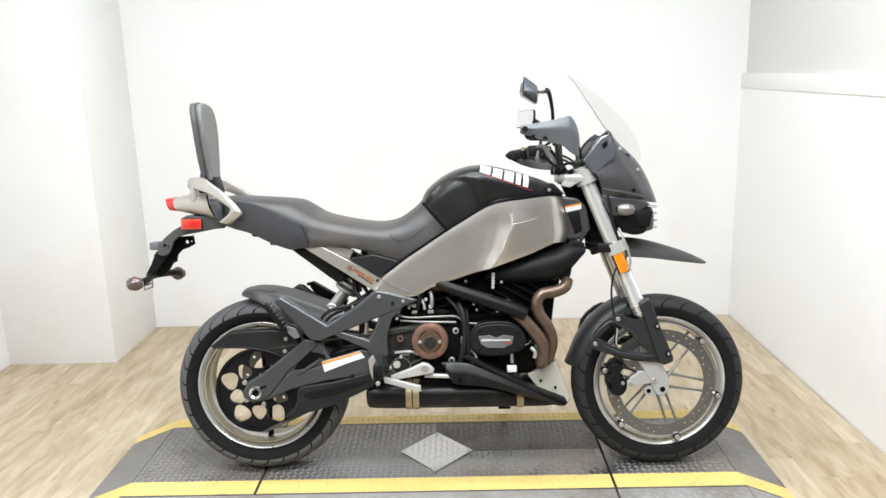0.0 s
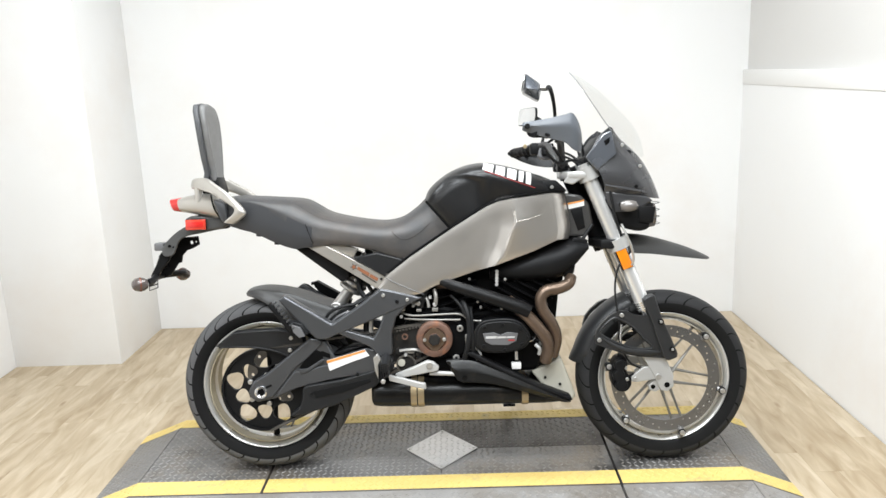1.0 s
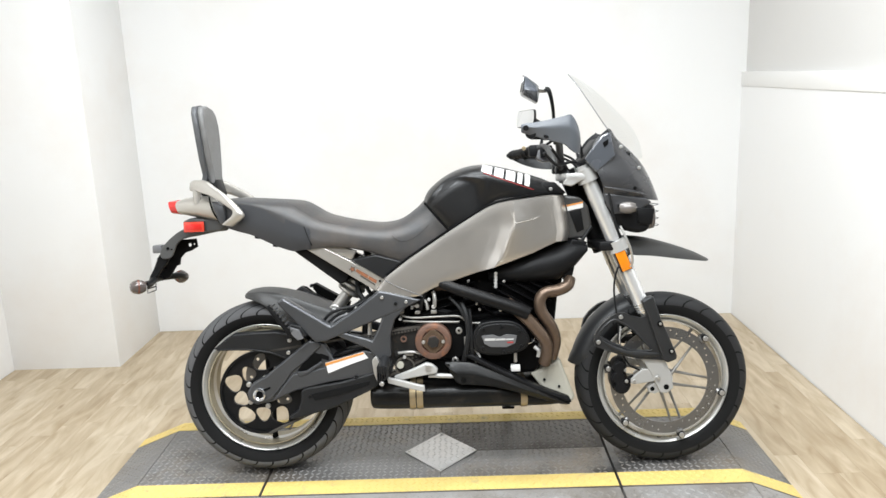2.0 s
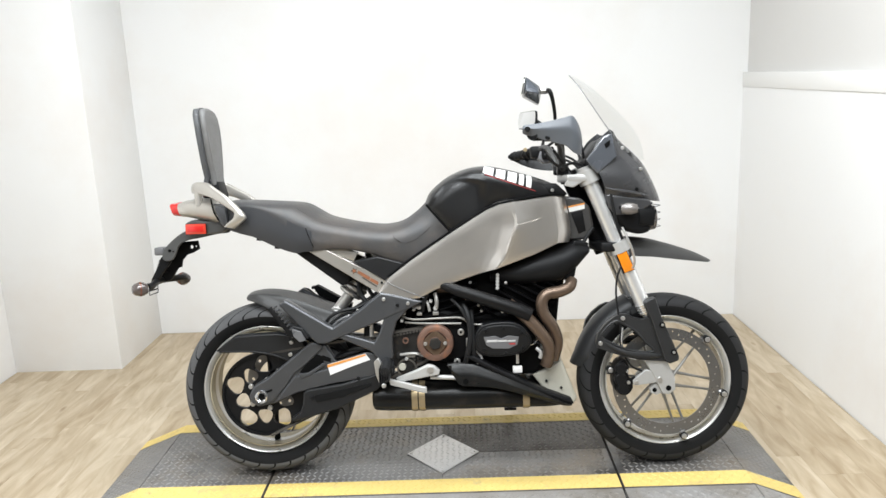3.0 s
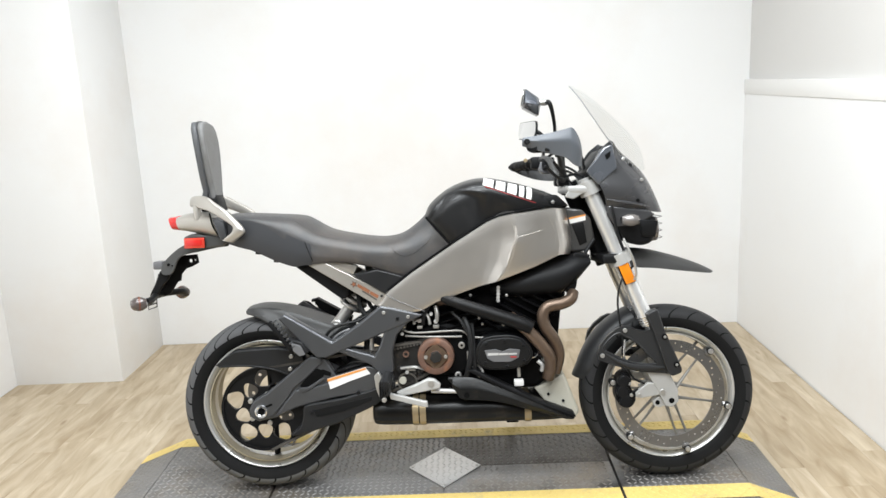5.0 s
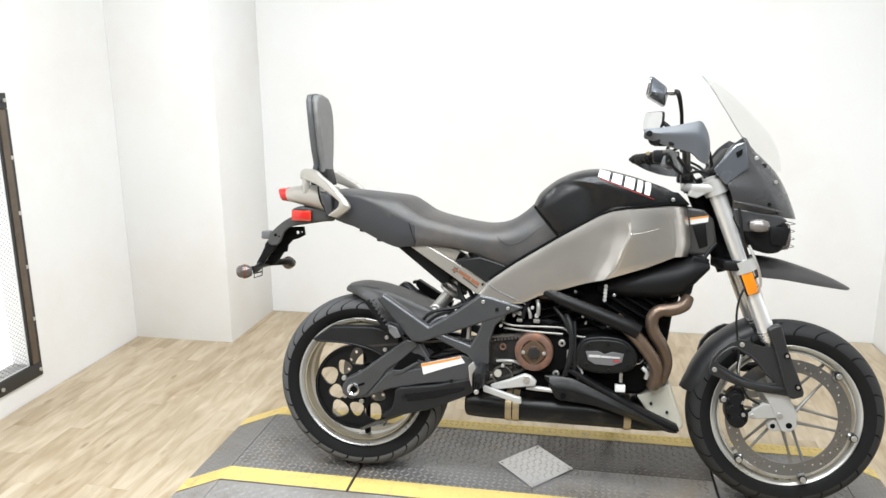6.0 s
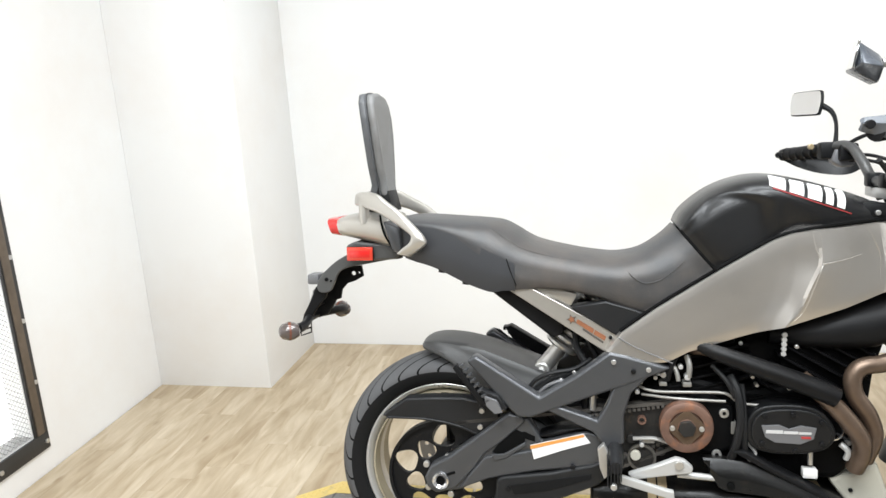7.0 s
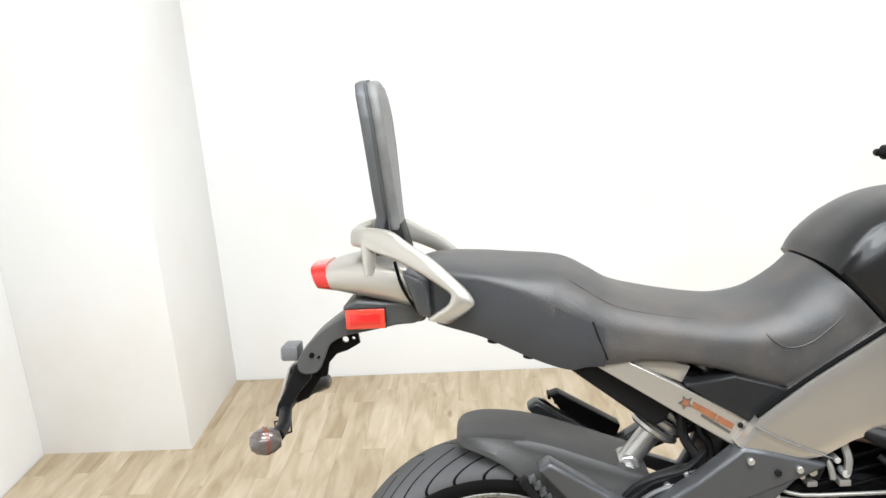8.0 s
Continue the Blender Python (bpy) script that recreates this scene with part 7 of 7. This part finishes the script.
        part("mirror_joint", rod(B(), (0.33, 0.378, 1.243), (0.345, 0.365, 1.232), 0.009, 12, 0.007), M_BLACK_METAL, st)
    for ob in set(bpy.data.objects) - before:
        kind = ob.name.split(".")[0]
        if ob.parent == bike and kind in ("grip", "switch_box", "lever", "lever_perch"):
            ob.location = (0.008, 0, 0.0) if s > 0 else (0.012, 0.01, 0.04)
part("clutch_perch", plate(B(), [(0.318, 1.085), (0.33, 1.125), (0.362, 1.13), (0.385, 1.10), (0.372, 1.07), (0.34, 1.068)], 0.19, 0.235, 0.006), M_GREYLABEL, bike, "worn grey clutch perch")
part("horn_button", disc(B(), 0.276, 0.222, 0.236, 1.124, 0.008, 0.002, 12), M_STRAP, bike)
for dz in (0.0, -0.014):
    part("clutch_cable", tube(B(), [(0.36, 0.2, 1.10 + dz), (0.40, 0.12, 1.095 + dz), (0.44, 0.02, 1.06 + dz), (0.45, -0.05, 0.99 + dz)], 0.0045, 8, 5), M_HOSE, bike)
part("brake_reservoir", rod(B(), (0.355, -0.19, 1.13), (0.352, -0.19, 1.17), 0.022, 18), M_BLACK, bike, "black brake fluid reservoir")
for pts in ([(0.34, -0.18, 1.12), (0.39, -0.12, 1.15), (0.44, -0.06, 1.12), (0.46, -0.03, 1.02)], [(0.33, -0.2, 1.1), (0.362, -0.15, 1.065), (0.40, -0.05, 1.035), (0.45, -0.02, 0.97)], [(0.34, 0.18, 1.12), (0.39, 0.12, 1.15), (0.44, 0.06, 1.12), (0.46, 0.03, 1.02)], [(0.30, -0.22, 1.09), (0.35, -0.16, 1.05), (0.41, -0.08, 1.06), (0.47, -0.06, 1.04)]):
    part("control_cable", tube(B(), pts, 0.005, 8, 6), M_HOSE, bike)
for s in (-1, 1):
    lensb = lathe(B(), [(0.001, -0.03), (0.014, -0.025), (0.02, -0.008), (0.02, 0.01), (0.014, 0.026), (0.001, 0.03)], 0, 0, 24, closed=False)
    lensb.transform(Matrix.Translation((0.578, s * 0.165, 0.902)) @ Matrix.Rotation(radians(90 + s * 12), 4, "Z"))
    sg = part("front_signal", lensb, M_SIGNAL_PALE, bike, "smoked front turn signal")
    part("signal_stalk", rod(B(), (0.56, s * 0.12, 0.905), (0.565, s * 0.155, 0.904), 0.010), M_BLACK, sg)

# ---- floor strips, one by one ----
STRIP = 0.086


def wood_material():
    mat = material("oak_laminate", (0.5, 0.4, 0.28), 0.4, grain=60, bump=0.01, var=0.1, stain=3)
    nt = mat.node_tree
    b = nt.nodes["Principled BSDF"]
    tc = next(k for k in nt.nodes if k.type == "TEX_COORD")
    geo = nt.nodes.new("ShaderNodeObjectInfo")
    isl = nt.nodes.new("ShaderNodeNewGeometry")
    rnd = nt.nodes.new("ShaderNodeMath")
    rnd.operation = "ADD"
    nt.links.new(geo.outputs["Random"], rnd.inputs[0])
    nt.links.new(isl.outputs["Random Per Island"], rnd.inputs[1])
    fr = nt.nodes.new("ShaderNodeMath")
    fr.operation = "FRACT"
    nt.links.new(rnd.outputs[0], fr.inputs[0])
    mp = nt.nodes.new("ShaderNodeMapping")
    mp.inputs["Scale"].default_value = (17, 3.4, 1)
    off = nt.nodes.new("ShaderNodeCombineXYZ")
    mul = nt.nodes.new("ShaderNodeMath")
    mul.operation = "MULTIPLY"
    mul.inputs[1].default_value = 37.0
    nt.links.new(fr.outputs[0], mul.inputs[0])
    nt.links.new(mul.outputs[0], off.inputs[0])
    nt.links.new(mul.outputs[0], off.inputs[1])
    nt.links.new(off.outputs[0], mp.inputs["Location"])
    nt.links.new(tc.outputs["Object"], mp.inputs["Vector"])
    gr = nt.nodes.new("ShaderNodeTexNoise")
    gr.inputs["Scale"].default_value, gr.inputs["Detail"].default_value, gr.inputs["Distortion"].default_value = 1.2, 8, 0.7
    nt.links.new(mp.outputs[0], gr.inputs["Vector"])
    ramp = nt.nodes.new("ShaderNodeValToRGB")
    ramp.color_ramp.elements[0].position, ramp.color_ramp.elements[1].position = 0.28, 0.72
    ramp.color_ramp.elements[0].color = (0.375, 0.288, 0.18, 1)
    ramp.color_ramp.elements[1].color = (0.61, 0.52, 0.39, 1)
    nt.links.new(gr.outputs["Fac"], ramp.inputs[0])
    tone = nt.nodes.new("ShaderNodeMix")
    tone.data_type, tone.blend_type = "RGBA", "MULTIPLY"
    tone.inputs[0].default_value = 1.0
    tr_ = nt.nodes.new("ShaderNodeValToRGB")
    tr_.color_ramp.elements[0].color = (0.79, 0.745, 0.68, 1)
    tr_.color_ramp.elements[1].color = (1.0, 1.0, 1.0, 1)
    nt.links.new(fr.outputs[0], tr_.inputs[0])
    nt.links.new(ramp.outputs[0], tone.inputs[6])
    nt.links.new(tr_.outputs[0], tone.inputs[7])
    mk = nt.nodes.new("ShaderNodeMapping")
    mk.inputs["Scale"].default_value = (9, 3.2, 1)
    nt.links.new(off.outputs[0], mk.inputs["Location"])
    nt.links.new(tc.outputs["Object"], mk.inputs["Vector"])
    vor = nt.nodes.new("ShaderNodeTexVoronoi")
    vor.inputs["Scale"].default_value = 1.0
    nt.links.new(mk.outputs[0], vor.inputs["Vector"])
    kr = nt.nodes.new("ShaderNodeValToRGB")
    kr.color_ramp.elements[0].position, kr.color_ramp.elements[1].position = 0.03, 0.12
    kr.color_ramp.elements[0].color, kr.color_ramp.elements[1].color = (0.55, 0.46, 0.36, 1), (1, 1, 1, 1)
    nt.links.new(vor.outputs["Distance"], kr.inputs[0])
    knot = nt.nodes.new("ShaderNodeMix")
    knot.data_type, knot.blend_type = "RGBA", "MULTIPLY"
    knot.inputs[0].default_value = 0.8
    nt.links.new(tone.outputs[2], knot.inputs[6])
    nt.links.new(kr.outputs[0], knot.inputs[7])
    nt.links.new(knot.outputs[2], b.inputs["Base Color"])
    return mat


M_WOOD = wood_material()
rng = random.Random(4)
LENGTHS = (0.46, 0.6, 0.78, 0.95, 1.15)
strip_mesh = {}


def strip_of(ln, w):
    if (ln, w) not in strip_mesh:
        bm = plate(B(), [(0.0002, 0.0002), (w - 0.0002, 0.0002), (w - 0.0002, ln - 0.0002), (0.0002, ln - 0.0002)], -0.0118, 0.0, 0.0, 1, axis="z")
        strip_mesh[ln, w] = finish(bm, "floor_strip", M_WOOD)
    return strip_mesh[ln, w]


verts, faces = [], []
near = 0
nrows = math.ceil((XR - XL - 0.008) / STRIP)
for i in range(nrows):
    x = XL + 0.004 + i * STRIP
    w = round(min(STRIP, XR - 0.005 - x), 4)
    y = YF - 0.06
    while y < YB - 0.02:
        ln = rng.choice(LENGTHS)
        if y < YF:
            ln = round(ln * (0.35 + 0.65 * rng.random()), 2)
        ln = round(min(ln, YB - 0.005 - y), 3)
        visible = -0.9 < y + ln and (x < -1.15 or x > 1.05 or y + ln > 0.35)
        if visible and near < 300:
            ob = new("floor_strip", strip_of(ln, w))
            ob.location = (x, y, 0)
            ob.parent = floor
            near += 1
        else:
            k = len(verts)
            verts += [(x + 0.0002, y, 0), (x + w - 0.0002, y, 0), (x + w - 0.0002, y + ln - 0.0004, 0), (x + 0.0002, y + ln - 0.0004, 0)]
            faces.append((k, k + 1, k + 2, k + 3))
        y += ln
me = bpy.data.meshes.new("floor_field")
me.from_pydata(verts, [], faces)
me.materials.append(M_WOOD)
ff = new("floor_field", me)
ff.parent = floor
tagged(ff, "more oak laminate strips", kind="stuff")
